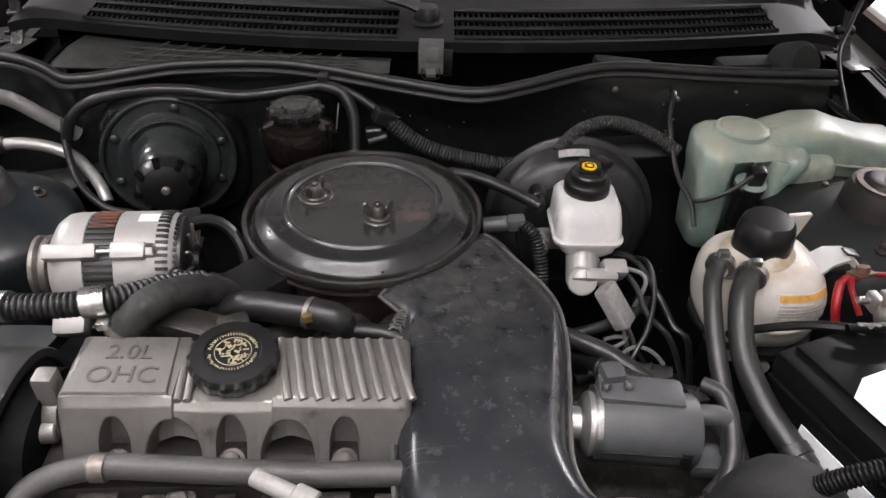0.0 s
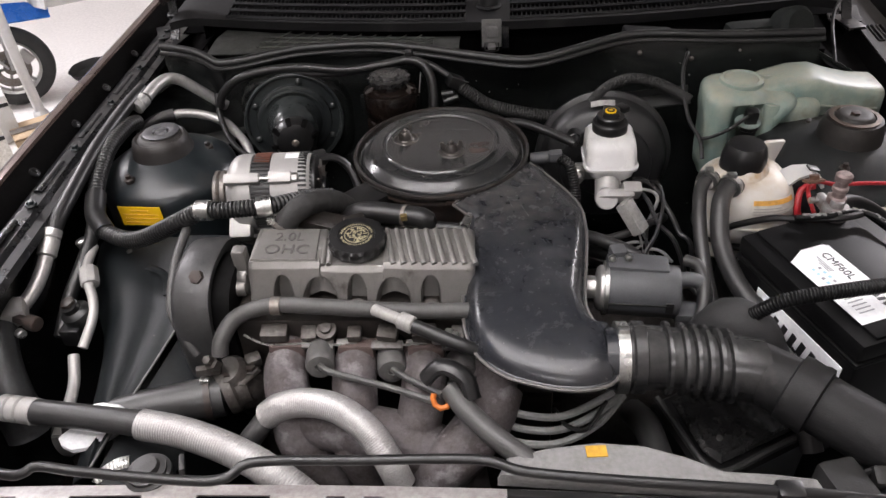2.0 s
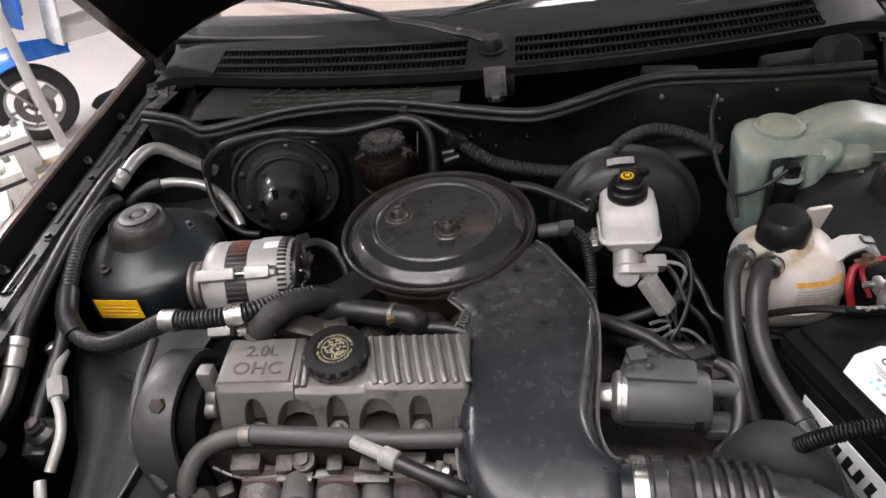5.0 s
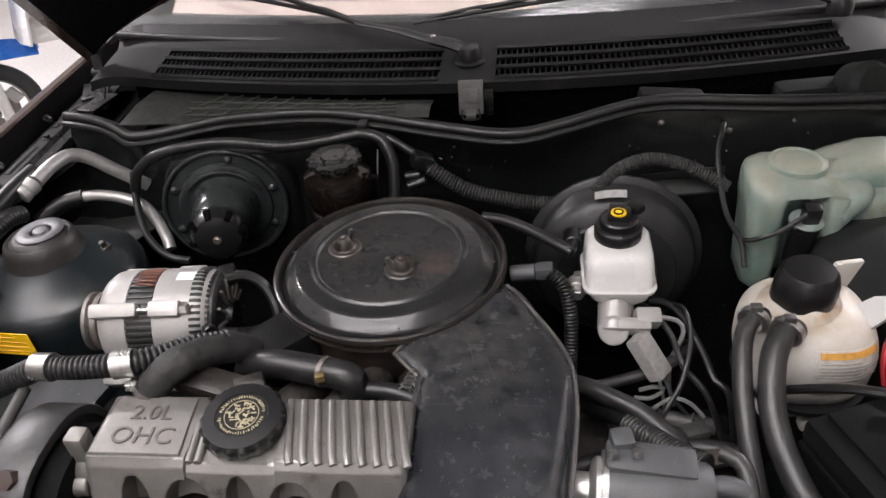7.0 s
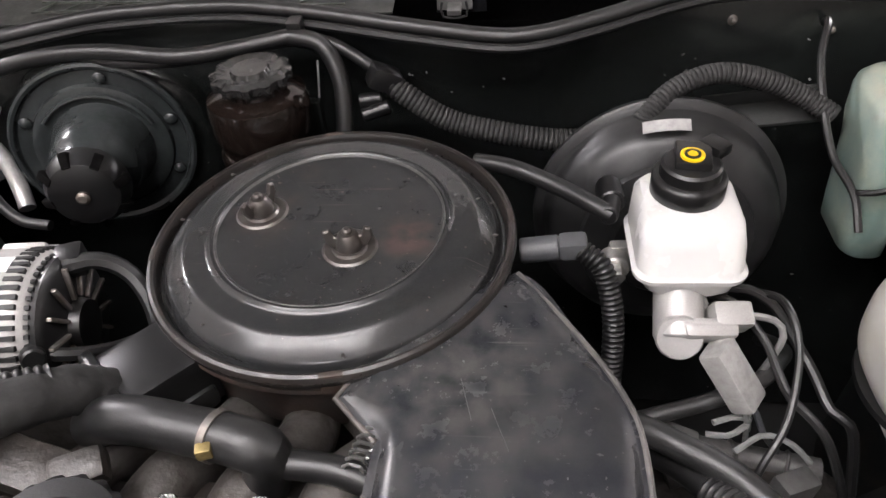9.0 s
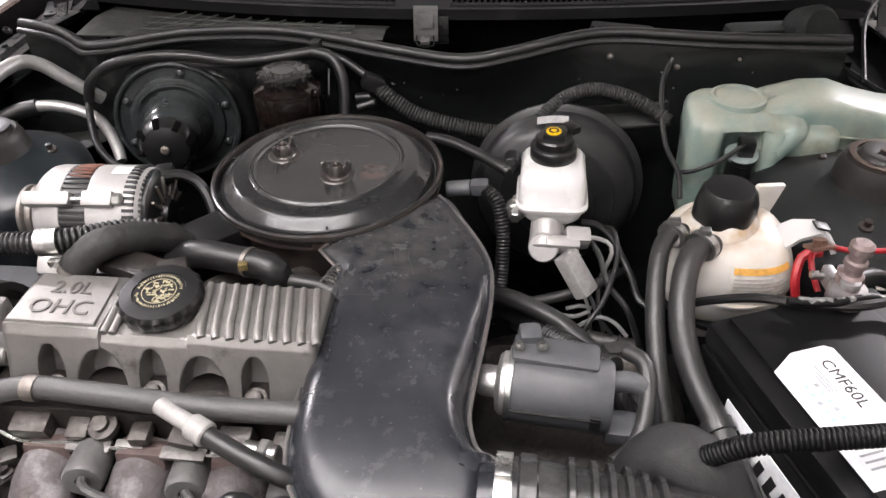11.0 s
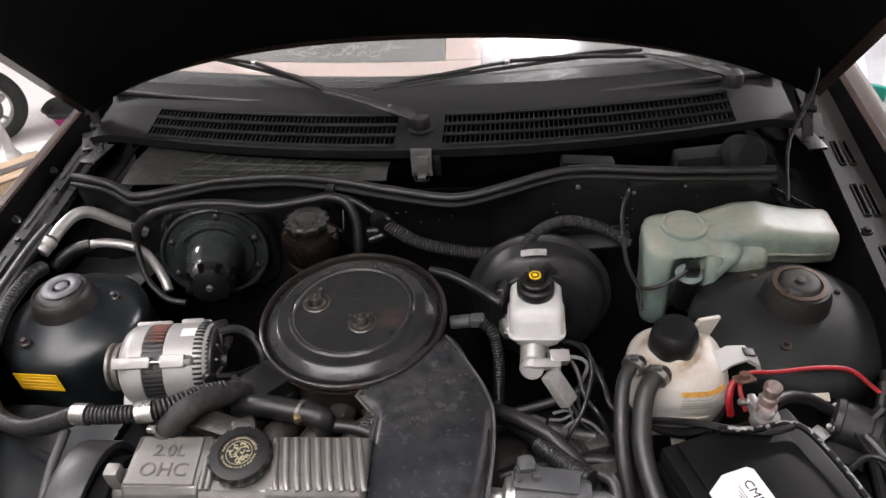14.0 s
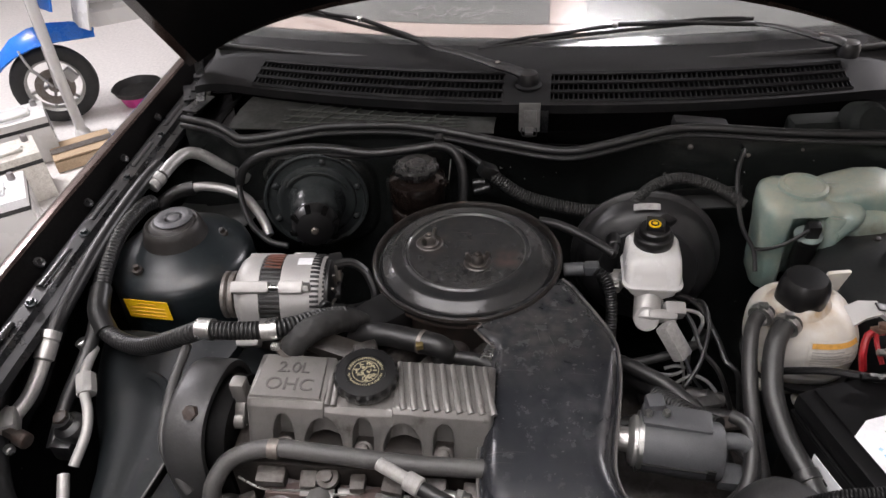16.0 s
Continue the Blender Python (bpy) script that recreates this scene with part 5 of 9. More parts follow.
# thermostat housing and rail pipe
th = thing("thermostat_housing", (-0.32, -0.42, 0.80), "dirty grey cast thermostat housing with a bleed screw", "housing")
part("housing", add(lathe([(0, 0), (0.029, 0), (0.031, 0.006), (0.031, 0.030), (0.027, 0.036), (0.024, 0.055), (0.018, 0.064), (0, 0.066)], pose(-0.314, -0.402, 0.778, 18, -12, 0), 28), lathe([(0, 0), (0.028, 0), (0.030, 0.004), (0.030, 0.012), (0.026, 0.016), (0.025, 0.03), (0, 0.03)], along((-0.334, -0.433, 0.803), (-0.305, -0.415, 0.806)), 28)), HEAD, th)
part("flange", add(prism([(-0.350, -0.425), (-0.338, -0.440), (-0.300, -0.436), (-0.286, -0.412), (-0.296, -0.396), (-0.330, -0.398)], 0.822, 0.829, None, 0.003), box(0.020, 0.016, 0.018, pose(-0.296, -0.404, 0.836, 12, 0, 30), 0.004)), HEAD, th)
for q in ((-0.323, -0.427, 0.829), (-0.297, -0.415, 0.829)):
    part("bolt", lathe([(0, 0), (0.0095, 0), (0.0095, 0.002), (0.0065, 0.003), (0.0065, 0.008), (0, 0.009)], Matrix.Translation(q), 6), RUSTBLACK, th)
part("bleed_screw", add(lathe([(0, 0), (0.010, 0), (0.010, 0.012), (0.006, 0.014), (0.006, 0.022), (0, 0.024)], pose(-0.335, -0.425, 0.85, 25, -15, 0), 6), box(0.03, 0.01, 0.012, pose(-0.345, -0.43, 0.845, 0, 10, 20), 0.003)), HEAD, th)
rp = thing("breather_pipe", (-0.2, -0.385, 0.9), "grey rubber breather pipe along the valve cover", "hose")
part("pipe", tube([(-0.325, -0.425, 0.868), (-0.322, -0.415, 0.885), (-0.305, -0.392, 0.902), (-0.262, -0.380, 0.910), (-0.207, -0.380, 0.909), (-0.149, -0.381, 0.906), (-0.092, -0.381, 0.903), (0.0, -0.375, 0.898)], 0.0105, n=14), PALERUBBER, rp)
part("band", lathe([(0.009, 0), (0.0118, 0), (0.0118, 0.012), (0.009, 0.012)], along((-0.262, -0.3805, 0.910), (-0.25, -0.3803, 0.910)), 20), DULLSTEEL, rp, "dull steel band")
sc = thing("sensor_lead", (-0.1, -0.41, 0.915), "black sleeved sensor lead with a pale connector", "wire")
part("connector", add(rod((-0.132, -0.392, 0.916), (-0.086, -0.412, 0.912), 0.0075), rod((-0.098, -0.407, 0.913), (-0.080, -0.415, 0.911), 0.011)), mat("pale_grey_nylon", (0.29, 0.283, 0.27), 0.5, blotch=40), sc, "pale grey connector")
part("sleeve", tube([(-0.088, -0.412, 0.912), (-0.046, -0.428, 0.905), (-0.012, -0.436, 0.895), (0.02, -0.43, 0.87)], 0.0085, n=10), RUBBER, sc)
sw = thing("temperature_sender", (-0.05, -0.4, 0.88), "small steel temperature sender on the head", "sensor")
part("body", add(rod((-0.06, -0.405, 0.882), (-0.028, -0.408, 0.882), 0.009), rod((-0.045, -0.406, 0.882), (-0.036, -0.407, 0.882), 0.0125, 6)), STEEL, sw)

# ---- air cleaner ----
AC = Vector((-0.072, -0.044, 0.001))
ac = thing("air_cleaner", (-0.072, -0.046, 0.80), "round black enamelled air cleaner with a worn lid", "air cleaner")
AM = Matrix.Translation(AC) @ Matrix.Diagonal((0.988, 0.988, 1, 1))
LIDWEAR = mat("lid_dust_line", (0.062, 0.060, 0.057), 0.5, second=(0.022, 0.021, 0.020), blotch=60, mix=0.7, bump=0.1)
RUSTRIM = mat("chipped_rusty_enamel", (0.0115, 0.0110, 0.0106), 0.22, second=(0.024, 0.018, 0.015), blotch=70, mix=0.5, dust=0.35, dust_colour=(0.036, 0.032, 0.029), bump=0.08, stain=((0.062, 0.041, 0.031), 45, 0.63))
lid = part("lid", lathe([(0, 0.9420), (0.015, 0.9420), (0.0830, 0.9424), (0.0848, 0.9428), (0.0862, 0.9442), (0.0876, 0.9455), (0.0894, 0.9456), (0.0912, 0.9442), (0.0925, 0.9431), (0.0945, 0.9427), (0.1060, 0.9429), (0.1085, 0.9427), (0.1102, 0.9422), (0.1118, 0.9413), (0.1133, 0.9403), (0.1235, 0.9332), (0.1250, 0.9317), (0.1260, 0.9288), (0.1270, 0.9252), (0.1285, 0.9240), (0.1305, 0.9243), (0.1305, 0.9200)], AM, 112), LID, ac, "worn black lid with a raised ring")
part("worn_line", lathe([(0.0852, 0.9431), (0.0866, 0.9448), (0.0862, 0.9450), (0.0848, 0.9433)], AM, 96, None, True), LIDWEAR, lid, "pale dust line along the raised ring")
part("rolled_rim", lathe([(0.1306, 0.9245), (0.1314, 0.9305), (0.1332, 0.9340), (0.1355, 0.9350), (0.1378, 0.9340), (0.1391, 0.9315), (0.1391, 0.9282), (0.1378, 0.9240), (0.1340, 0.9222), (0.1306, 0.9215)], AM, 96, None, True), RUSTRIM, ac, "rust-chipped rolled rim")
random.seed(31)
for k in range(26):
    a, r = random.uniform(0, 2 * math.pi), random.choice((0.112, 0.118, 0.122, 0.100))
    part("chip", lathe([(0, 0), (1, 0), (0.7, 0.4), (0, 0.5)], pose(AC.x + r * math.cos(a), AC.y + r * math.sin(a), 0.9432 - max(0, r - 0.11) * 0.55, 0, 0, math.degrees(a)) @ Matrix.Diagonal((random.uniform(0.0010, 0.0024), random.uniform(0.0008, 0.0014), 0.0012, 1)), 7), RUSTRIM, lid)
part("seam", lathe([(0.130, 0.9215), (0.1365, 0.921), (0.1368, 0.917), (0.130, 0.916)], AM, 96), RUSTBLACK, ac, "rust-flecked rolled seam")
part("can", lathe([(0.129, 0.918), (0.127, 0.912), (0.1265, 0.872), (0.122, 0.862), (0.075, 0.85), (0.06, 0.82), (0.06, 0.70), (0, 0.70)], AM, 72), RUSTBLACK, ac, "rusty black lower can")


def wing_nut(cx, cy, turn):
    seat = part("washer", lathe([(0, 0), (0.0185, 0), (0.0205, 0.0012), (0.0185, 0.0026), (0.0130, 0.0018), (0.0115, 0.0035), (0, 0.0035)], Matrix.Translation((cx, cy, 0.9418)), 30), DARKRUST, ac, "rusty dished washer")
    nut = lathe([(0, 0), (0.0098, 0), (0.0092, 0.006), (0.0072, 0.011), (0.0058, 0.0125), (0, 0.0125)], Matrix.Translation((cx, cy, 0.9450)), 20)
    add(nut, rod((cx, cy, 0.955), (cx, cy, 0.9615), 0.0036, 10))
    c, d = math.cos(radians(turn)), math.sin(radians(turn))
    for s in (-1, 1):
        wing = prism([(0.004, 0.0), (0.0125, 0.0), (0.0175, 0.008), (0.0170, 0.015), (0.0125, 0.0165), (0.0095, 0.0100), (0.004, 0.0085)], -0.0019, 0.0019, None, 0.0012)
        wing.transform(Matrix.Translation((cx, cy, 0.9455)) @ Matrix.Rotation(radians(turn + (180 if s < 0 else 0)), 4, "Z") @ Matrix.Rotation(radians(90), 4, "X"))
        add(nut, wing)
    part("wing_nut", nut, DARKRUST, ac, "dark tarnished wing nut")


wing_nut(-0.053, -0.070, 8)
wing_nut(-0.128, -0.030, 62)
for a in (8, 100, 190, 280):
    px, py = AC.x + 0.134 * math.cos(radians(a)), AC.y + 0.134 * math.sin(radians(a))
    part("clip", box(0.005, 0.016, 0.018, pose(px, py, 0.927, 0, 0, a), 0.0015), RUSTBLACK, ac)
SN = pose(-0.178, -0.156, 0.901, 0, 0, 226)
part("snout", add(add(box(0.066, 0.056, 0.048, SN, 0.007), box(0.010, 0.064, 0.056, SN @ pose(0.030, 0, 0), 0.004)), box(0.030, 0.064, 0.020, SN @ pose(-0.012, 0, -0.012), 0.005)), PLASTIC, ac, "black flanged inlet snout")

# ---- intake duct ----
DO = [(0.066, -0.078), (0.106, -0.138), (0.131, -0.190), (0.137, -0.235), (0.134, -0.285), (0.129, -0.330), (0.128, -0.365), (0.138, -0.395), (0.156, -0.405), (0.158, -0.440), (0.154, -0.476), (0.135, -0.492), (0.100, -0.497),
      (0.060, -0.490), (0.022, -0.474), (-0.006, -0.444), (-0.020, -0.405), (-0.025, -0.350), (-0.024, -0.295), (-0.020, -0.245), (-0.017, -0.215), (-0.045, -0.187), (-0.030, -0.158), (0.0, -0.10)]


def flange_z(y):
    return 0.925 if y > -0.2 else max(0.894, 0.925 + (y + 0.2) * 0.2)


def duct_top(y):
    return 0.932 - 0.05 * max(0.0, -0.22 - y) - 0.65 * max(0.0, -0.36 - y) ** 2


def duct_shell():
    pts = [(p[0], p[1], 0) for p in DO]
    loop = pts[:21] + pts[21:]
    fine = []
    k = len(loop)
    for i in range(k):
        p0, p1, p2, p3 = (Vector(loop[(i + d) % k]) for d in (-1, 0, 1, 2))
        steps = 6
        for s in range(steps):
            t = s / steps
            if 19 <= i <= 23:
                q = p1.lerp(p2, t)
            else:
                q = 0.5 * (2 * p1 + (p2 - p0) * t + (2 * p0 - 5 * p1 + 4 * p2 - p3) * t * t + (3 * p1 - p0 - 3 * p2 + p3) * t ** 3)
            fine.append((q.x, q.y))
    fine = fine[::-1]   # counter-clockwise

    def ring(ins, up):
        q = offset(fine, ins)
        out = []
        for (ox, oy), (x, y) in zip(fine, q):
            f = flange_z(oy)
            top = duct_top(y)
            out.append((x, y, up(f, top)))
        return out
    rings = [ring(0.040, lambda f, t: f - 0.045), ring(0.022, lambda f, t: f - 0.02), ring(0.004, lambda f, t: f - 0.004), ring(-0.001, lambda f, t: f - 0.003), ring(-0.001, lambda f, t: f + 0.001), ring(0.0035, lambda f, t: f + 0.0015),
             ring(0.0045, lambda f, t: f + 0.004 if t - f > 0.02 else f + 0.002), ring(0.007, lambda f, t: f + (t - f) * 0.45), ring(0.012, lambda f, t: f + (t - f) * 0.74), ring(0.018, lambda f, t: f + (t - f) * 0.90), ring(0.025, lambda f, t: f + (t - f) * 0.98), ring(0.032, lambda f, t: t)]
    bm = rings_mesh(rings, True, False)
    top = rings[-1]
    flat = [Vector((x, y)) for x, y, z in top]
    vs, es, fs, *_ = geometry.delaunay_2d_cdt(flat, [], [list(range(len(flat)))], 1, 1e-5)
    cap_bm = bmesh.new()
    cv = [cap_bm.verts.new((v.x, v.y, 0.0)) for v in vs]
    for f in fs:
        cap_bm.faces.new([cv[k] for k in f])
    for k in range(9):
        bmesh.ops.bisect_plane(cap_bm, geom=cap_bm.verts[:] + cap_bm.edges[:] + cap_bm.faces[:], plane_co=(0, -0.27 - 0.022 * k, 0), plane_no=(0, 1, 0))
    for vert in cap_bm.verts:
        vert.co.z = duct_top(vert.co.y)
    add(bm, cap_bm)
    bmesh.ops.remove_doubles(bm, verts=bm.verts, dist=0.0002)
    return bm


duct = thing("intake_duct", (0.06, -0.30, 0.88), "wide black moulded air intake duct, dusty and scuffed", "duct")
part("shell", duct_shell(), DUCT, duct, "", 30)
rim_line = [(p[0], p[1], flange_z(p[1]) + 0.0005) for p in DO]
part("worn_rim", tube(rim_line[:20], 0.0022, n=8), mat("worn_pale_rim", (0.045, 0.043, 0.042), 0.4, second=(0.10, 0.092, 0.085), blotch=40, mix=0.7), duct, "pale worn flange edge")
part("worn_rim", tube(rim_line[20:23], 0.0022, n=8, straight=True), mat("worn_brown_rim", (0.05, 0.045, 0.042), 0.4, second=(0.11, 0.095, 0.085), blotch=40, mix=0.7), duct, "pale worn flange edge")
scratch = bmesh.new()
random.seed(12)
for i in range(26):
    x, y = random.uniform(0.0, 0.11), random.uniform(-0.45, -0.12)
    if i < 2:
        add(scratch, box(0.0003, 0.03, 0.0003, pose(0.035 + 0.02 * i, -0.19 - 0.02 * i, 0.9322, 0, 0, 14 + 6 * i), 0))
    else:
        add(scratch, box(random.uniform(0.001, 0.003), random.uniform(0.0006, 0.0012), 0.0003, pose(x, y, duct_top(y) + 0.0002, 0, 0, random.uniform(0, 180)), 0))
tagged(part("scuffs", scratch, mat("pale_scuff", (0.09, 0.09, 0.09), 0.6), duct, "pale scuffs"), kind="stuff")
part("outlet", lathe([(0.036, 0), (0.036, 0.03), (0.034, 0.032), (0.030, 0.032), (0.030, 0)], along((0.142, -0.440, 0.885), (0.20, -0.440, 0.885)), 36), DUCT, duct)

# ---- bellows hose ----
bh = thing("intake_hose", (0.25, -0.44, 0.885), "black ribbed rubber intake hose bending to the air box", "hose")
prof = [(0.0, 0.0395), (0.016, 0.0395), (0.018, 0.042), (0.030, 0.042), (0.032, 0.038), (0.050, 0.037)]
x = 0.052
for i in range(6):
    prof += [(x, 0.0365), (x + 0.002, 0.0425), (x + 0.006, 0.0430), (x + 0.008, 0.0365)]
    x += 0.0125 if i else 0.017
prof += [(x + 0.004, 0.0375), (x + 0.03, 0.0375)]
def hose_centre(s):
    pts = [(0.155, -0.438, 0.885), (0.20, -0.438, 0.885), (0.25, -0.442, 0.884), (0.295, -0.450, 0.882)]
    for a, b in zip(pts, pts[1:]):
        d = (Vector(b) - Vector(a)).length
        if s <= d:
            return Vector(a).lerp(Vector(b), s / d)
        s -= d
    return Vector(pts[-1]) + (Vector(pts[-1]) - Vector(pts[-2])).normalized() * s
rings = []
for s, r in prof:
    c = hose_centre(s)
    rings.append([(c.x, c.y + r * math.cos(2 * math.pi * j / 32), c.z + r * math.sin(2 * math.pi * j / 32)) for j in range(32)])
part("bellows", rings_mesh(rings), SHINYRUBBER, bh, "ribbed rubber bellows")
ring_clamp((0.1605, -0.438, 0.885), (0.2, -0.438, 0.885), 0.0405, bh, 0.013)
end = hose_centre(prof[-1][0])
part("tube", tube([end - Vector((0.006, 0, 0)), (0.315, -0.458, 0.882), (0.345, -0.480, 0.880), (0.385, -0.513, 0.875), (0.435, -0.552, 0.865), (0.48, -0.585, 0.84)], 0.034, n=28, step=0.006), DULLRUBBER, bh, "smooth dull rubber tube")
part("cuff", lathe([(0.034, 0), (0.039, 0.002), (0.040, 0.010), (0.039, 0.022), (0.0405, 0.026), (0.040, 0.032), (0.034, 0.034)], along((0.338, -0.474, 0.8805), (0.372, -0.502, 0.877)), 32), DULLRUBBER, bh)
# ---- brake booster and master cylinder ----
bo = thing("brake_booster", (0.2, 0.1, 0.83), "round satin-black brake booster on the firewall", "brake booster")
BM = along((0.202, 0.145, 0.817), (0.202, 0.03, 0.832)) @ Matrix.Diagonal((0.99, 0.99, 1, 1))
part("shell", lathe([(0, -0.03), (0.085, -0.03), (0.098, -0.015), (0.112, 0.010), (0.115, 0.020), (0.1195, 0.024), (0.1212, 0.027), (0.1212, 0.032), (0.119, 0.034), (0.1125, 0.036), (0.110, 0.040), (0.109, 0.056), (0.104, 0.066), (0.094, 0.074), (0.080, 0.079), (0.078, 0.084), (0.055, 0.087), (0.050, 0.093), (0.03, 0.096), (0, 0.096)], BM, 72), BOOSTER, bo, "satin black pressed shell")
part("label", sheet([[(x, 0.0835 + 0.0022 * k, 0.8250 + math.sqrt((0.1115 + 0.0014 * k) ** 2 - (x - 0.200) ** 2)) for x in (0.172, 0.182, 0.192, 0.202, 0.212)] for k in (0, 2, 4)], 0.0008), mat("grey_worn_label", (0.35, 0.34, 0.33), 0.5, second=(0.2, 0.2, 0.2), blotch=80), bo, "worn white paper label")
part("check_valve", add(rod((0.143, 0.055, 0.90), (0.143, 0.025, 0.905), 0.011), rod((0.143, 0.03, 0.905), (0.137, 0.0, 0.912), 0.008)), PLASTIC, bo)
mc = thing("brake_master_cylinder", (0.194, -0.03, 0.86), "alloy brake master cylinder with a white fluid reservoir", "master cylinder")
part("body", add(rod((0.196, 0.062, 0.862), (0.194, -0.050, 0.860), 0.019, 24), rod((0.190, -0.040, 0.872), (0.188, -0.072, 0.850), 0.019, 28)), ALTALLOY, mc, "die-cast alloy cylinder body")
part("mounting_ear", add(rod((0.150, 0.03, 0.842), (0.150, 0.012, 0.842), 0.013, 20), add(rod((0.150, 0.014, 0.842), (0.150, 0.0, 0.842), 0.008, 6), box(0.05, 0.012, 0.03, pose(0.17, 0.03, 0.842), 0.005))), ALLOY, mc)
part("port_boss", add(lathe([(0, 0), (0.0165, 0), (0.018, 0.002), (0.018, 0.014), (0.0165, 0.016), (0, 0.016)], along((0.188, -0.066, 0.852), (0.186, -0.084, 0.862)), 30), add(box(0.042, 0.016, 0.026, pose(0.208, -0.070, 0.858, 28, 6, 6), 0.006), box(0.030, 0.020, 0.024, pose(0.226, -0.060, 0.862, 25, 5, 6), 0.004))), ALTALLOY, mc, "flat grey switch housing")
part("plug", add(box(0.026, 0.020, 0.056, along((0.216, -0.087, 0.850), (0.240, -0.104, 0.815)) @ Matrix.Translation((0, 0, 0.020)), 0.004), rod((0.222, -0.066, 0.858), (0.219, -0.087, 0.846), 0.008)), mat("pale_grey_plug", (0.30, 0.292, 0.28), 0.5, blotch=40), mc, "pale grey connector plug")
part("plug_wire", tube([(0.237, -0.098, 0.820), (0.249, -0.105, 0.800), (0.258, -0.110, 0.780), (0.276, -0.105, 0.750)], 0.0026, n=6), COIL, mc)
part("plug_wire", tube([(0.234, -0.100, 0.820), (0.244, -0.103, 0.790), (0.251, -0.101, 0.750)], 0.0022, n=6), WIRE, mc)
def round_rect(cx, cy, sx, sy, r, n=6):
    out = []
    for (dx, dy, a0) in ((1, 1, 0), (-1, 1, 90), (-1, -1, 180), (1, -1, 270)):
        for k in range(n + 1):
            a = radians(a0 + 90 * k / n)
            out.append((cx + dx * (sx / 2 - r) + r * math.cos(a), cy + dy * (sy / 2 - r) + r * math.sin(a)))
    return out
def loft_rr(levels):
    return rings_mesh([[(x, y, z) for x, y in round_rect(cx, cy, sx, sy, r)] for cx, cy, sx, sy, r, z in levels])
part("reservoir", loft_rr([(0.195, -0.018, 0.050, 0.060, 0.010, 0.872), (0.195, -0.018, 0.066, 0.070, 0.012, 0.880), (0.194, -0.016, 0.074, 0.076, 0.014, 0.890), (0.194, -0.016, 0.084, 0.084, 0.016, 0.893), (0.194, -0.016, 0.085, 0.085, 0.016, 0.897), (0.194, -0.015, 0.079, 0.080, 0.014, 0.900),
           (0.194, -0.012, 0.077, 0.076, 0.013, 0.918), (0.194, -0.006, 0.075, 0.068, 0.014, 0.930), (0.194, -0.003, 0.068, 0.058, 0.016, 0.936), (0.194, -0.002, 0.056, 0.05, 0.02, 0.938)]), WHITE, mc, "white translucent fluid reservoir")
mcap = part("cap", lathe([(0, 0.934), (0.026, 0.934), (0.0275, 0.937), (0.0275, 0.951), (0.026, 0.953), (0.0225, 0.954), (0.022, 0.962), (0.020, 0.964), (0, 0.9645)], Matrix.Translation((0.193, 0.0, 0)), 72, lambda a, z: 1 + (0.012 * math.sin(36 * a) if 0.936 < z < 0.952 else 0)), PLASTIC, mc, "black knurled reservoir cap")
part("cap_block", add(box(0.026, 0.030, 0.008, pose(0.194, 0.004, 0.966, 0, 0, -8), 0.002), box(0.016, 0.020, 0.010, pose(0.212, 0.016, 0.966, 0, 0, 40), 0.003)), PLASTIC, mcap)
part("dot_print", lathe([(0.0040, 0), (0.0058, 0), (0.0058, 0.0024), (0.0040, 0.0024)], Matrix.Translation((0.192, -0.001, 0.970)), 24, None, True), INK, mcap, "black printed ring")
part("cap_dot", lathe([(0, 0), (0.0088, 0), (0.0088, 0.0016), (0.007, 0.002), (0.006, 0.0012), (0.004, 0.0012), (0.0035, 0.0022), (0, 0.0022)], Matrix.Translation((0.192, -0.001, 0.970)), 28), YELLOW, mcap, "yellow printed warning disc")

hose("wiring_loom", [(0.105, -0.115, 0.815), (0.148, -0.137, 0.83), (0.180, -0.156, 0.832), (0.217, -0.180, 0.828), (0.259, -0.228, 0.815), (0.285, -0.275, 0.78)], 0.0105, GREYRUBBER, "dusty taped loom crossing above the gearbox", "cable", n=14)
hose("thin_wire", [(0.205, -0.030, 0.86), (0.232, -0.045, 0.862), (0.252, -0.075, 0.85), (0.262, -0.11, 0.835), (0.285, -0.14, 0.82), (0.312, -0.165, 0.75)], 0.0035, RUBBER, "thin black wire behind the tank hoses", "wire", n=8)
hose("thin_wire", [(0.255, -0.02, 0.85), (0.268, -0.05, 0.868), (0.272, -0.085, 0.855), (0.258, -0.13, 0.83), (0.235, -0.16, 0.80), (0.222, -0.19, 0.73)], 0.003, RUBBER, "thin black wire behind the tank hoses", "wire", n=8)

# ---- coolant expansion tank ----
et = thing("expansion_tank", (0.388, -0.095, 0.85), "stained cream plastic coolant expansion tank with a black cap", "tank")
tank = blob(0.384, -0.098, 0.868, 0.067, 0.066, 0.060, 2.8, 56, 28)
add(tank, lathe([(0.05, 0.905), (0.044, 0.918), (0.031, 0.930), (0.028, 0.940), (0, 0.940)], Matrix.Translation((0.376, -0.098, 0)), 40))
part("tank", tank, CREAM, et, "cream translucent tank stained brown", 55)
part("seam", lathe([(0.0655, 0), (0.0695, 0.001), (0.0695, 0.004), (0.0655, 0.005)], Matrix.Translation((0.388, -0.098, 0.858)), 56), CREAM, et)
part("lower_band", lathe([(0.064, 0), (0.0705, 0.001), (0.0705, 0.007), (0.062, 0.008)], Matrix.Translation((0.388, -0.098, 0.822)), 56), RUBBER, et, "black rubber strap")
part("foot", add(rod((0.388, -0.15, 0.80), (0.388, -0.162, 0.80), 0.010), box(0.10, 0.09, 0.03, pose(0.388, -0.10, 0.805), 0.012)), CREAM, et)
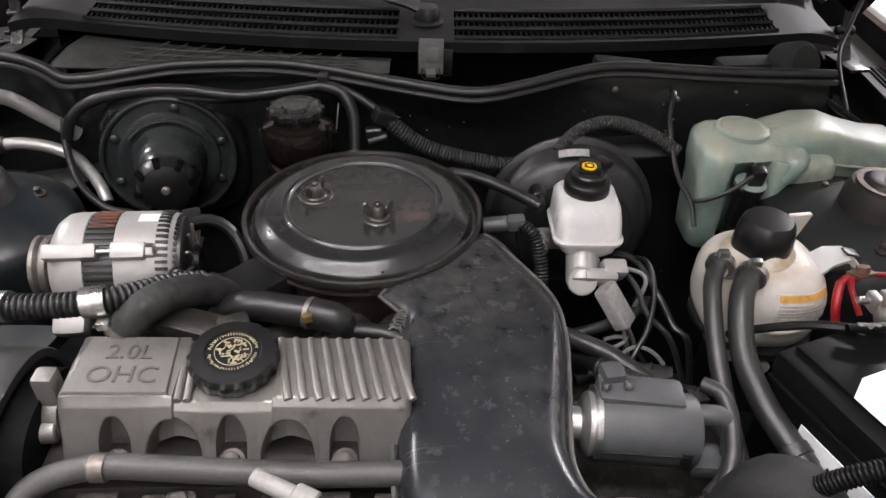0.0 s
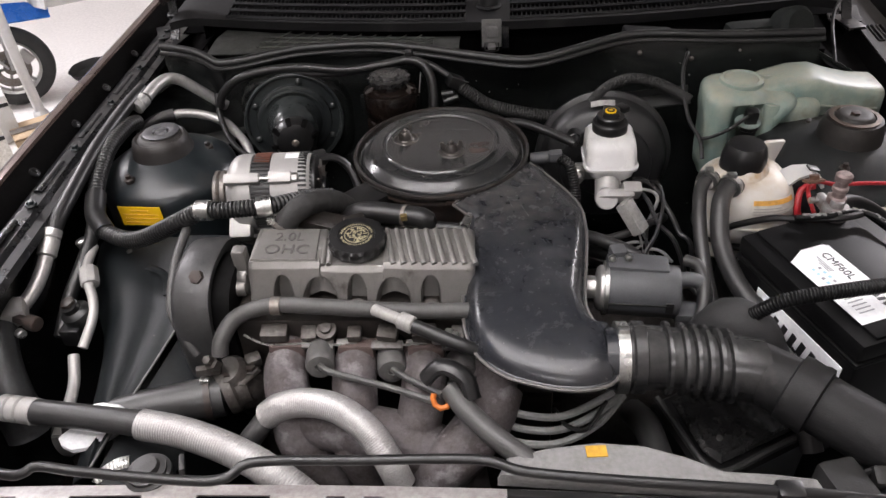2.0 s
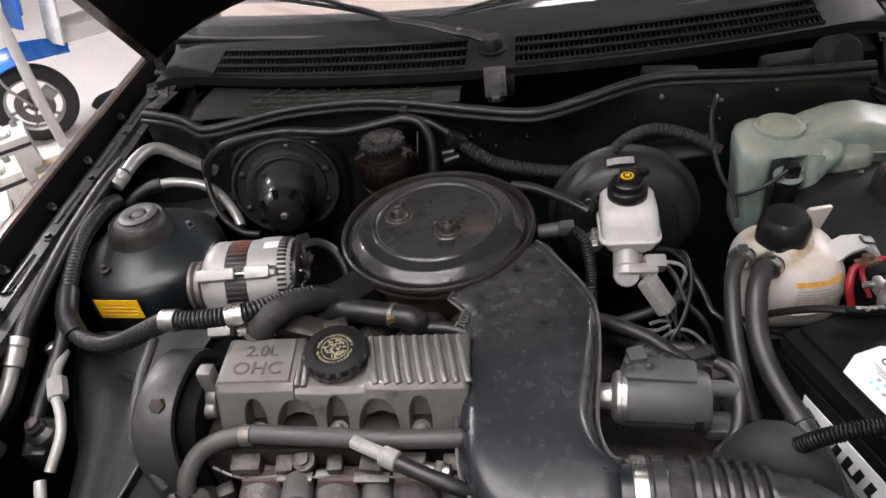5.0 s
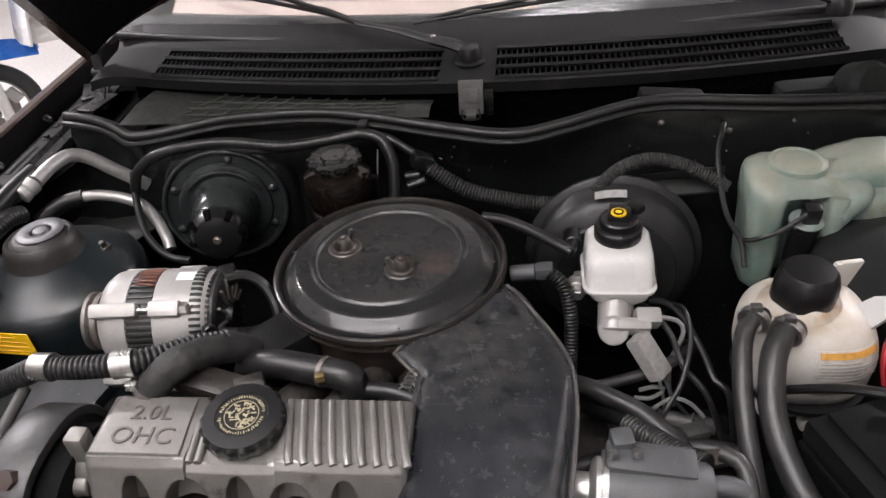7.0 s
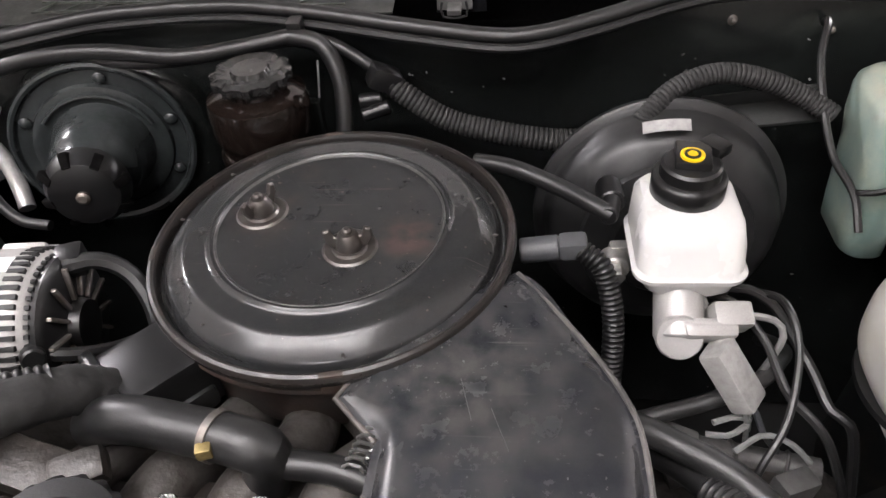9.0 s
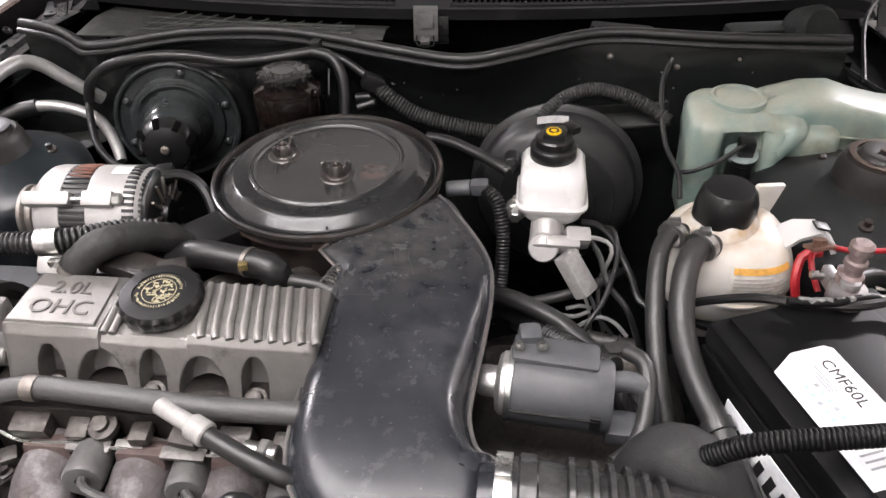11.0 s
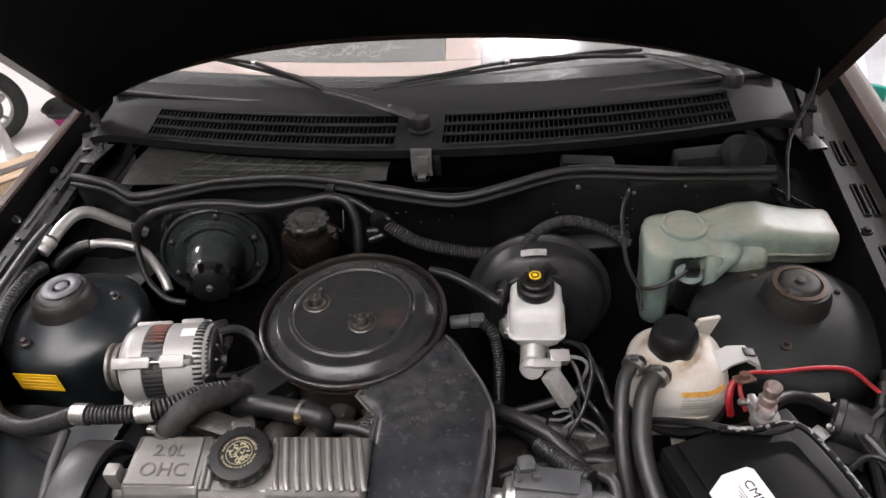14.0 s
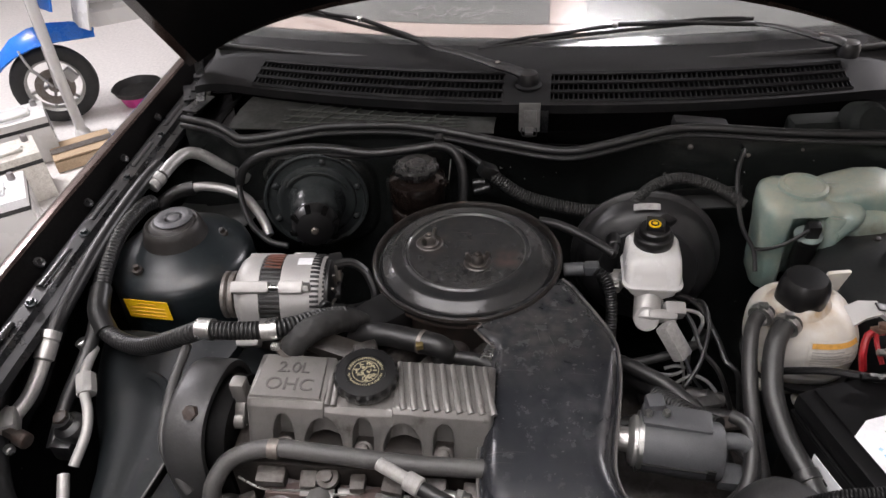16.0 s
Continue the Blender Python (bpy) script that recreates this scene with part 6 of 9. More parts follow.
part("cap", lathe([(0, 0.922), (0.031, 0.922), (0.0325, 0.926), (0.0315, 0.944), (0.0285, 0.956), (0.0245, 0.9615), (0, 0.9635)], Matrix.Translation((0.374, -0.096, 0.003)), 84, lambda a, z: 1 + (0.022 * math.cos(6 * a) if z < 0.955 else 0.01 * math.cos(6 * a))), PLASTIC, et, "black fluted pressure cap")
def tank_r(z, a=0.0):
    """Radius of the squarish tank at a height, towards the angle a from the front."""
    turn = (abs(math.sin(a) / 0.067) ** 2.8 + abs(math.cos(a) / 0.066) ** 2.8) ** (-1 / 2.8)
    return turn * (1 - (abs(z - 0.868) / 0.060) ** 2.8) ** (1 / 2.8) + 0.0012


FADEDINK = mat("faded_grey_print", (0.36, 0.34, 0.31), 0.5, second=(0.46, 0.44, 0.40), blotch=120, bump=0.0)
lab = part("label", sheet([[(0.384 + tank_r(z, a) * math.sin(a), -0.098 - tank_r(z, a) * math.cos(a), z) for a in [radians(-8 + 6.0 * k) for k in range(11)]] for z in (0.874, 0.881, 0.888, 0.896, 0.903, 0.908)], 0.0006), FADED, et, "small faded paper label")
def curved(a0, a1, z0, z1):
    return sheet([[(0.384 + (tank_r(z, a) + 0.001) * math.sin(a), -0.098 - (tank_r(z, a) + 0.001) * math.cos(a), z) for a in [radians(a0 + (a1 - a0) * k / 10) for k in range(11)]] for z in (z0, z1)], 0.0004)
part("amber_band", curved(-5, 49, 0.9010, 0.9072), AMBER, lab, "orange heading band")
for k in range(6):
    part("print_bar", curved(-4, 48 - 9 * (k % 3), 0.8745 + 0.0042 * k, 0.8760 + 0.0042 * k), FADEDINK, lab)
for a, b, w in (((0.41, -0.075, 0.905), (0.425, -0.055, 0.950), 0.022),):
    part("strap", box(0.034, 0.006, 0.052, pose(0.420, -0.062, 0.925, 10, 8, 20), 0.002), CREAM, et)
arm = sheet([[(0.415, -0.105, 0.918), (0.445, -0.093, 0.926), (0.468, -0.092, 0.926), (0.486, -0.098, 0.912), (0.490, -0.10, 0.900)], [(0.420, -0.135, 0.908), (0.448, -0.122, 0.922), (0.468, -0.116, 0.925), (0.486, -0.116, 0.912), (0.490, -0.116, 0.900)]], 0.005)
part("bracket_arm", arm, WHITE, et, "white plastic mounting arm")
part("rubber_pad", box(0.016, 0.014, 0.003, pose(0.471, -0.105, 0.927, 0, 14, 5), 0.002), GREYRUBBER, et)
for (x, y, z), (x2, y2, z2) in (((0.335, -0.120, 0.912), (0.314, -0.132, 0.927)), ((0.356, -0.140, 0.912), (0.341, -0.150, 0.927))):
    part("spigot", rod((x, y, z), (x2, y2, z2 - 0.002), 0.011), CREAM, et)

# coolant hoses
ha = thing("coolant_hose", (0.30, -0.25, 0.86), "smooth black coolant hose from the expansion tank", "hose", "tank hoses")
part("rubber", tube([(0.330, -0.120, 0.922), (0.314, -0.134, 0.927), (0.302, -0.160, 0.918), (0.297, -0.215, 0.886), (0.302, -0.275, 0.845), (0.314, -0.33, 0.80), (0.322, -0.38, 0.74)], 0.0095, n=18), GREYRUBBER, ha)
ring_clamp((0.318, -0.130, 0.926), (0.308, -0.145, 0.924), 0.0142, ha, 0.008)
hb = thing("coolant_hose", (0.34, -0.3, 0.86), "smooth black coolant hose from the expansion tank", "hose", "tank hoses")
part("rubber", tube([(0.356, -0.140, 0.920), (0.341, -0.153, 0.929), (0.326, -0.180, 0.918), (0.321, -0.225, 0.888), (0.330, -0.275, 0.868), (0.347, -0.325, 0.855), (0.362, -0.375, 0.84), (0.378, -0.43, 0.81), (0.39, -0.48, 0.77)], 0.0126, n=18), GREYRUBBER, hb)
ring_clamp((0.345, -0.149, 0.928), (0.336, -0.160, 0.926), 0.0155, hb, 0.008)
part("sleeve_end", lathe([(0.012, 0), (0.0152, 0.001), (0.0152, 0.012), (0.012, 0.013)], along((0.343, -0.315, 0.857), (0.350, -0.335, 0.852)), 24), GREYRUBBER, hb)

# ---- washer reservoir ----
PALEGREEN = mat("pale_grommet", (0.20, 0.24, 0.225), 0.5, blotch=30)
wr = thing("washer_reservoir", (0.5, 0.14, 0.88), "pale green translucent washer fluid reservoir, brown with dust on top", "reservoir")
def dense(poly, step=0.005):
    out = []
    for (x0, y0), (x1, y1) in zip(poly, poly[1:] + poly[:1]):
        k = max(1, int(math.hypot(x1 - x0, y1 - y0) / step))
        out += [(x0 + (x1 - x0) * i / k, y0 + (y1 - y0) * i / k) for i in range(k)]
    return out
def tank_ring(cx, cy, sx, sy, r, z):
    base = dense(round_rect(cx, cy, 0.14, 0.10, 0.024))
    out = []
    for x, y in base:
        u, v = (x - cx) / 0.07, (y - cy) / 0.05
        px_, py_ = cx + u * sx / 2, cy + v * sy / 2
        if v < 0 and z < 0.943:
            dip = math.exp(-((px_ - 0.429) / 0.021) ** 4) * min(1.0, (0.943 - z) / 0.012)
            py_ += 0.042 * dip
        if v < 0 and z >= 0.925:
            py_ += 0.010 * math.exp(-((px_ - 0.462) / 0.016) ** 2)
        out.append((px_, py_, z - (0.006 * math.exp(-((px_ - 0.468) / 0.02) ** 2) if z > 0.945 else 0.0)))
    return out
left = rings_mesh([tank_ring(*q) for q in ((0.415, 0.110, 0.085, 0.070, 0.02, 0.805), (0.416, 0.110, 0.098, 0.080, 0.02, 0.811), (0.418, 0.112, 0.104, 0.084, 0.02, 0.835), (0.420, 0.115, 0.109, 0.088, 0.02, 0.870), (0.424, 0.119, 0.118, 0.092, 0.02, 0.900),
        (0.431, 0.122, 0.136, 0.097, 0.02, 0.920), (0.436, 0.124, 0.144, 0.100, 0.02, 0.932), (0.437, 0.126, 0.145, 0.100, 0.02, 0.942), (0.435, 0.129, 0.136, 0.093, 0.02, 0.950), (0.432, 0.132, 0.112, 0.080, 0.02, 0.956), (0.428, 0.135, 0.06, 0.05, 0.02, 0.960))])
part("tank", left, GREEN, wr, "", 50)
def arm_ring(x, cy, cz, ry, rz):
    return [(x + 0.0, cy + ry * math.copysign(abs(math.cos(a)) ** 0.42, math.cos(a)), cz + rz * math.copysign(abs(math.sin(a)) ** 0.42, math.sin(a))) for a in (2 * math.pi * k / 28 for k in range(28))]
armb = rings_mesh([arm_ring(0.440, 0.14, 0.920, 0.036, 0.034), arm_ring(0.470, 0.145, 0.920, 0.042, 0.042), arm_ring(0.510, 0.150, 0.928, 0.045, 0.042), arm_ring(0.545, 0.152, 0.930, 0.046, 0.040), arm_ring(0.575, 0.158, 0.924, 0.044, 0.034), arm_ring(0.62, 0.165, 0.914, 0.042, 0.031), arm_ring(0.660, 0.170, 0.910, 0.041, 0.030), arm_ring(0.665, 0.170, 0.910, 0.038, 0.027)])
part("arm", armb, GREEN, wr, "", 50)
part("filler_cap", lathe([(0, 0.955), (0.034, 0.955), (0.036, 0.958), (0.035, 0.964), (0.030, 0.966), (0.027, 0.964), (0.024, 0.965), (0, 0.966)], Matrix.Translation((0.426, 0.135, 0)), 44), GREEN, wr, "flat snap-on filler cap")
part("seam", tube([(0.500, 0.101, 0.921), (0.545, 0.103, 0.926), (0.575, 0.111, 0.920), (0.62, 0.120, 0.911), (0.655, 0.127, 0.907)], 0.0022, n=8), GREEN, wr)
part("leg", loft_rr([(0.456, 0.080, 0.014, 0.028, 0.006, 0.838), (0.457, 0.082, 0.018, 0.034, 0.008, 0.850), (0.465, 0.094, 0.024, 0.044, 0.010, 0.914), (0.470, 0.105, 0.032, 0.052, 0.012, 0.940)]), GREEN, wr, "", 50)
part("lobe", blob(0.520, 0.120, 0.912, 0.034, 0.036, 0.030, 3.0), GREEN, wr)
part("cap_tether", tube([(0.455, 0.140, 0.962), (0.475, 0.142, 0.961), (0.495, 0.145, 0.965)], 0.006, n=10, flat=0.4), GREEN, wr)
pm = part("pump", add(lathe([(0, 0), (0.015, 0), (0.016, 0.004), (0.016, 0.06), (0.018, 0.062), (0.018, 0.068), (0, 0.068)], pose(0.429, 0.078, 0.848, 8, 0, 0), 28), box(0.020, 0.018, 0.026, pose(0.432, 0.071, 0.926, 8, 0, 0), 0.004)), PLASTIC, wr, "black washer pump")
part("pump_rim", lathe([(0.0155, 0), (0.0205, 0), (0.0205, 0.004), (0.0155, 0.004)], pose(0.429, 0.073, 0.912, 8, 0, 0), 28), PALEGREEN, pm, "pale rubber rim")
hose("washer_hose", [(0.425, 0.064, 0.922), (0.398, 0.058, 0.902), (0.372, 0.062, 0.885), (0.358, 0.078, 0.872)], 0.0030, RUBBER, "thin black washer tube beside the reservoir", n=8)
hose("washer_lead", [(0.352, 0.222, 0.962), (0.347, 0.20, 0.972), (0.335, 0.165, 0.955), (0.335, 0.13, 0.925), (0.342, 0.10, 0.895), (0.358, 0.075, 0.872), (0.36, 0.05, 0.85)], 0.0035, RUBBER, "taped black lead hanging by the firewall", "wire", n=8)

wr.location.z -= 0.009

# ---- battery ----
BX, BY = Vector((0.93, 0.367, 0)).normalized(), Vector((0.367, -0.93, 0)).normalized()
BL = Vector((0.336, -0.250, 0.0))
bt = thing("battery", BL + BX * 0.088 + BY * 0.12 + Vector((0, 0, 0.725)), "black car battery with a white printed label", "battery")
def bp(u, v, z):
    q = BL + BX * u + BY * v
    return (q.x, q.y, z)
BR = plate_frame(bp(0.0875, 0.1085, 0.0), BX, -BY)     # x across, y towards the firewall
part("case", add(box(0.172, 0.213, 0.165, BR @ pose(0, 0, 0.810), 0.006), box(0.176, 0.217, 0.006, BR @ pose(0, 0, 0.885), 0.002)), CASE, bt, "black ribbed case")
part("lid", add(box(0.176, 0.217, 0.026, BR @ pose(0, 0, 0.905), 0.006), box(0.130, 0.209, 0.006, BR @ pose(-0.004, 0.0, 0.919), 0.003)), CASE, bt, "black lid")
LM = BR @ pose(-0.0385, -0.0175, 0.9225, 0, 0, 0)
poly = [(-0.032, -0.066), (0.032, -0.066), (0.032, 0.062), (0.026, 0.067), (-0.006, 0.067), (-0.032, 0.052)]
lb = part("label", prism(poly, 0, 0.0008, LM, 0.0002), PAPER, bt, "white printed type label")
part("lettering", letters("CMF60L", 0.0150, LM @ pose(0.015, 0.026, 0.0011, 0, 0, -90), 0.0003, 0.0), INK, lb, "black type letters CMF60L")
for k in range(5):
    part("logo_bar", box(0.010, 0.0045, 0.0006, LM @ pose(0.019, -0.024 - 0.0075 * k, 0.001, 0, 0, 14 if k % 2 else -10), 0), INK, lb)
for k in range(3):
    part("print_bar", box(0.0012, 0.030 - 0.006 * k, 0.0005, LM @ pose(0.0035 - 0.0028 * k, 0.034 - 0.002 * k, 0.001), 0), GREYINK, lb)
for i in range(5):
    for j in range(2):
        part("symbol", box(0.0036, 0.0036, 0.0005, LM @ pose(-0.008 - 0.009 * j, 0.030 - 0.0085 * i, 0.001, 0, 0, 20 * ((i + j) % 2)), 0), BLUEINK if (i + j) % 3 else GREYINK, lb)
for k in range(5):
    part("print_bar", box(0.02, 0.0016, 0.0005, LM @ pose(-0.011, -0.026 - 0.006 * k, 0.001), 0), GREYINK, lb)
SM = plate_frame(bp(-0.0005, 0.128, 0.838), BY, (0, 0, 1))
sl = part("side_label", box(0.150, 0.066, 0.0012, SM @ pose(0, 0, 0.0006), 0.0004), PAPER, bt, "white side label with a black logo")
for k in range(6):
    part("logo_bar", box(0.0085, 0.022, 0.0008, SM @ pose(-0.05 + 0.0165 * k, 0.006, 0.0014, 0, 0, -12), 0.0), INK, sl)
    if k % 2:
        part("logo_bar", box(0.014, 0.0045, 0.0008, SM @ pose(-0.046 + 0.0165 * k, -0.003, 0.0014, 0, 0, -12), 0.0), INK, sl)
part("print_bar", box(0.08, 0.003, 0.0006, SM @ pose(0, -0.020, 0.0014), 0), GREYINK, sl)

PINKLEAD = mat("pink_oxidised_lead", (0.24, 0.185, 0.175), 0.5, 0.4, second=(0.14, 0.105, 0.098), blotch=60, bump=0.25)
def terminal(px, py, turn, label, cable_side):
    t = thing("battery_terminal", (px, py, 0.918), label, "battery terminal", "battery terminals")
    part("post", lathe([(0, 0.915), (0.010, 0.915), (0.0088, 0.945), (0.008, 0.947), (0, 0.947)], Matrix.Translation((px, py, 0)), 24), LEAD, t)
    T = pose(px, py, 0.930, 0, 0, turn)
    cl = lathe([(0.009, -0.009), (0.0155, -0.009), (0.017, -0.006), (0.017, 0.006), (0.0155, 0.009), (0.009, 0.009)], T, 28)
    add(cl, box(0.010, 0.022, 0.018, T @ pose(0.006, -0.023, 0), 0.003))
    add(cl, box(0.010, 0.022, 0.018, T @ pose(-0.008, -0.023, 0), 0.003))
    part("clamp", cl, LEAD, t, "grey lead clamp")
    part("bolt", rod(T @ Vector((-0.022, -0.028, 0)), T @ Vector((0.022, -0.028, 0)), 0.0045, 10), STEEL, t)
    return t, T
neg, NT = terminal(0.552, -0.398, 8, "white-oxidised lead clamp with a copper lug on the battery", 0)
part("crossbar", add(tube([(0.524, -0.368, 0.948), (0.540, -0.370, 0.950), (0.560, -0.372, 0.950), (0.581, -0.375, 0.946)], 0.0080, n=12, flat=0.6), box(0.022, 0.030, 0.007, pose(0.552, -0.386, 0.944, 6, 0, 4), 0.002)), LEAD, neg, "white-oxidised crossbar")
part("ring", lathe([(0.009, 0), (0.0155, 0), (0.0165, 0.002), (0.0155, 0.005), (0.009, 0.005)], pose(0.553, -0.402, 0.9465, -8, 0, 0), 30, None, True), LEAD, neg, "round oxidised washer")
part("lug_bolt", lathe([(0, 0), (0.0085, 0), (0.0085, 0.005), (0.005, 0.006), (0.005, 0.008), (0, 0.009)], pose(0.556, -0.369, 0.953), 6), COPPER, neg, "copper-coloured bolt")
part("sleeve", tube([(0.560, -0.360, 0.954), (0.565, -0.353, 0.954), (0.570, -0.346, 0.951)], 0.0048, n=10), ORANGE, neg, "orange sleeve")
part("cable_lug", lathe([(0, 0), (0.0085, 0), (0.0085, 0.022), (0, 0.022)], along((0.500, -0.372, 0.951), (0.522, -0.369, 0.950)), 18), LEAD, neg, "crimped grey cable lug")
pos, PT = terminal(0.462, -0.216, 186, "grey lead clamp with a rusty riser on the battery", 0)
part("riser", lathe([(0, 0.938), (0.0115, 0.938), (0.0125, 0.942), (0.0115, 0.947), (0.0085, 0.949), (0.0080, 0.956), (0.0100, 0.958), (0.0100, 0.963), (0.0078, 0.965), (0.0078, 0.972), (0.0105, 0.974), (0.0105, 0.981), (0.0070, 0.984), (0, 0.984)], Matrix.Translation((0.464, -0.207, 0)), 18), PINKLEAD, pos, "pinkish oxidised riser")
part("rusty_lug", add(box(0.024, 0.018, 0.004, PT @ pose(0.010, -0.050, 0.017, 20, 0, 10), 0.002), lathe([(0, 0), (0.007, 0), (0.007, 0.006), (0, 0.007)], PT @ pose(0.010, -0.050, 0.019, 20, 0, 10), 6)), mat("brown_copper_lug", (0.16, 0.09, 0.065), 0.5, 0.5, blotch=60), pos)
hose("battery_cable", [(0.312, -0.398, 0.915), (0.342, -0.404, 0.943), (0.40, -0.403, 0.957), (0.46, -0.392, 0.957), (0.515, -0.376, 0.950), (0.530, -0.372, 0.948)], 0.0082, CASE, "black corrugated battery cable lying over the battery", "cable", rib=(0.0036, 0.0013))
hose("earth_cable", [(0.330, -0.170, 0.862), (0.352, -0.190, 0.890), (0.385, -0.214, 0.918), (0.42, -0.228, 0.927), (0.462, -0.236, 0.934), (0.490, -0.228, 0.934)], 0.0048, RUBBER, "black cable along the battery's back edge", "cable", n=8)
tl_ = thing("taped_lead", (0.48, -0.23, 0.935), "black lead with worn silver patches across the battery", "cable")
LEADLINE = [(0.405, -0.235, 0.934), (0.445, -0.236, 0.937), (0.480, -0.226, 0.936), (0.505, -0.232, 0.933), (0.528, -0.275, 0.930), (0.546, -0.33, 0.932), (0.553, -0.360, 0.944)]
part("lead", tube(LEADLINE, 0.0042, n=10), CASE, tl_)
lead_pts = spline(LEADLINE, 0.004)
random.seed(17)
k = 2
while k < len(lead_pts) - 4:
    n_ = random.choice((2, 3, 5, 8))
    part("silver_patch", tube([p + Vector((random.uniform(-0.0012, 0.0012), random.uniform(-0.0012, 0.0012), 0.0022)) for p in lead_pts[k:k + n_]], random.uniform(0.0020, 0.0030), n=8, straight=True), SILVERWIRE, tl_, "silver worn patch")
    k += n_ + random.choice((0, 1, 2, 5))

hose("red_cable", [(0.452, -0.185, 0.905), (0.447, -0.160, 0.925), (0.462, -0.142, 0.928), (0.50, -0.128, 0.914), (0.56, -0.112, 0.905), (0.605, -0.108, 0.897), (0.63, -0.125, 0.885), (0.650, -0.145, 0.878)], 0.0030, RED, "bright red cable in front of the strut tower", "cable", n=8)
hose("red_cable", [(0.441, -0.172, 0.88), (0.436, -0.165, 0.905), (0.443, -0.150, 0.922), (0.460, -0.148, 0.925)], 0.0048, RED, "bright red cable looped beside the expansion tank", "cable", n=8)
hose("power_cable", [(0.475, -0.190, 0.925), (0.505, -0.168, 0.914), (0.540, -0.155, 0.893), (0.576, -0.153, 0.866)], 0.0085, RUBBER, "thick grey-black cable behind the battery", "cable")

# relay and wiring beside the battery
RELAY = mat("dark_relay_plastic", (0.016, 0.016, 0.0165), 0.4, blotch=30, dust=0.6, dust_colour=(0.040, 0.039, 0.037), bump=0.05)
fb = thing("relay_canister", (0.605, -0.165, 0.82), "dusty black relay canister with two steel studs", "relay")
part("can", lathe([(0, 0), (0.026, 0), (0.031, 0.004), (0.032, 0.012), (0.030, 0.014), (0.030, 0.046), (0.032, 0.048), (0.032, 0.056), (0.027, 0.060), (0, 0.061)], along((0.577, -0.150, 0.850), (0.634, -0.176, 0.846)), 36), RELAY, fb, "dark ribbed canister")
part("bracket", add(box(0.05, 0.05, 0.004, pose(0.590, -0.185, 0.836, 10, 8, -24), 0.001), box(0.004, 0.05, 0.04, pose(0.573, -0.166, 0.850, 0, 0, -24), 0.001)), RELAY, fb)
for q in ((0.585, -0.146, 0.866), (0.569, -0.176, 0.862)):
    part("stud", lathe([(0, 0), (0.0055, 0), (0.0055, 0.005), (0.003, 0.006), (0.003, 0.012), (0, 0.012)], along(q, (q[0] - 0.02, q[1] - 0.01, q[2] + 0.03)), 6), STEEL, fb, "bright steel stud")
part("tag", box(0.045, 0.028, 0.002, pose(0.556, -0.125, 0.874, 12, 0, -5), 0.0005), CREAM, fb, "pale card tag")
part("tag_plate", box(0.03, 0.02, 0.002, pose(0.548, -0.190, 0.868, 0, 15, 40), 0.0005), WIRE, fb)
random.seed(21)
for k, (mt, lab_) in enumerate(((RUBBER, "thin black wire"), (WIRE, "thin grey wire"), (RUBBER, "thin black wire"), (RUBBER, "thin black wire"), (RUBBER, "thin black wire"), (RUBBER, "thin black wire"))):
    a = Vector((0.590 + 0.012 * k, -0.150 - 0.02 * (k % 3), 0.862))
    pts = [a]
    for j in range(4):
        a = a + Vector((random.uniform(0.0, 0.03), random.uniform(-0.07, -0.02), random.uniform(-0.018, 0.012)))
        pts.append(a)
    hose("loose_wire", pts, 0.0024 + 0.0006 * (k % 2), mt, lab_ + " beside the relay canister", "wire", n=6, group="loose wires")
hose("loose_wire", [(0.563, -0.375, 0.945), (0.585, -0.352, 0.935), (0.603, -0.312, 0.915), (0.605, -0.265, 0.905), (0.585, -0.240, 0.895), (0.565, -0.245, 0.875)], 0.0042, RUBBER, "black looped wire from the battery clamp", "wire", n=8, group="loose wires")
cn = thing("wire_connector", (0.645, -0.23, 0.86), "yellowed plastic wire connector", "connector")
part("shell", add(box(0.03, 0.018, 0.018, pose(0.646, -0.232, 0.862, 0, 0, 35), 0.003), box(0.014, 0.022, 0.012, pose(0.637, -0.226, 0.868, 0, 0, 35), 0.002)), mat("yellowed_nylon", (0.16, 0.13, 0.045), 0.5), cn)
lo = thing("wiring_loom", (0.64, -0.3, 0.83), "bundle of black taped looms against the rail", "loom")
for k in range(4):
    part("loom", tube([(0.655 - 0.008 * k, -0.10 - 0.02 * k, 0.885), (0.65 - 0.012 * k, -0.18, 0.865), (0.645 - 0.014 * k, -0.27, 0.845), (0.63 - 0.01 * k, -0.36, 0.83), (0.62, -0.46, 0.80)], 0.007, n=8), RUBBER, lo)

# ---- ignition module can ----
ig = thing("ignition_distributor", (0.2, -0.30, 0.868), "grey plastic distributor can with an alloy nose", "distributor")
c0 = Vector((0.158, -0.298, 0.868))
c1 = Vector((0.243, -0.304, 0.866))
IM = along(c0, c1)
part("can", lathe([(0, 0), (0.031, 0), (0.034, 0.002), (0.0345, 0.05), (0.0345, 0.090), (0.032, 0.094), (0, 0.094)], IM, 44), COIL, ig)
part("seam", box(0.080, 0.003, 0.0012, pose(0.200, -0.336, 0.872, 0, 0, -4), 0), DARK, ig)
part("window", box(0.010, 0.003, 0.016, pose(0.236, -0.338, 0.868, 0, 0, -4), 0.001), DARK, ig)
part("nose", lathe([(0, -0.028), (0.013, -0.028), (0.015, -0.024), (0.015, -0.012), (0.026, -0.010), (0.030, -0.006), (0.030, 0.001), (0, 0.001)], IM, 36), ALLOY, ig, "bright alloy nose")
part("flange", lathe([(0.030, -0.002), (0.036, -0.001), (0.036, 0.004), (0.030, 0.005)], IM, 44), STEEL, ig)
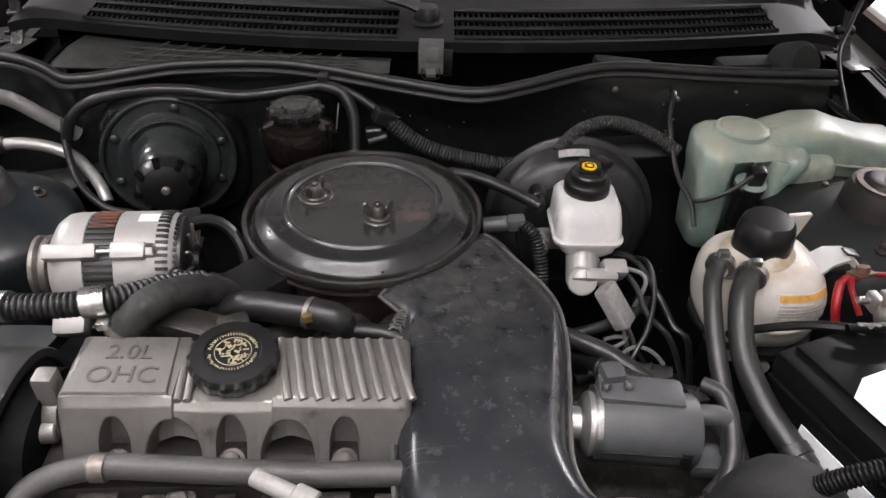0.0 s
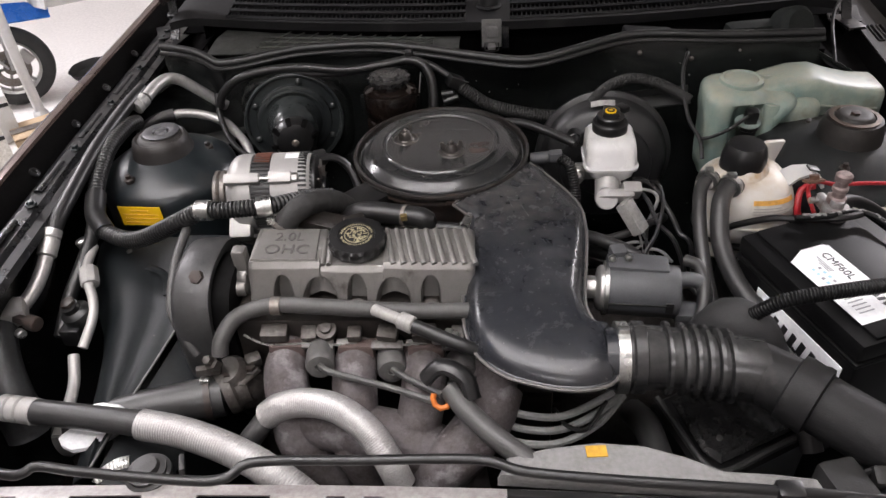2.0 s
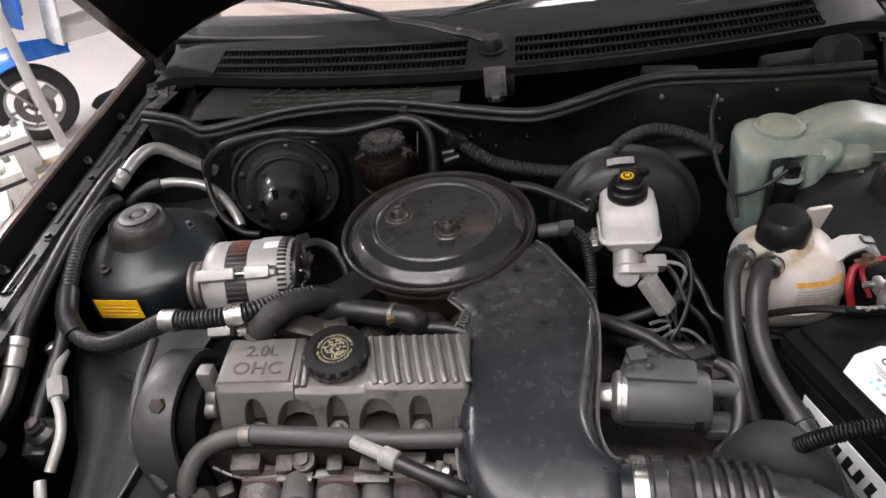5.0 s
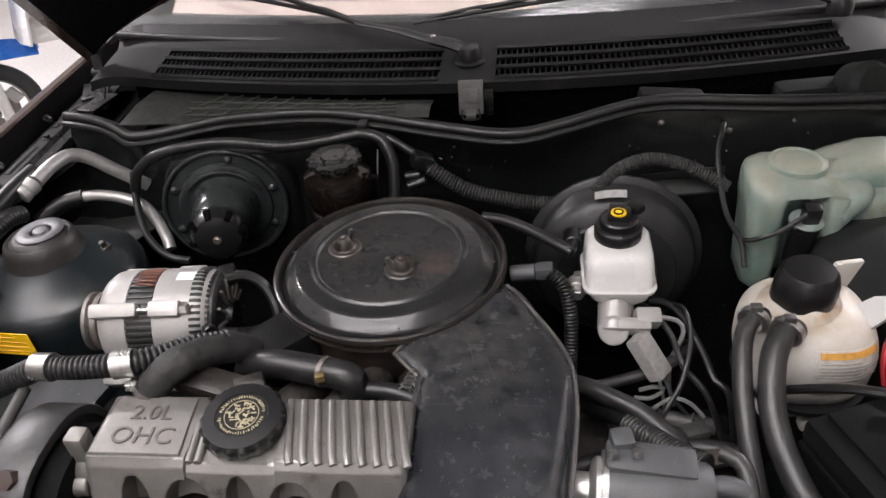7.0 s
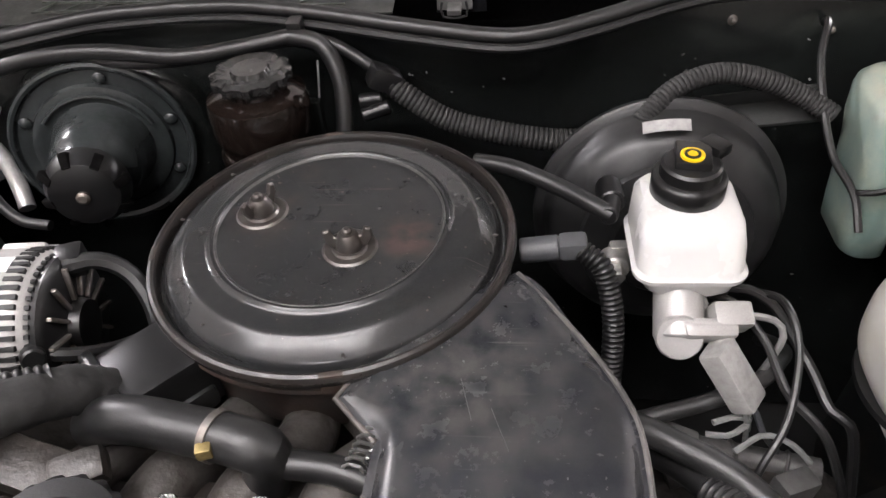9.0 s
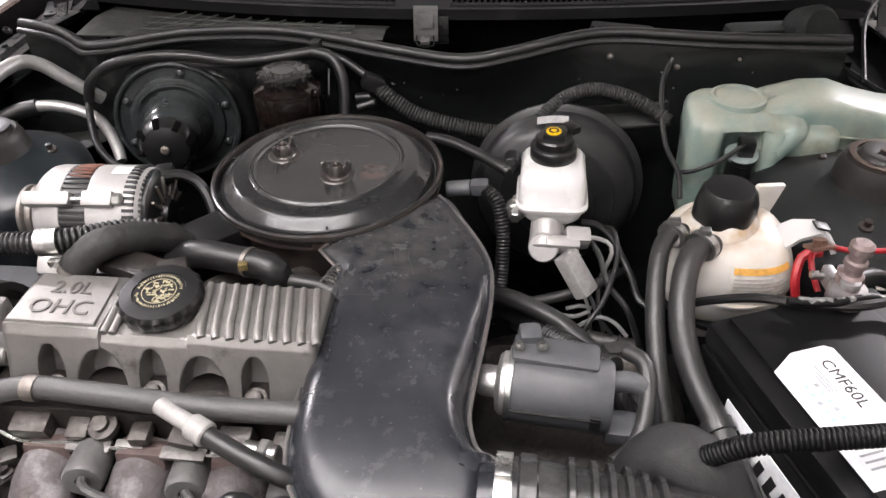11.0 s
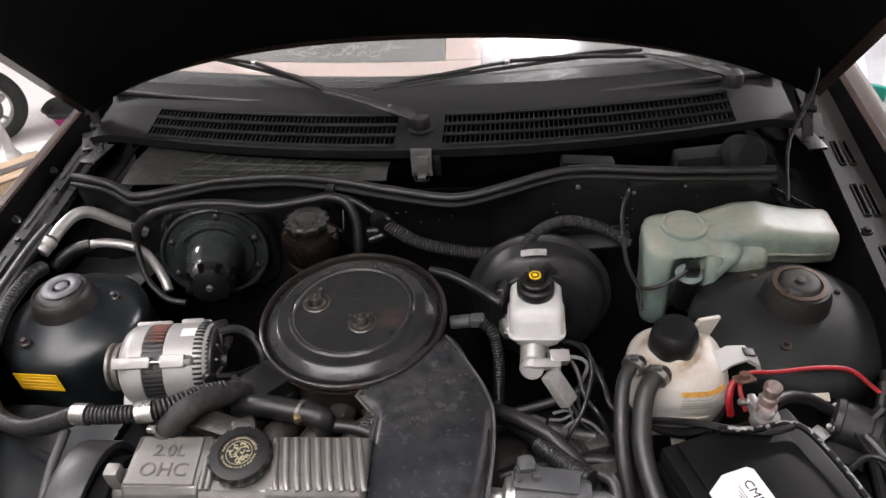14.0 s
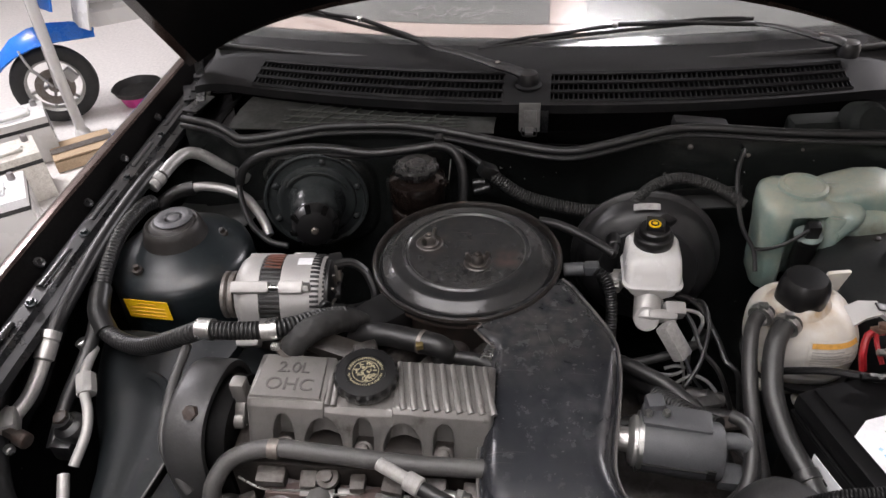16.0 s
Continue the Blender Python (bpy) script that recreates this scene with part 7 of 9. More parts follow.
part("hat", box(0.080, 0.034, 0.018, pose(0.200, -0.288, 0.897, 0, 3, -4), 0.006), COIL, ig)
part("tower", box(0.022, 0.022, 0.022, pose(0.176, -0.272, 0.904, 0, 0, 10), 0.006), COIL, ig)
for x, y, z in ((0.166, -0.292, 0.911), (0.187, -0.290, 0.911)):
    part("screw", lathe([(0, 0), (0.005, 0), (0.005, 0.003), (0.003, 0.006), (0, 0.006)], Matrix.Translation((x, y, z)), 10), STEEL, ig)
part("outlet", tube([(0.246, -0.302, 0.884), (0.268, -0.302, 0.886), (0.280, -0.306, 0.882), (0.285, -0.314, 0.866), (0.285, -0.322, 0.846)], 0.0098, n=14), COIL, ig)
part("outlet_block", add(box(0.030, 0.030, 0.016, pose(0.262, -0.322, 0.846, 0, 0, -4), 0.004), rod((0.243, -0.322, 0.846), (0.282, -0.326, 0.846), 0.008)), COIL, ig, "grey connector block")
hose("coil_lead", [(0.265, -0.270, 0.892), (0.280, -0.285, 0.893), (0.282, -0.315, 0.880), (0.274, -0.345, 0.865), (0.255, -0.372, 0.85), (0.236, -0.385, 0.84)], 0.0078, GREYRUBBER, "grey sleeved ignition lead at the distributor", "wire")
hose("coil_lead", [(0.27, -0.30, 0.872), (0.283, -0.318, 0.866), (0.270, -0.345, 0.855), (0.252, -0.362, 0.85)], 0.0055, GREYRUBBER, "thin grey ignition lead at the distributor", "wire")

# air box elbow and lower box
el = thing("air_box_elbow", (0.30, -0.39, 0.87), "dark rounded rubber elbow on the air box", "elbow")
part("clamp_band", lathe([(0.028, 0), (0.0315, 0.001), (0.0315, 0.009), (0.028, 0.010)], along((0.268, -0.378, 0.822), (0.274, -0.379, 0.842)), 36, None, True), DULLSTEEL, el)
part("elbow", tube([(0.262, -0.378, 0.80), (0.285, -0.380, 0.872), (0.302, -0.388, 0.893), (0.325, -0.40, 0.875), (0.345, -0.412, 0.82)], 0.030, n=26), ELBOWRUBBER, el)
ab = thing("air_box", (0.33, -0.44, 0.74), "black moulded air box with a pale rim", "air box")
part("box", prism([(0.222, -0.385), (0.262, -0.492), (0.285, -0.505), (0.405, -0.44), (0.40, -0.36), (0.30, -0.34)], 0.62, 0.745, None, 0.008), PLASTIC, ab)
part("rim", tube([(0.226, -0.390, 0.757), (0.245, -0.44, 0.757), (0.262, -0.485, 0.757), (0.275, -0.500, 0.757), (0.295, -0.498, 0.757), (0.345, -0.47, 0.757), (0.402, -0.440, 0.757)], 0.0045, n=8), GREYRUBBER, ab, "pale grey rim")
part("cover_plate", prism([(0.245, -0.392), (0.268, -0.470), (0.286, -0.486), (0.385, -0.435), (0.38, -0.37), (0.305, -0.355)], 0.744, 0.760, None, 0.012), GLOSSBOX, ab, "glossy black cover plate")
for kx, ky in ((0.29, -0.455), (0.36, -0.40), (0.30, -0.38)):
    part("screw", lathe([(0, 0), (0.004, 0), (0.004, 0.002), (0, 0.003)], Matrix.Translation((kx, ky, 0.760)), 10), STEEL, ab)
hose("grey_hose", [(0.195, -0.40, 0.74), (0.205, -0.44, 0.76), (0.212, -0.50, 0.765), (0.225, -0.56, 0.75)], 0.018, GREYRUBBER, "grey radiator hose under the intake hose")

# cables and looms over the gearbox
hose("vacuum_hose", [(0.03, 0.072, 0.915), (0.062, 0.058, 0.918), (0.10, 0.035, 0.915), (0.130, 0.010, 0.913), (0.140, 0.004, 0.910)], 0.0075, RUBBER, "black vacuum hose from the air cleaner")
sl2 = thing("sensor_loom", (0.12, -0.04, 0.9), "black corrugated loom with a grey air sensor plug", "loom")
part("plug", add(rod((0.068, -0.030, 0.903), (0.098, -0.030, 0.907), 0.010), box(0.022, 0.018, 0.016, pose(0.108, -0.031, 0.909, 0, -5, 0), 0.004)), COIL, sl2, "grey sensor plug")
part("conduit", tube([(0.114, -0.034, 0.908), (0.130, -0.045, 0.898), (0.138, -0.062, 0.870), (0.139, -0.078, 0.840), (0.138, -0.092, 0.805), (0.137, -0.11, 0.77)], 0.0078, rib=(0.0042, 0.002)), RUBBER, sl2)
hose("gearbox_loom", [(0.135, -0.11, 0.79), (0.160, -0.135, 0.800), (0.185, -0.165, 0.815), (0.200, -0.185, 0.82)], 0.010, RUBBER, "smooth black loom over the gearbox", "loom")
hose("gearbox_loom", [(0.195, -0.180, 0.818), (0.215, -0.205, 0.828), (0.238, -0.232, 0.838), (0.26, -0.255, 0.85)], 0.0125, GREYRUBBER, "grey corrugated loom over the gearbox", "loom", rib=(0.005, 0.0024))
hose("shift_cable", [(0.157, -0.106, 0.790), (0.192, -0.098, 0.795), (0.223, -0.090, 0.800), (0.256, -0.079, 0.810), (0.276, -0.058, 0.808), (0.290, -0.034, 0.790), (0.296, -0.005, 0.765), (0.296, 0.023, 0.740)], 0.0068, GREYRUBBER, "grey cable running back to the firewall", "cable")
hose("brake_pipe", [(0.230, -0.060, 0.862), (0.247, -0.059, 0.862), (0.264, -0.059, 0.855), (0.268, -0.066, 0.845), (0.261, -0.072, 0.825), (0.257, -0.071, 0.800), (0.260, -0.069, 0.760), (0.272, -0.058, 0.710)], 0.0028, PIPE, "thin bent steel brake pipe", "pipe", n=8)
hose("brake_pipe", [(0.232, -0.029, 0.862), (0.249, -0.032, 0.862), (0.268, -0.039, 0.850), (0.284, -0.059, 0.830), (0.293, -0.079, 0.820), (0.300, -0.105, 0.810), (0.315, -0.118, 0.800), (0.326, -0.135, 0.74)], 0.0042, RUBBER, "thin black taped brake lead", "pipe", n=8)
hose("heater_pipe", [(0.14, -0.19, 0.75), (0.20, -0.175, 0.76), (0.27, -0.175, 0.775), (0.31, -0.185, 0.78)], 0.011, GREYRUBBER, "grey pipe across the gearbox", "pipe")
SHIFT = mat("pale_oily_alloy", (0.13, 0.127, 0.124), 0.5, 0.5, second=(0.1, 0.095, 0.09), blotch=40)
ln = thing("shift_linkage", (0.27, -0.2, 0.76), "pale oily shift linkage rod over the gearbox", "linkage")
part("rod", tube([(0.212, -0.095, 0.738), (0.258, -0.105, 0.738), (0.309, -0.115, 0.738)], 0.011, n=14), SHIFT, ln)
for px_, py_ in ((((0.241, -0.102, 0.738)), ((0.245, -0.102, 0.738))), (((0.282, -0.110, 0.738)), ((0.285, -0.111, 0.738)))):
    part("collar", rod(px_, py_, 0.0135, 18), SHIFT, ln)
part("bracket", box(0.05, 0.035, 0.02, pose(*((0.181, -0.113, 0.770)), 10, 5, -20), 0.005), SHIFT, ln, "pale bracket")
part("bracket", box(0.035, 0.02, 0.03, pose(*((0.278, -0.139, 0.750)), 0, 10, 25), 0.005), SHIFT, ln, "pale bracket")
part("lever", tube([(0.184, -0.134, 0.750), (0.211, -0.127, 0.755), (0.237, -0.132, 0.750), (0.258, -0.140, 0.740)], 0.008, n=10), SHIFT, ln)
for k, q in enumerate((((0.212, -0.113, 0.785), (0.229, -0.114, 0.785), (0.245, -0.104, 0.785)), ((0.218, -0.106, 0.790), (0.236, -0.100, 0.790), (0.248, -0.103, 0.790)), ((0.232, -0.125, 0.780), (0.255, -0.113, 0.785), (0.274, -0.120, 0.785), (0.290, -0.127, 0.770)))):
    hose("vacuum_pipe", q, 0.0026, WIRE, "thin pale vacuum pipe over the gearbox", "pipe", n=6, group="vacuum pipes")
gb = thing("gearbox", (0.2, -0.2, 0.6), "dark oily cast gearbox housing low in the bay", "gearbox")
part("case", add(blob(0.22, -0.20, 0.64, 0.15, 0.14, 0.11, 3.0), box(0.20, 0.10, 0.08, pose(0.22, -0.16, 0.70, 5, 4, 10), 0.02)), HEAD, gb)
part("lever", add(rod((0.25, -0.20, 0.73), (0.27, -0.21, 0.79), 0.010), box(0.07, 0.02, 0.008, pose(0.285, -0.20, 0.79, 0, 10, 20), 0.002)), DULLSTEEL, gb)
# ---- alternator ----
al = thing("alternator", (-0.33, -0.115, 0.89), "pale die-cast alternator with a dark stator band", "alternator")
A0, A1 = Vector((-0.412, -0.130, 0.912)), Vector((-0.258, -0.112, 0.906))
AA = along(A0, A1)
def alt_angle(d):
    q = AA.to_3x3().transposed() @ Vector(d)
    return math.degrees(math.atan2(q.y, q.x))


part("pulley", lathe([(0, -0.004), (0.014, -0.004), (0.030, 0.0), (0.034, 0.002), (0.034, 0.006), (0.030, 0.009), (0.034, 0.012), (0.034, 0.018), (0.028, 0.020), (0, 0.020)], AA, 44), DULLSTEEL, al, "grey steel belt pulley")
part("front_housing", lathe([(0, 0.020), (0.030, 0.020), (0.040, 0.024), (0.050, 0.030), (0.056, 0.038), (0.0575, 0.046), (0.0575, 0.062), (0.054, 0.064), (0, 0.064)], AA, 56), ALTALLOY, al, "pale cast front housing")
stator = part("stator", lathe([(0.053, 0.060), (0.0555, 0.061), (0.0555, 0.093), (0.053, 0.094)], AA, 72), mat("dark_stator", (0.010, 0.0095, 0.009), 0.4, second=(0.022, 0.018, 0.016), blotch=40), al, "dark laminated stator band")
COPPERWIRE = mat("varnished_copper", (0.13, 0.045, 0.026), 0.4, 0.3, second=(0.05, 0.02, 0.014), blotch=80)
for k in range(30):
    a = radians(alt_angle((0, -0.6, 0.8)) - 108 + 7.2 * k)
    part("lamination", box(0.0030, 0.0042, 0.029, AA @ pose(0.0556 * math.cos(a), 0.0556 * math.sin(a), 0.077, 0, 0, math.degrees(a)), 0.0008), GREYRUBBER, stator)
for k in range(7):
    a = radians(alt_angle((0, 0.25, 1)) - 20 + 6.5 * k)
    part("winding", rod(AA @ Vector((0.0562 * math.cos(a), 0.0562 * math.sin(a), 0.066)), AA @ Vector((0.0562 * math.cos(a + 0.05), 0.0562 * math.sin(a + 0.05), 0.090)), 0.0022, 8), COPPERWIRE, stator, "copper winding")
part("rear_housing", lathe([(0, 0.090), (0.054, 0.090), (0.0575, 0.092), (0.0575, 0.138), (0.054, 0.148), (0.048, 0.152), (0, 0.152)], AA, 56), ALTALLOY, al, "pale cast rear housing")
for a in (alt_angle((0, -0.63, 0.77)), alt_angle((0, 0.95, 0.3)), alt_angle((0, -0.4, -0.92))):
    c, s = math.cos(radians(a)), math.sin(radians(a))
    lug = box(0.018, 0.016, 0.052, AA @ pose(0.058 * c, 0.058 * s, 0.052, 0, 0, a), 0.004)
    add(lug, box(0.020, 0.018, 0.034, AA @ pose(0.058 * c, 0.058 * s, 0.108, 0, 0, a), 0.004))
    ob = part("lug", lug, ALTALLOY, al)
    part("bolt", rod(AA @ Vector((0.060 * c, 0.060 * s, 0.075)), AA @ Vector((0.060 * c, 0.060 * s, 0.135)), 0.0035, 10), STEEL, ob)
    part("bolt_head", rod(AA @ Vector((0.061 * c, 0.061 * s, 0.124)), AA @ Vector((0.061 * c, 0.061 * s, 0.134)), 0.0072, 6), STEEL, ob)
for k in range(34):
    a = radians(alt_angle((0, -0.6, 0.8)) - 112 + k * 7)
    part("window", box(0.004, 0.0034, 0.012, AA @ pose(0.0562 * math.cos(a), 0.0562 * math.sin(a), 0.1385, 0, 0, math.degrees(a)), 0), DARK, al)
    part("window", box(0.0034, 0.0030, 0.008, AA @ pose(0.0500 * math.cos(a), 0.0500 * math.sin(a), 0.1505, 0, 90, math.degrees(a)), 0), DARK, al)
end = part("end_cover", lathe([(0, 0.151), (0.052, 0.151), (0.053, 0.156), (0.048, 0.160), (0.020, 0.161), (0.018, 0.168), (0, 0.168)], AA, 44), PLASTIC, al, "black slotted end cover")
for k in range(14):
    a = 2 * math.pi * k / 14
    part("fin", box(0.026, 0.003, 0.004, AA @ pose(0.034 * math.cos(a), 0.034 * math.sin(a), 0.162, 0, 0, math.degrees(a)), 0.001), DULLSTEEL, end)
part("label", sheet([[AA @ Vector((0.0580 * math.cos(a), 0.0580 * math.sin(a), s)) for s in (0.112, 0.132)] for a in [radians(alt_angle((0, 0.1, 1)) - 8 + 4 * k) for k in range(5)]], 0.0005), PAPER, al, "small white barcode label")
FOOT = alt_angle((0, -0.78, -0.62))
part("foot", box(0.040, 0.028, 0.034, AA @ pose(0.056 * math.cos(radians(FOOT)), 0.056 * math.sin(radians(FOOT)), 0.038, 0, 0, FOOT), 0.007), ALTALLOY, al, "pale mounting foot")
part("bracket", box(0.14, 0.05, 0.10, pose(-0.34, -0.12, 0.79, 0, 0, 6), 0.012), HEAD, al)
part("terminal", rod((-0.262, -0.150, 0.925), (-0.25, -0.165, 0.93), 0.008), PLASTIC, al)
part("terminal", box(0.02, 0.02, 0.02, pose(-0.255, -0.085, 0.945, 0, 0, 20), 0.004), PLASTIC, al)

# ---- heater blower ----
bl = thing("blower_motor", (-0.35, 0.13, 0.88), "gloss-black blower motor on a round flange", "blower motor")
F0 = Vector((-0.366, 0.166, 0.876))
FN = Vector((0.25, -0.95, 0.10)).normalized()
BLM = along(F0, F0 + FN)
GLOSS = mat("gloss_black_moulding", (0.0165, 0.0190, 0.0195), 0.11, blotch=12, dust=0.6, dust_colour=(0.082, 0.090, 0.090), bump=0.008, fleck=0.1)
part("flange", lathe([(0, -0.004), (0.088, -0.004), (0.092, 0.0), (0.092, 0.004), (0.087, 0.006), (0.083, 0.003), (0.070, 0.004), (0.068, 0.009), (0.062, 0.011), (0.056, 0.010), (0, 0.010)], BLM, 64), GLOSS, bl, "gloss black round flange")
part("motor", lathe([(0.052, 0.008), (0.050, 0.016), (0.046, 0.024), (0.044, 0.050), (0.040, 0.060), (0.036, 0.066), (0.034, 0.078), (0, 0.079)], BLM, 48), GLOSS, bl, "stepped motor housing")
part("end_cap", lathe([(0, 0.076), (0.035, 0.076), (0.039, 0.082), (0.038, 0.094), (0.032, 0.104), (0.020, 0.108), (0, 0.109)], BLM, 48), PLASTIC, bl, "black vented end cap")
for k in range(8):
    a = radians(45 * k + 10)
    # Near-black blocks paint the shade inside the vent slots.
    part("vent", box(0.016, 0.0085, 0.012, BLM @ pose(0.0335 * math.cos(a), 0.0335 * math.sin(a), 0.0965, 0, 38, math.degrees(a)), 0.001), LINER_SHADE_BLACK, bl)
part("spindle", lathe([(0, 0.106), (0.0065, 0.107), (0.0065, 0.111), (0.004, 0.113), (0, 0.113)], BLM, 24), DULLSTEEL, bl, "dull steel spindle")
part("raised_arc", tube([BLM @ Vector((0.060 * math.cos(radians(a)), 0.060 * math.sin(radians(a)), 0.0115)) for a in range(20, 150, 10)], 0.0035, n=8, flat=0.7), GLOSS, bl)
part("raised_arc", tube([BLM @ Vector((0.0885 * math.cos(radians(a)), 0.0885 * math.sin(radians(a)), 0.005)) for a in range(-60, 250, 10)], 0.0040, n=8), GLOSS, bl)
for a in (15, 75, 150, 200, 265, 330):
    m = BLM @ pose(0.076 * math.cos(radians(a)), 0.076 * math.sin(radians(a)), 0.003)
    part("screw", lathe([(0, 0), (0.0065, 0), (0.0065, 0.004), (0.004, 0.006), (0, 0.0065)], m, 12), GLOSS, bl)
part("casing", blob(-0.375, 0.225, 0.85, 0.11, 0.04, 0.10, 3.0), FIREWALL, bl)

# ---- power steering reservoir ----
CAPGLOSS = mat("worn_gloss_cap", (0.011, 0.0105, 0.0105), 0.16, blotch=60, dust=0.28, dust_colour=(0.15, 0.145, 0.14), bump=0.05)
ps = thing("power_steering_reservoir", (-0.17, 0.12, 0.93), "dark brown power steering reservoir with a ridged cap", "reservoir")
PM = Matrix.Translation((-0.172, 0.126, 0.016))
part("bottle", lathe([(0, 0.83), (0.038, 0.83), (0.045, 0.838), (0.0468, 0.850), (0.0468, 0.880), (0.0455, 0.887), (0.0425, 0.890), (0.0425, 0.896), (0.0455, 0.900), (0.0470, 0.908), (0.0470, 0.932), (0.0450, 0.940), (0.037, 0.944), (0.030, 0.946), (0.029, 0.956), (0, 0.958)], PM, 48), BROWN, ps, "glossy brown bottle")
part("outlet", rod((-0.135, 0.116, 0.952), (-0.122, 0.110, 0.956), 0.006, 14), BROWN, ps)
part("cap", lathe([(0, 0.952), (0.031, 0.952), (0.0355, 0.955), (0.0355, 0.962), (0.030, 0.965), (0.022, 0.962), (0.018, 0.962), (0.016, 0.966), (0, 0.967)], PM, 84, lambda a, z: 1 + (0.045 * math.copysign(1, math.sin(12 * a)) if 0.953 < z < 0.965 else 0)), CAPGLOSS, ps, "dusty ridged cap")
part("bracket", box(0.11, 0.012, 0.05, pose(-0.18, 0.165, 0.90, 0, 0, 0), 0.004), FIREWALL, ps)

# ---- firewall looms ----
fl = thing("firewall_loom", (-0.2, 0.17, 0.97), "black wiring loom clipped along the firewall", "loom")
part("conduit", tube([(-0.505, 0.17, 0.905), (-0.490, 0.168, 0.935), (-0.455, 0.172, 0.960), (-0.39, 0.175, 0.974), (-0.33, 0.176, 0.976), (-0.26, 0.174, 0.970), (-0.20, 0.178, 0.975), (-0.148, 0.184, 0.982)], 0.0078, n=14), RUBBER, fl)
part("conduit", tube([(-0.36, 0.180, 0.966), (-0.29, 0.178, 0.962), (-0.22, 0.180, 0.968), (-0.15, 0.186, 0.978)], 0.006, n=10), RUBBER, fl)
part("branch", tube([(-0.148, 0.184, 0.982), (-0.118, 0.178, 0.976), (-0.102, 0.165, 0.950), (-0.100, 0.150, 0.915), (-0.102, 0.138, 0.89)], 0.0085, n=12), RUBBER, fl)
part("branch", tube([(-0.140, 0.186, 0.982), (-0.105, 0.184, 0.972), (-0.075, 0.176, 0.955), (-0.055, 0.168, 0.943)], 0.006, n=10), RUBBER, fl)
part("conduit", tube([(-0.060, 0.170, 0.945), (-0.040, 0.162, 0.930), (0.0, 0.156, 0.905), (0.05, 0.152, 0.892), (0.10, 0.150, 0.884), (0.14, 0.152, 0.882)], 0.0105, rib=(0.0048, 0.0020)), TAPED, fl, "corrugated conduit")
part("connector", add(box(0.030, 0.024, 0.022, pose(-0.060, 0.166, 0.946, 0, 30, 20), 0.005), add(rod((-0.085, 0.16, 0.925), (-0.062, 0.160, 0.928), 0.007), rod((-0.082, 0.15, 0.915), (-0.055, 0.155, 0.922), 0.007))), PLASTIC, fl)
part("clip", box(0.014, 0.02, 0.016, pose(-0.143, 0.192, 0.988), 0.003), PLASTIC, fl)
part("tie", box(0.0016, 0.0016, 0.04, pose(-0.124, 0.168, 0.945, 0, 8, 0), 0.0), WIRE, fl, "white cable tie")
hose("booster_loom", [(0.176, 0.118, 0.922), (0.190, 0.130, 0.934), (0.213, 0.142, 0.946), (0.245, 0.149, 0.952), (0.282, 0.148, 0.946), (0.318, 0.142, 0.932), (0.345, 0.13, 0.918)], 0.0092, TAPED, "black corrugated loom arched over the booster", "loom", rib=(0.0042, 0.0012))
pl = thing("firewall_plate", (0.29, 0.15, 0.89), "black painted bracket plate beside the booster", "plate")
part("plate", box(0.11, 0.03, 0.004, pose(0.295, 0.155, 0.905, 12, -6, 0), 0.001), APRON, pl)
part("flange", box(0.11, 0.003, 0.02, pose(0.295, 0.172, 0.912, 12, -6, 0), 0.001), APRON, pl)

# ---- refrigerant pipes and hoses along the fender ----
pa = thing("refrigerant_pipe", (-0.57, 0.15, 0.95), "bare aluminium refrigerant pipe bending to the firewall", "pipe", "refrigerant pipes")
part("pipe", tube([(-0.605, 0.105, 0.960), (-0.598, 0.135, 0.966), (-0.588, 0.165, 0.966), (-0.572, 0.182, 0.955), (-0.545, 0.195, 0.925), (-0.522, 0.208, 0.897), (-0.512, 0.214, 0.885)], 0.0102, n=16), PIPE, pa)
part("ferrule", lathe([(0.009, 0), (0.0125, 0.001), (0.0125, 0.010), (0.0105, 0.012), (0.0125, 0.014), (0.0125, 0.026), (0.009, 0.028)], along((-0.616, 0.078, 0.952), (-0.604, 0.108, 0.961)), 24), PIPE, pa, "crimped ferrule")
pb = thing("refrigerant_pipe", (-0.53, 0.16, 0.87), "bare aluminium refrigerant pipe beside the strut tower", "pipe", "refrigerant pipes")
part("pipe", tube([(-0.618, 0.170, 0.885), (-0.585, 0.180, 0.888), (-0.545, 0.185, 0.880), (-0.510, 0.180, 0.868), (-0.480, 0.155, 0.858), (-0.455, 0.126, 0.848), (-0.445, 0.11, 0.835)], 0.0086, n=14), PIPE, pb)
part("rubber_end", tube([(-0.655, 0.130, 0.872), (-0.640, 0.155, 0.880), (-0.622, 0.168, 0.885), (-0.600, 0.176, 0.887)], 0.0125, n=14), RUBBER, pb, "black rubber end sleeve")
hose("tied_hose", [(-0.515, 0.195, 0.92), (-0.513, 0.180, 0.900), (-0.500, 0.150, 0.880), (-0.470, 0.105, 0.862), (-0.43, 0.075, 0.85), (-0.395, 0.07, 0.845)], 0.0055, RUBBER, "thin black hose behind the strut tower")
rh = thing("refrigerant_hose", (-0.66, -0.1, 0.91), "black refrigerant hose along the fender rail with a bare end pipe", "hose")
part("rubber", tube([(-0.618, 0.125, 0.966), (-0.625, 0.075, 0.962), (-0.632, 0.009, 0.952), (-0.632, -0.06, 0.945), (-0.630, -0.115, 0.937), (-0.630, -0.195, 0.920), (-0.631, -0.225, 0.909)], 0.0115, n=16), RUBBER, rh)
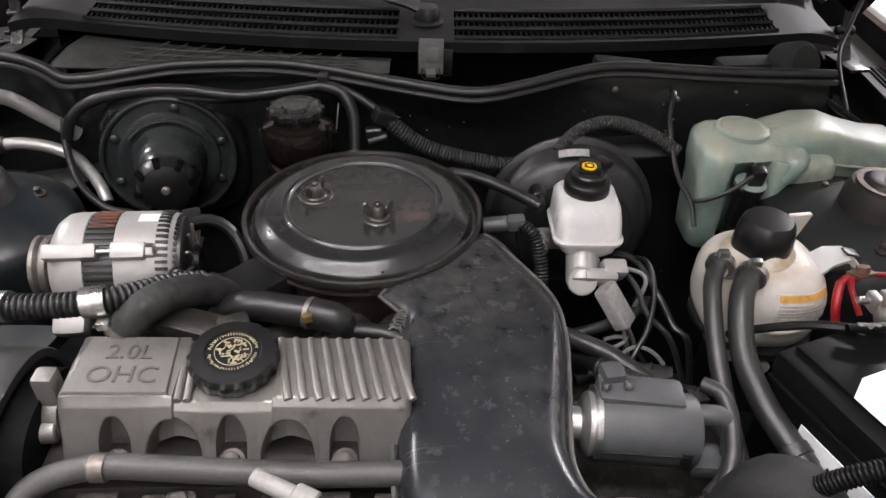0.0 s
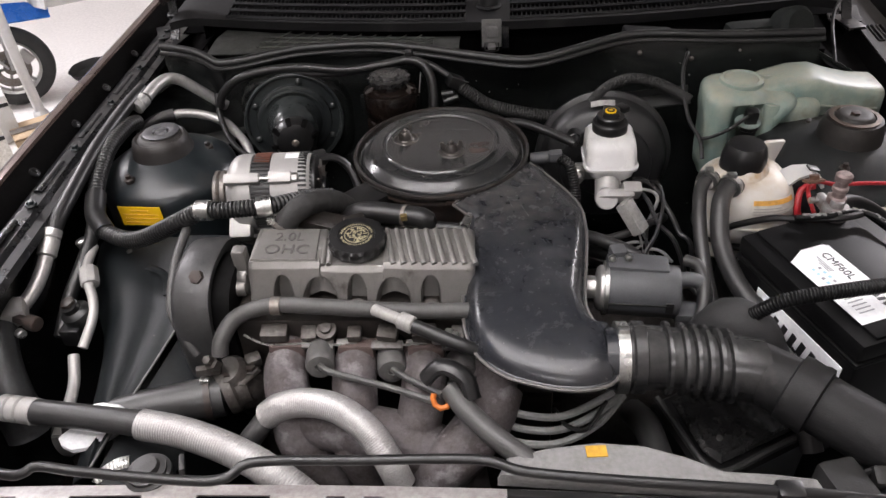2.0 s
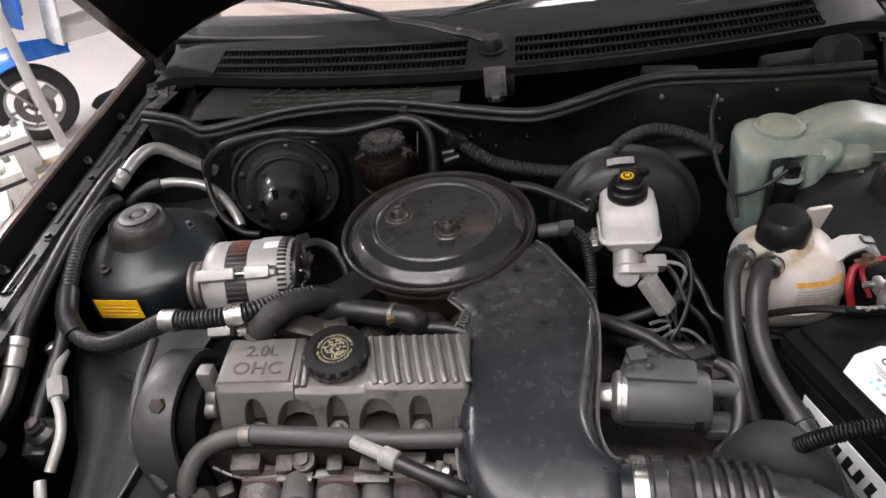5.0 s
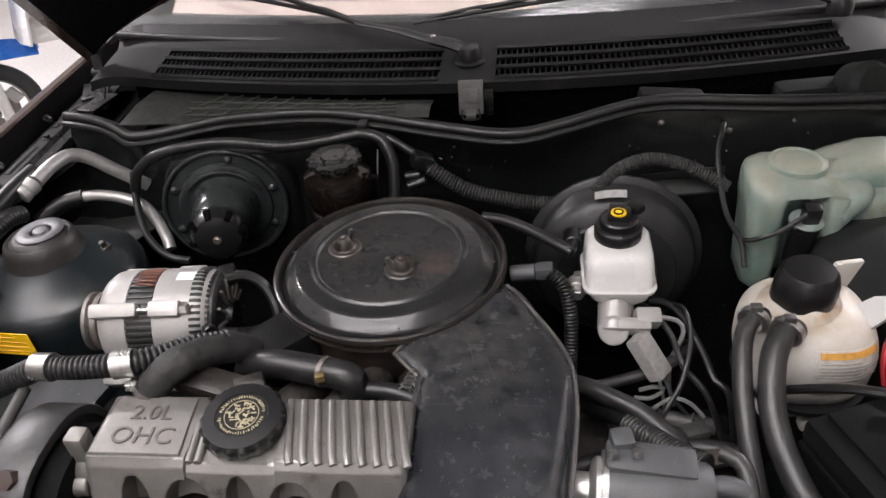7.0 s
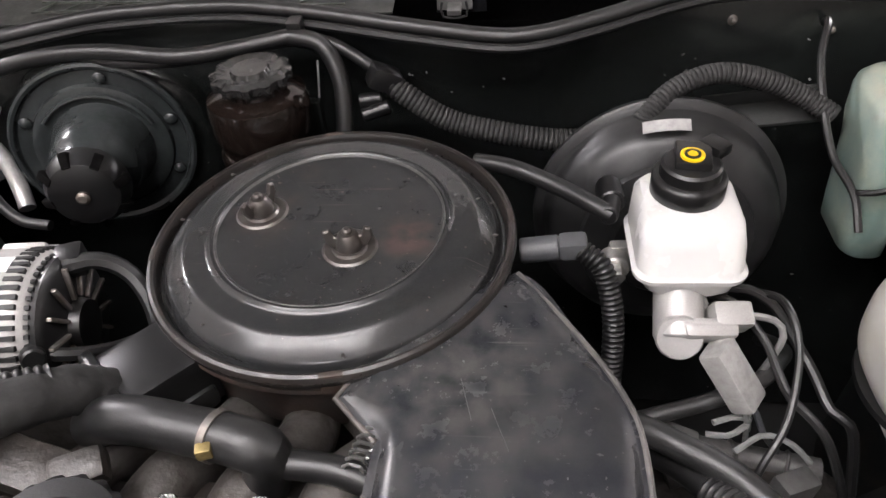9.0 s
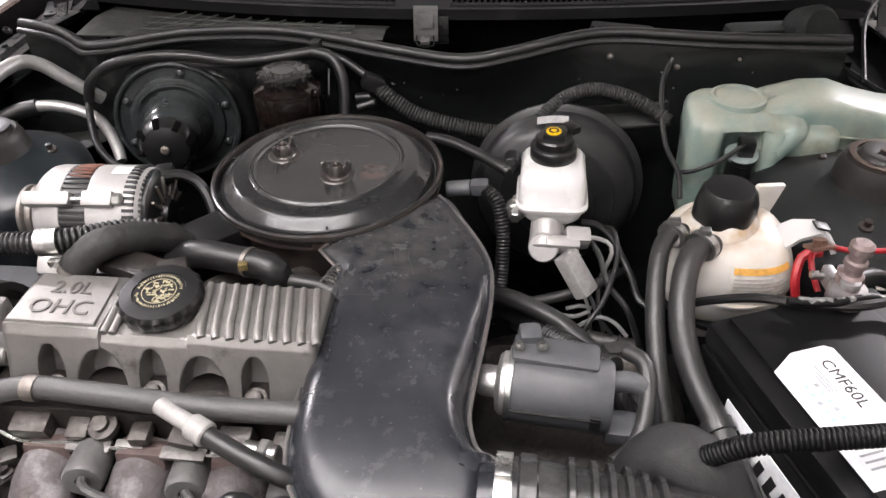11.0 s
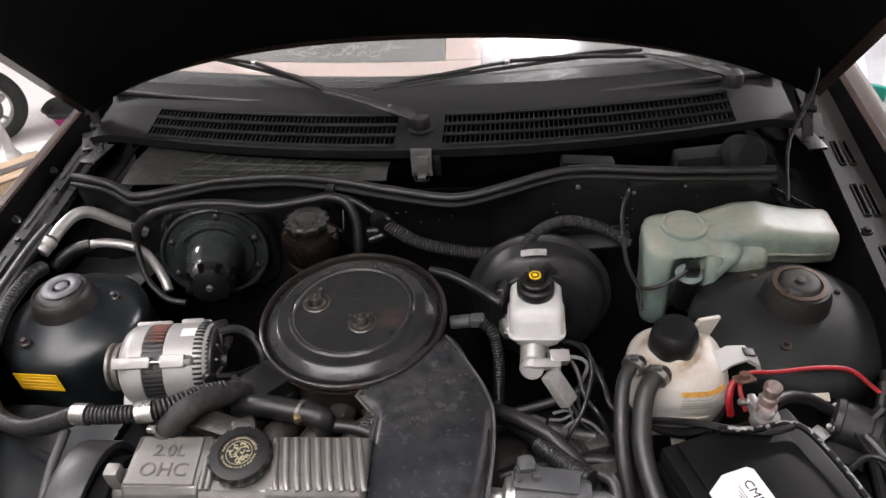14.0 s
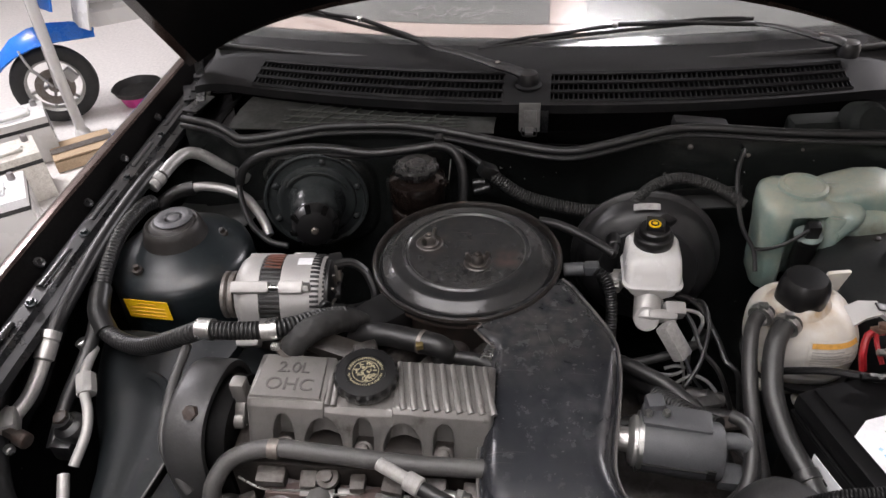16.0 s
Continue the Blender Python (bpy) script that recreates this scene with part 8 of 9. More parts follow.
part("ferrule", lathe([(0.010, 0), (0.0135, 0.001), (0.0135, 0.012), (0.0115, 0.014), (0.0135, 0.016), (0.0135, 0.040), (0.009, 0.042)], along((-0.631, -0.222, 0.912), (-0.632, -0.262, 0.888)), 24), PIPE, rh, "crimped ferrule")
part("pipe", tube([(-0.632, -0.258, 0.890), (-0.634, -0.280, 0.876), (-0.640, -0.305, 0.862), (-0.655, -0.335, 0.850), (-0.685, -0.355, 0.835)], 0.0100, n=16), PIPE, rh, "bare aluminium end")
wh = thing("wrapped_hose", (-0.55, -0.15, 0.9), "black ribbed hose wrapped round the strut tower with bright bands", "hose")
part("rubber", tube([(-0.610, 0.060, 0.935), (-0.614, 0.030, 0.943), (-0.618, -0.035, 0.940), (-0.614, -0.095, 0.924), (-0.604, -0.145, 0.906), (-0.588, -0.180, 0.893), (-0.555, -0.205, 0.888), (-0.515, -0.222, 0.893), (-0.476, -0.237, 0.912), (-0.425, -0.250, 0.943), (-0.39, -0.253, 0.962), (-0.376, -0.254, 0.967)], 0.0125, n=16, rib=(0.006, 0.0008)), RUBBER, wh)
part("conduit", tube([(-0.376, -0.254, 0.967), (-0.340, -0.256, 0.969), (-0.293, -0.252, 0.971), (-0.265, -0.238, 0.968), (-0.240, -0.215, 0.960), (-0.215, -0.195, 0.948)], 0.0110, rib=(0.0055, 0.0022)), RUBBER, wh, "corrugated black conduit")
part("band", lathe([(0.011, 0), (0.0140, 0), (0.0140, 0.020), (0.011, 0.020)], along((-0.386, -0.2535, 0.9665), (-0.366, -0.2545, 0.9675)), 26), STEEL, wh, "bright steel band")
part("band", lathe([(0.011, 0), (0.0140, 0), (0.0140, 0.020), (0.011, 0.020)], along((-0.302, -0.2535, 0.971), (-0.283, -0.249, 0.971)), 26), STEEL, wh, "bright steel band")
part("tape_joint", tube([(-0.608, -0.130, 0.911), (-0.596, -0.168, 0.898), (-0.570, -0.198, 0.889)], 0.0155, n=12), RUBBER, wh)
fh = thing("breather_hose", (-0.22, -0.23, 0.95), "fat soft black breather hose to the air cleaner", "hose")
def taped_tube(pts, r, seed):
    """A soft hose with wrinkles across its wrapping."""
    bm = tube(pts, r, n=24, step=0.0022)
    random.seed(seed)
    p0 = Vector((random.random(), random.random(), 0)) * 9
    line = spline(pts, 0.004)
    for v in bm.verts:
        c = min(line, key=lambda q: (q - v.co).length_squared)
        v.co += (v.co - c).normalized() * (0.0013 * noise.noise(v.co * 190 + p0) + 0.0016 * noise.noise(v.co * 60 + p0))
    return bm


part("rubber", taped_tube([(-0.272, -0.264, 0.940), (-0.260, -0.257, 0.956), (-0.243, -0.240, 0.963), (-0.224, -0.214, 0.953), (-0.209, -0.191, 0.934), (-0.198, -0.176, 0.912)], 0.0158, 3), TAPED, fh, "wrinkled cloth-taped rubber")
ring_clamp((-0.268, -0.261, 0.946), (-0.260, -0.257, 0.957), 0.0165, fh, 0.006, DULLSTEEL)
bz = thing("coolant_bypass_hose", (-0.13, -0.22, 0.93), "black elbow hose with a brass clip", "hose")
part("rubber", tube([(-0.204, -0.196, 0.905), (-0.181, -0.204, 0.924), (-0.155, -0.209, 0.930), (-0.129, -0.214, 0.930), (-0.103, -0.219, 0.930), (-0.086, -0.224, 0.930), (-0.079, -0.224, 0.920), (-0.088, -0.225, 0.888)], 0.0150, n=18), RUBBER, bz)
part("band", lathe([(0.014, 0), (0.0160, 0), (0.0160, 0.005), (0.014, 0.005)], along((-0.112, -0.217, 0.930), (-0.109, -0.218, 0.930)), 24), DULLSTEEL, bz, "thin steel band")
part("clip_nut", box(0.009, 0.007, 0.008, pose(*((-0.110, -0.232, 0.937)), 0, 0, 15), 0.001), mat("brass_nut", (0.34, 0.26, 0.11), 0.4, 0.7, blotch=60), bz, "small brass nut")
hose("fuel_hose", [(-0.085, -0.225, 0.915), (-0.055, -0.226, 0.914), (-0.03, -0.23, 0.912), (0.0, -0.24, 0.90)], 0.009, RUBBER, "black fuel hose under the air cleaner")
br = thing("head_bracket", (-0.2, -0.25, 0.93), "rough cast bracket between cover and air cleaner", "bracket")
part("casting", add(box(0.085, 0.03, 0.022, pose(-0.215, -0.243, 0.935, 8, 4, -14), 0.007), add(box(0.03, 0.02, 0.018, pose(-0.175, -0.248, 0.940, 20, 0, 25), 0.005), box(0.05, 0.03, 0.05, pose(-0.24, -0.238, 0.91), 0.008))), OILY, br)
inj = thing("intake_manifold", (-0.07, -0.2, 0.86), "dirty cast intake manifold below the air cleaner", "manifold")
for k in range(4):
    x = -0.215 + 0.055 * k
    part("runner", tube([(x, -0.255, 0.885), (x + 0.01, -0.225, 0.888), (x + 0.03, -0.18, 0.87), (-0.09 + (x + 0.1) * 0.4, -0.11, 0.84)], 0.020, n=14), HEAD, inj)
    part("stud", lathe([(0, 0), (0.008, 0), (0.008, 0.006), (0.004, 0.007), (0.004, 0.014), (0, 0.014)], pose(x + 0.025, -0.25, 0.905, 20, 0, 0), 6), STEEL, inj)
part("spring", tube([(-0.028 + 0.007 * math.cos(0.9 * k) + 0.0002 * k, -0.232 + 0.0007 * k, 0.918 + 0.007 * math.sin(0.9 * k)) for k in range(46)], 0.0013, n=5, straight=True), STEEL, inj, "small steel return spring")
hose("alternator_lead", [(-0.255, -0.095, 0.948), (-0.235, -0.085, 0.945), (-0.215, -0.085, 0.930), (-0.20, -0.10, 0.905), (-0.20, -0.12, 0.87)], 0.0065, RUBBER, "black sleeved alternator lead", "wire", n=8)
hose("alternator_lead", [(-0.270, -0.150, 0.925), (-0.245, -0.150, 0.918), (-0.225, -0.13, 0.90), (-0.215, -0.10, 0.88)], 0.005, RUBBER, "thin black alternator lead", "wire", n=8)

# lower left fittings
dr = thing("pressure_switch", (-0.566, -0.325, 0.855), "brass-nosed pressure switch on a black valve body", "switch")
part("body", add(lathe([(0, 0), (0.018, 0), (0.020, 0.006), (0.020, 0.022), (0.016, 0.026), (0.012, 0.028), (0.012, 0.036), (0, 0.037)], pose(-0.566, -0.325, 0.828, 10, -10, 0), 24), box(0.03, 0.03, 0.03, pose(-0.575, -0.34, 0.82), 0.006)), PLASTIC, dr)
part("nose", lathe([(0, 0), (0.010, 0), (0.010, 0.005), (0.006, 0.007), (0, 0.008)], pose(-0.573, -0.329, 0.864, 10, -10, 0), 6), RUSTBLACK, dr, "rusty brass hex")
hose("liquid_line", [(-0.585, -0.215, 0.875), (-0.578, -0.255, 0.872), (-0.565, -0.285, 0.866), (-0.550, -0.310, 0.855), (-0.545, -0.335, 0.84), (-0.55, -0.37, 0.82)], 0.0068, ALTALLOY, "bare alloy liquid line with a hex fitting", "pipe")
lf = thing("line_fitting", (-0.568, -0.28, 0.866), "bright alloy hex line fitting", "fitting")
part("hex", lathe([(0, 0), (0.012, 0), (0.0135, 0.003), (0.0135, 0.026), (0.012, 0.030), (0, 0.03)], along((-0.574, -0.262, 0.871), (-0.557, -0.296, 0.860)), 8), ALTALLOY, lf)
part("cap", lathe([(0, 0), (0.009, 0), (0.009, 0.012), (0.007, 0.014), (0, 0.014)], pose(-0.598, -0.215, 0.875, 0, -20, 0), 16), STEEL, lf)
hose("service_hose", [(-0.600, -0.16, 0.90), (-0.590, -0.205, 0.885), (-0.592, -0.25, 0.865), (-0.600, -0.29, 0.84), (-0.60, -0.34, 0.81)], 0.010, RUBBER, "black service hose down the inner wing")
hose("liquid_line", [(-0.56, -0.38, 0.815), (-0.548, -0.415, 0.80), (-0.535, -0.46, 0.80), (-0.53, -0.50, 0.795)], 0.0075, ALTALLOY, "pale painted liquid line by the inner wing", "pipe")
dry = thing("receiver_drier", (-0.70, -0.36, 0.78), "grey alloy receiver body with a brass screw", "receiver")
part("body", tube([(-0.672, -0.325, 0.856), (-0.664, -0.362, 0.846), (-0.648, -0.402, 0.822), (-0.628, -0.436, 0.788), (-0.615, -0.452, 0.740)], 0.024, n=24, taper=(0.85, 1.25)), DULLALLOY, dry, "dull grey rounded body")
part("pipe_block", add(box(0.040, 0.034, 0.030, pose(-0.652, -0.342, 0.858, 8, 0, 28), 0.008), rod((-0.668, -0.322, 0.868), (-0.650, -0.350, 0.858), 0.0125)), ALTALLOY, dry, "pale alloy pipe block")
part("screw", add(rod((-0.640, -0.352, 0.858), (-0.612, -0.362, 0.860), 0.0075, 6), rod((-0.618, -0.360, 0.860), (-0.600, -0.366, 0.860), 0.0105, 12)), RUSTBLACK, dry, "brown brass screw")
part("tip", rod((-0.628, -0.372, 0.852), (-0.618, -0.378, 0.852), 0.0065, 12), STEEL, dry)
# ---- front end ----
cl2 = thing("condenser_hose", (-0.4, -0.51, 0.835), "thick black condenser hose with a foil heat sleeve", "hose")
part("ferrule", lathe([(0.013, 0), (0.0165, 0.001), (0.0165, 0.012), (0.0130, 0.014), (0.0165, 0.0165), (0.0165, 0.028), (0.0130, 0.030), (0.0165, 0.0325), (0.0165, 0.05), (0.012, 0.052)], along((-0.590, -0.488, 0.838), (-0.535, -0.496, 0.840)), 26), ALTALLOY, cl2, "crimped alloy ferrule")
part("pipe", tube([(-0.66, -0.44, 0.82), (-0.635, -0.47, 0.832), (-0.605, -0.485, 0.838), (-0.58, -0.490, 0.838)], 0.012, n=14), PIPE, cl2)
part("rubber", tube([(-0.545, -0.495, 0.840), (-0.475, -0.503, 0.841), (-0.400, -0.511, 0.840), (-0.343, -0.521, 0.836), (-0.28, -0.540, 0.825), (-0.22, -0.565, 0.80)], 0.0155, n=18), GREYRUBBER, cl2)
part("foil_sleeve", tube([(-0.402, -0.511, 0.840), (-0.343, -0.521, 0.837), (-0.276, -0.541, 0.828), (-0.217, -0.566, 0.812), (-0.17, -0.590, 0.79)], 0.0182, rib=(0.0032, 0.0006), n=20), FOIL, cl2, "silver ribbed foil sleeve")
pp = thing("preheat_pipe", (-0.18, -0.48, 0.81), "curved silver ribbed preheat pipe over the manifold", "pipe")
part("foil", tube([(-0.262, -0.478, 0.818), (-0.242, -0.477, 0.834), (-0.207, -0.478, 0.844), (-0.168, -0.487, 0.844), (-0.132, -0.507, 0.832), (-0.108, -0.530, 0.812), (-0.092, -0.545, 0.78)], 0.0172, rib=(0.0026, 0.0004), n=20), FOIL, pp, "silver ribbed foil pipe")
part("stub", tube([(-0.258, -0.476, 0.819), (-0.280, -0.498, 0.80), (-0.30, -0.52, 0.78)], 0.014, n=14), GREYRUBBER, pp)
rh2 = thing("radiator_hose", (-0.38, -0.45, 0.79), "fat black radiator hose to the thermostat", "hose")
part("rubber", tube([(-0.535, -0.488, 0.775), (-0.49, -0.474, 0.792), (-0.445, -0.464, 0.801), (-0.40, -0.453, 0.803), (-0.358, -0.441, 0.803), (-0.335, -0.433, 0.802)], 0.0275, n=24, taper=(0.85, 1.0)), GREYRUBBER, rh2)
ring_clamp((-0.352, -0.439, 0.803), (-0.340, -0.435, 0.802), 0.0285, rh2, 0.008, RUSTBLACK)
wt = thing("foam_block", (-0.43, -0.52, 0.82), "white foam block folded round the hose", "block")
part("foam", prism([(-0.517, -0.512), (-0.508, -0.522), (-0.492, -0.528), (-0.476, -0.524), (-0.455, -0.510), (-0.446, -0.494), (-0.470, -0.487), (-0.505, -0.492)], 0.798, 0.816, None, 0.006), BAG, wt)
part("flap", prism([(-0.477, -0.496), (-0.430, -0.501), (-0.425, -0.492), (-0.440, -0.484), (-0.462, -0.481), (-0.473, -0.485)], 0.826, 0.848, None, 0.006), BAG, wt)
sh = thing("fan_shroud", (0.2, -0.57, 0.85), "pale grey plastic fan shroud top with a yellow tag", "shroud")
part("plate", prism([(0.020, -0.585), (0.36, -0.598), (0.352, -0.578), (0.30, -0.572), (0.252, -0.570), (0.214, -0.553), (0.175, -0.541), (0.128, -0.538), (0.075, -0.546), (0.03, -0.560)][::1], 0.842, 0.862, None, 0.004), mat("pale_grey_shroud", (0.20, 0.198, 0.195), 0.5, second=(0.13, 0.128, 0.125), blotch=14), sh, "pale grey dusty plate")
part("tag", box(0.022, 0.014, 0.001, pose(0.124, -0.552, 0.8628, 0, 0, 4), 0.0), TAGYELLOW, sh, "yellow paper tag")
part("skirt", prism([(0.03, -0.60), (0.36, -0.61), (0.36, -0.60), (0.03, -0.59)], 0.60, 0.85, None, 0.002), DARK, sh)
rad = thing("radiator", (0.0, -0.63, 0.6), "dark radiator core behind the crossmember", "radiator")
part("core", box(0.64, 0.03, 0.34, pose(0.0, -0.60, 0.62), 0.004), DARK, rad)
part("tank", box(0.05, 0.05, 0.36, pose(-0.345, -0.60, 0.64), 0.012), PLASTIC, rad)
rc = thing("filler_plug", (-0.36, -0.585, 0.845), "black ridged filler plug on the radiator side tank", "plug")
part("cap", lathe([(0, 0), (0.024, 0), (0.025, 0.003), (0.025, 0.008), (0.021, 0.010), (0.021, 0.014), (0.015, 0.016), (0.013, 0.022), (0, 0.023)], Matrix.Translation((-0.365, -0.578, 0.835)), 40, lambda a, z: 1 + 0.03 * math.sin(20 * a)), GREYRUBBER, rc)
part("wing", box(0.006, 0.022, 0.02, pose(-0.325, -0.575, 0.85, 0, 10, 20), 0.002), GREYRUBBER, rc)
hc = thing("hose_clip", (-0.405, -0.575, 0.845), "worm-drive steel hose clip", "clip")
part("band", tube([(-0.425, -0.585, 0.838), (-0.405, -0.572, 0.846), (-0.39, -0.566, 0.846)], 0.008, n=8, flat=0.5, rib=(0.004, 0.001)), STEEL, hc)
hose("prop_rod", [(-0.66, -0.560, 0.855), (-0.50, -0.607, 0.876), (-0.467, -0.600, 0.882), (-0.415, -0.604, 0.880), (-0.30, -0.610, 0.878), (-0.258, -0.606, 0.879), (-0.232, -0.590, 0.884), (-0.12, -0.586, 0.886), (0.0, -0.582, 0.886), (0.048, -0.592, 0.882), (0.142, -0.598, 0.880), (0.302, -0.604, 0.877), (0.44, -0.61, 0.872)], 0.0055, PLASTIC, "black hood prop rod lying on the crossmember", "rod", n=10)
pc = thing("prop_clip", (0.30, -0.604, 0.88), "black plastic clip holding the prop rod", "clip")
part("clip", box(0.026, 0.02, 0.014, pose(0.302, -0.604, 0.877), 0.004), PLASTIC, pc)
latch = thing("bonnet_bracket", (0.36, -0.60, 0.87), "dirty grey bracket with coiled wires", "bracket")
part("bracket", add(box(0.04, 0.05, 0.03, pose(0.362, -0.590, 0.865, 0, 0, 15), 0.006), box(0.02, 0.02, 0.03, pose(0.40, -0.575, 0.86, 20, 0, 0), 0.005)), DARK, latch)
for k in range(3):
    part("coil", tube([(0.395 + 0.022 * math.cos(a), -0.59 + 0.018 * math.sin(a), 0.862 + 0.004 * k + 0.002 * math.sin(2 * a)) for a in [2 * math.pi * j / 12 for j in range(13)]], 0.0028, n=6), RUBBER, latch)
for k, dz in enumerate((0.0, -0.012, -0.024)):
    hose("grey_lead", [(0.012, -0.452 - 0.012 * k, 0.815 + dz), (0.05, -0.462 - 0.012 * k, 0.808 + dz), (0.095, -0.462 - 0.010 * k, 0.806 + dz), (0.140, -0.445 - 0.008 * k, 0.815 + dz), (0.175, -0.42, 0.82 + dz)], 0.0048, WIRE, "smooth grey lead below the intake duct", "wire", n=8, group="grey leads")
hose("thin_cable", [(0.09, -0.43, 0.78), (0.10, -0.47, 0.80), (0.125, -0.475, 0.80), (0.15, -0.445, 0.815)], 0.003, RUBBER, "thin black cable under the duct", "wire", n=6)

# ---- things behind the car ----
sco = thing("scooter", (-2.304, 2.033, 0.0), "blue and white motor scooter parked in the garage", "scooter")
WMt = pose(-2.304, 2.033, 0.192, 90, 0, 32) @ Matrix.Scale(0.645, 4)
wheel = part("tyre", lathe([(0.200, -0.045), (0.222, -0.05), (0.262, -0.048), (0.288, -0.028), (0.295, 0.0), (0.288, 0.028), (0.262, 0.048), (0.222, 0.05), (0.200, 0.045)], WMt, 56, None, True), TYRE, sco, "black tyre")
part("rim", lathe([(0.182, -0.03), (0.200, -0.04), (0.206, -0.03), (0.206, 0.03), (0.200, 0.04), (0.182, 0.03)], WMt, 48, None, True), PIPE, wheel, "silver alloy rim")
hub = lathe([(0, -0.05), (0.045, -0.05), (0.05, -0.04), (0.05, 0.04), (0.045, 0.05), (0, 0.05)], WMt, 32)
part("hub", hub, DULLSTEEL, wheel, "grey wheel hub")
for k in range(6):
    a = 60 * k + 12
    part("spoke", box(0.15, 0.020, 0.026, WMt @ pose(0.115 * math.cos(radians(a)), 0.115 * math.sin(radians(a)), 0, 0, 0, a), 0.006), ALTALLOY, wheel)
disc = part("brake_disc", lathe([(0.075, 0.052), (0.135, 0.052), (0.135, 0.056), (0.075, 0.056)], WMt, 40, None, True), DULLSTEEL, wheel, "dull steel brake disc")
part("caliper", box(0.075, 0.10, 0.05, WMt @ pose(0.125, 0.07, 0.065, 0, 0, 30), 0.014), ALTALLOY, sco, "pale brake caliper")
for s in (-1, 1):
    part("fork_leg", tube([WMt @ Vector((0.02, 0.0, 0.085 * s)), WMt @ Vector((0.03, 0.20, 0.085 * s)), WMt @ Vector((0.04, 0.45, 0.085 * s)), WMt @ Vector((0.05, 0.75, 0.08 * s))], 0.013, n=14), ALTALLOY, sco, "pale fork leg")
ARCH = [(-0.33, 0.20, 0.35), (-0.27, 0.29, 0.75), (-0.17, 0.375, 1.0), (-0.04, 0.425, 1.1), (0.10, 0.44, 1.1), (0.25, 0.42, 1.0), (0.38, 0.375, 0.7)]
part("front_fender", sheet([[WMt @ Vector((x, y - 0.09 * abs(v) ** 1.6 * k, 0.115 * v * k)) for v in (-1, -0.8, -0.5, 0, 0.5, 0.8, 1)] for x, y, k in ARCH], 0.012), BLUE, sco, "bright blue pointed front fender")
part("fender_stay", tube([WMt @ Vector((-0.01, 0.02, 0.10)), WMt @ Vector((-0.10, 0.19, 0.115)), WMt @ Vector((-0.13, 0.32, 0.11))], 0.006, n=8), ALTALLOY, sco)
part("apron", sheet([[WMt @ Vector((0.12 + 0.10 * abs(u) + 0.10 * (v - 0.5), 0.56 + 0.42 * v, 0.19 * u)) for u in (-1, -0.5, 0, 0.5, 1)] for v in (0, 0.33, 0.66, 1)], 0.01), BLUE, sco, "blue front apron")
part("leg_shield", sheet([[WMt @ Vector((0.34 + 0.10 * u * u + 0.14 * (v - 0.5), 0.42 + 0.62 * v, 0.28 * u)) for u in (-1, -0.6, 0, 0.6, 1)] for v in (0, 0.25, 0.5, 0.75, 1)], 0.01), WHITE, sco, "white leg shield")
part("headlamp", blob(*(WMt @ Vector((-0.02, 0.92, 0))), 0.12, 0.11, 0.10, 2.5), ALTALLOY, sco, "pale headlamp cowl")
part("floorboard", box(0.62, 0.30, 0.12, WMt @ pose(0.68, 0.44, 0, 0, 0, 0) @ pose(0, 0, 0, 90, 0, 0), 0.04), WHITE, sco, "white footboard")
part("body", blob(*(WMt @ Vector((1.12, 0.66, 0))), 0.26, 0.22, 0.22, 2.8), TYRE, sco, "dark grey rear body")
part("rear_wheel", lathe([(0, -0.05), (0.19, -0.05), (0.26, -0.046), (0.29, -0.02), (0.29, 0.02), (0.26, 0.046), (0.19, 0.05), (0, 0.05)], WMt @ pose(1.35, -0.003, 0), 40), TYRE, sco)
po = thing("white_pole", (-2.16, 1.90, 0.0), "white painted leaning pole in front of the scooter", "pole")
part("pole", tube([(-2.16, 1.90, 0.008), (-2.145, 1.88, 0.30), (-2.12, 1.86, 0.60), (-2.09, 1.84, 1.05)], 0.023, n=16), WHITE, po)
part("foot", lathe([(0, 0), (0.034, 0), (0.034, 0.012), (0.025, 0.03), (0, 0.03)], Matrix.Translation((-2.16, 1.90, 0.001)), 28), WHITE, po)
bk = thing("bucket", (-2.02, 2.23, 0.0), "magenta bucket with a black liner on the floor", "bucket")
KM = Matrix.Translation((-2.02, 2.23, 0.002)) @ Matrix.Scale(0.72, 4)
part("body", lathe([(0, 0), (0.10, 0), (0.115, 0.01), (0.146, 0.10), (0.141, 0.10), (0.11, 0.02), (0, 0.02)], KM, 36), PINK, bk, "magenta lower body")
part("liner", lathe([(0.150, 0.088), (0.160, 0.12), (0.168, 0.126), (0.160, 0.132), (0.146, 0.12), (0.10, 0.03), (0, 0.03)], KM, 36, lambda a, z: 1.02 + (0.018 * math.sin(7 * a) if z > 0.1 else 0)), TYRE, bk, "black liner folded over the rim")
def crate(at, size, turn, label, material, lidded=True):
    c = thing("carton", (at[0], at[1], at[2]), label, "carton", "cartons")
    M0 = pose(at[0], at[1], at[2] + size[2] / 2, 0, 0, turn)
    part("body", box(*size, M0, 0.008), material, c)
    part("flap", box(size[0] * 0.98, size[1] * 0.48, 0.006, M0 @ pose(0, size[1] * 0.24, size[2] / 2 + 0.006, 3, 0, 0), 0.001), material, c)
    part("flap", box(size[0] * 0.98, size[1] * 0.48, 0.006, M0 @ pose(0, -size[1] * 0.24, size[2] / 2 + 0.006, -3, 0, 0), 0.001), material, c)
    part("tape", box(size[0], 0.05, 0.002, M0 @ pose(0, 0, size[2] / 2 + 0.012), 0), DULLSTEEL, c)
